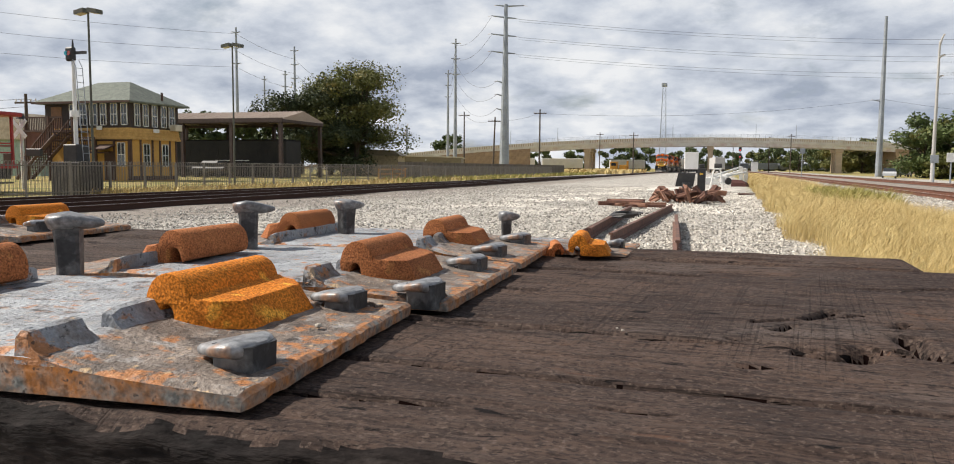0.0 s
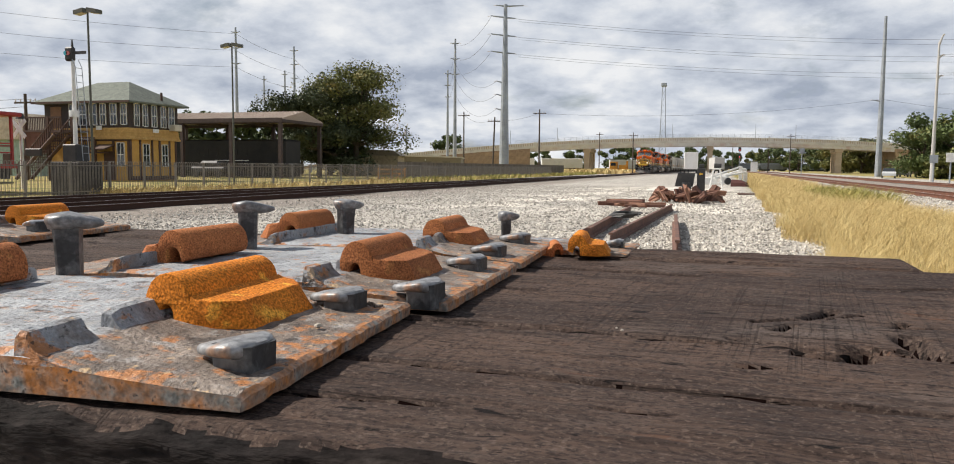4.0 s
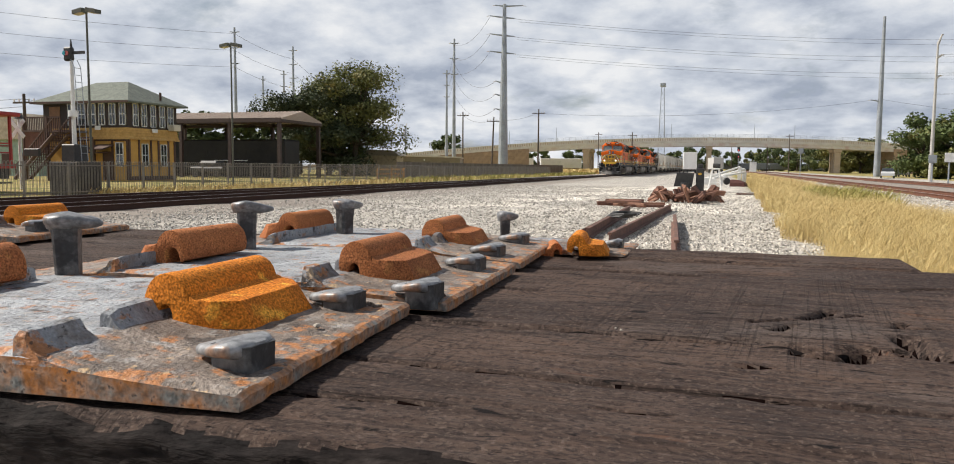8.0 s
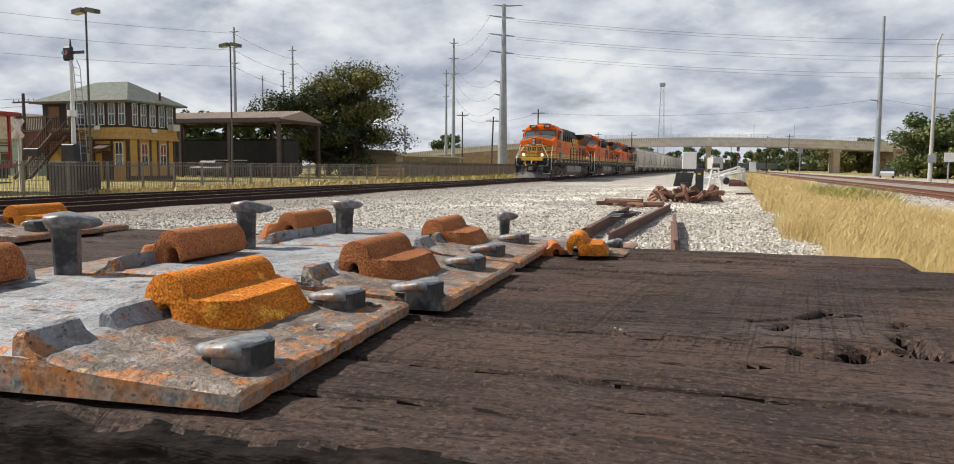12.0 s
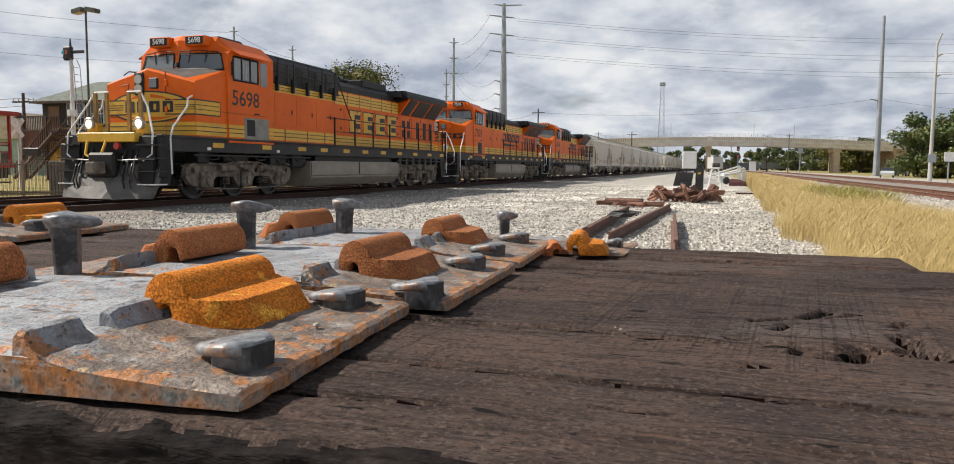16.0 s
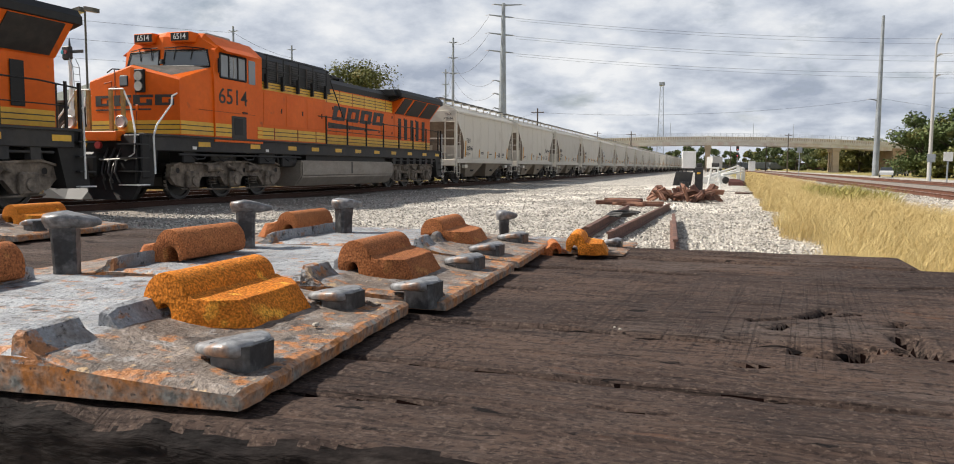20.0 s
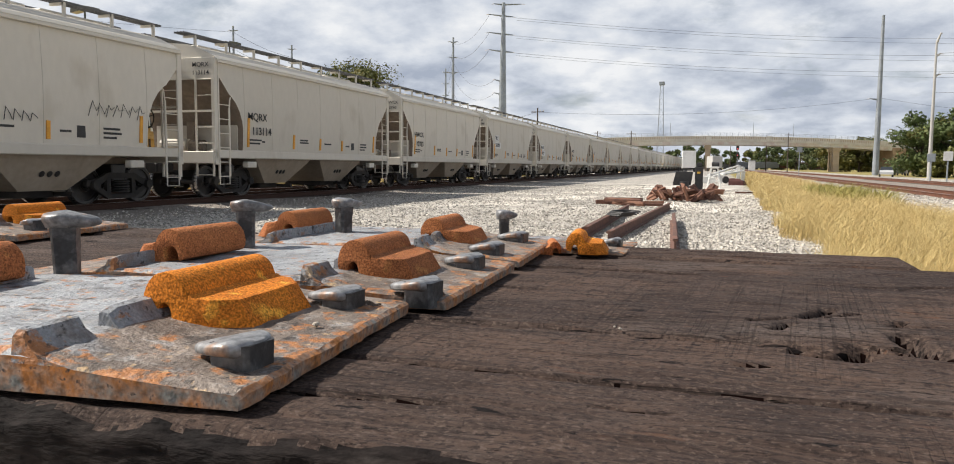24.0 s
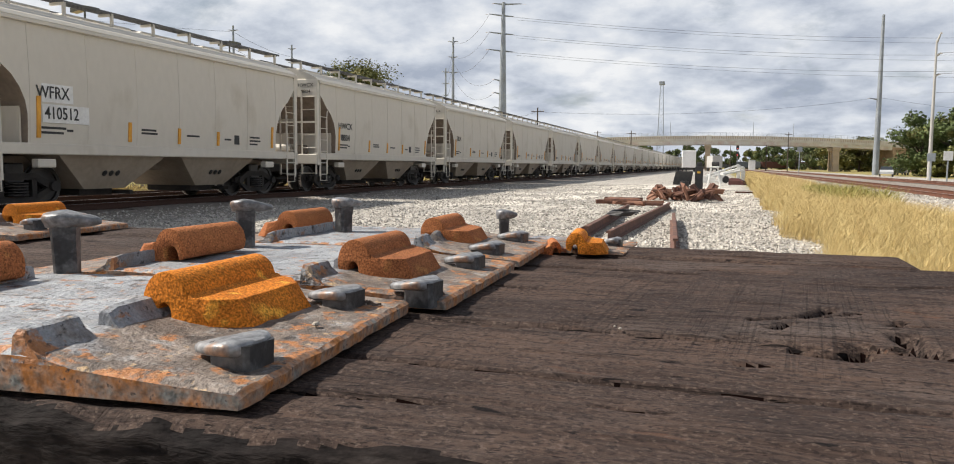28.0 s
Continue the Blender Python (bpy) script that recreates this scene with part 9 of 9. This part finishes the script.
trailer(-6.9, 186, 3, 3.1, 12, 5.0, "white box trailer parked in the yard")
trailer(-0.6, 215, 8, 2.6, 12, 4.2, "pale grey box trailer parked in the yard", (0.50, 0.49, 0.47))
trailer(-46, 262, 107, 2.6, 14, 4.3, "white box trailer parked beyond the tracks")
trailer(-62, 258, 107, 2.6, 13, 4.3, "white box trailer parked beyond the tracks")
trailer(-26, 272, 107, 2.6, 12, 4.0, "grey box trailer parked beyond the tracks", (0.5, 0.52, 0.53))
OM = thing("rail_tamper", pose(-24.4, 190.5, 0), "orange-yellow track maintenance machine with a cab", "machine")
AMBER = mat("machine_amber", (0.55, 0.27, 0.03), 0.55)
part("chassis", B(-2.2, 3.0, -1.2, 1.2, 0.4, 0.9, bevel=0.05), AMBER, OM)
part("cab", B(-2.0, -0.2, -1.1, 1.1, 0.9, 2.7, bevel=0.08), AMBER, OM)
part("window", B(-1.7, -0.5, -1.12, -1.08, 1.7, 2.4), DARK_GLASS, OM)
part("engine_cover", B(0.2, 2.0, -1.0, 1.0, 0.9, 1.9, bevel=0.08), AMBER, OM)
part("boom", B(1.9, 2.4, -0.2, 0.2, 0.9, 2.9), AMBER, OM)
for x in (-1.5, 2.0):
    part("wheel", C((x, -1.15, 0.38), (x, -0.95, 0.38), 0.4, n=12), BLACK_PAINT, OM)


def car(x, y, turn, colour, label):
    c = thing("parked_car", pose(x, y, 0.02, 0, 0, turn), label, "car", "parked cars")
    p = mat("car_paint", colour, 0.3, amount=0.2, bump=0)
    bm = bmesh.new()
    loft(bm, [[(xx, yy, z) for yy in (-0.85, 0.85) for z in (() if yy > 9 else (0.35, top))][:2] + [(xx, 0.85, top), (xx, 0.85, 0.35)] for xx, top in ((-2.2, 0.7), (-1.9, 0.95), (1.4, 0.95), (2.2, 0.75))])
    part("body", bm, p, c)
    gh = bmesh.new()
    loft(gh, [[(xx, -w, z), (xx, w, z), (xx * 0.7, w * 0.85, z + 0.5 * (abs(xx) < 1.4)), (xx * 0.7, -w * 0.85, z + 0.5 * (abs(xx) < 1.4))] for xx, w, z in ((-1.35, 0.8, 0.93), (0.95, 0.8, 0.93))])
    part("cabin", gh, DARK_GLASS, c)
    for xx in (-1.35, 1.35):
        for yy in (-0.8, 0.8):
            part("wheel", C((xx, yy - 0.1, 0.32), (xx, yy + 0.1, 0.32), 0.33, n=12), BLACK_PAINT, c)
    return c


car(22.6, 121, 80, (0.55, 0.56, 0.57), "silver parked car beside the overpass pier")
car(30, 148, 70, (0.06, 0.065, 0.07), "dark parked car beyond the overpass pier")
car(33, 165, 70, (0.6, 0.6, 0.58), "white parked car beyond the overpass pier")
for x, y, h, c in ((17.6, 70.5, 2.6, WHITE_PAINT), (18.6, 80, 2.6, GALV_POLE), (10.9, 119, 4.2, GALV_POLE)):
    sg = thing("lineside_sign", pose(x, y, 0), "small lineside sign plate on a steel post", "sign", "lineside signs")
    part("post", C((0, 0, -0.1), (0, 0, h), 0.06, n=8), GALV_POLE, sg)
    part("plate", B(-0.35, 0.35, -0.06, -0.03, h - 0.75, h, bevel=0.02), c, sg)
for x, y, h, g in ((6.5, 318, 9.5, 1.0),):
    sg = thing("colour_light_signal", pose(x, y, 0), "railway colour light signal with black heads", "railway signal", "light signals")
    part("mast", C((0, 0, -0.1), (0, 0, h), 0.14, n=8), GALV_POLE, sg)
    for z in (h - 0.6 * g, h - 3.2 * g):
        part("head", B(-0.55 * g, 0.55 * g, -0.35, 0.05, z - 0.9 * g, z + 0.9 * g, bevel=0.1 * g), BLACK_PAINT, sg)
        part("lens", C((0, -0.36, z - 0.4 * g), (0, -0.40, z - 0.4 * g), 0.17 * g, n=10), glow("red_aspect", (0.9, 0.08, 0.08), 1.5), sg)
SG = thing("equipment_cabinet", pose(12.5, 330, 0), "pale grey trackside equipment cabinet", "cabinet")
part("cabinet_body", B(-1.3, 1.3, 0, 1.5, -0.1, 4.0, bevel=0.05), WHITE_PAINT, SG)
part("roof", B(-1.5, 1.5, -0.1, 1.6, 4.0, 4.15), GALV_POLE, SG)

# slow freight far beyond the overpass
FAR_TRAIN = []
FAR_PAINT = {"silver": mat("far_silver", (0.20, 0.22, 0.235), 0.6, spread=0.1), "brown": mat("far_brown", (0.13, 0.055, 0.045), 0.8), "black": mat("far_black", (0.03, 0.03, 0.032), 0.6)}


def far_wagon(u, tone):
    w = thing("freight_wagon", Matrix(), {"silver": "silver-grey freight wagon of a far slow train", "brown": "rust-brown freight wagon of a far slow train", "black": "black tank wagon of a far slow train"}[tone], "freight wagon", "far wagons")
    if tone == "black":
        part("tank", C((-7.2, 0, 2.6), (7.2, 0, 2.6), 1.45, n=16), FAR_PAINT[tone], w)
        part("dome", C((0, 0, 4.0), (0, 0, 4.4), 0.6, n=12), FAR_PAINT[tone], w)
    else:
        bm = bmesh.new()
        prism(bm, [(-7.6, 1.6), (-6.2, 1.0), (6.2, 1.0), (7.6, 1.6), (7.6, 4.1), (-7.6, 4.1)], -1.5, 1.5, axis="y")
        part("body", bm, FAR_PAINT[tone], w)
        part("roof", B(-7.7, 7.7, -1.45, 1.45, 4.1, 4.35, bevel=0.1), FAR_PAINT[tone], w)
        for k in range(9):
            part("rib", B(-6.8 + 1.7 * k, -6.65 + 1.7 * k, -1.56, -1.5, 1.3, 4.1), FAR_PAINT[tone], w)
    part("underframe", B(-7.9, 7.9, -1.2, 1.2, 0.85, 1.1), BLACK_PAINT, w)
    for x in (-5.6, 5.6):
        part("truck", B(x - 1.2, x + 1.2, -1.1, 1.1, 0.2, 0.8, bevel=0.1), BLACK_PAINT, w)
    FAR_TRAIN.append((w, u))
    return w


TONES = ["silver"] * 4 + ["silver", "silver", "silver", "brown", "brown", "black", "silver", "silver", "brown", "black", "silver"]
for k, tone in enumerate(TONES):
    far_wagon(128 + 16.2 * k, tone)
FAR_SPEED = 2.6


def motions():
    steps = (0.0, 7.0, 14.0, 21.0, 28.0)
    for car_, y in CARS:
        walk(car_, [(t, pose(MAIN_X, FRONT + y - SPEED * t, 0.2)) for t in steps])
    for w, u in FAR_TRAIN:
        walk(w, [(t, pose(-131 + 0.952 * (u - FAR_SPEED * t), 408 + 0.306 * (u - FAR_SPEED * t), 0.0, 0, 0, 17.8)) for t in steps])
    # wheels roll with the train
    for wheel, y, r in WHEELS:
        turn = math.degrees(SPEED / r)
        gap = 2 / FPS
        walk(wheel, [(k * gap, pose(0, y, r, (turn * k * gap) % 360)) for k in range(int(28.0 / gap) + 1)])


motions()
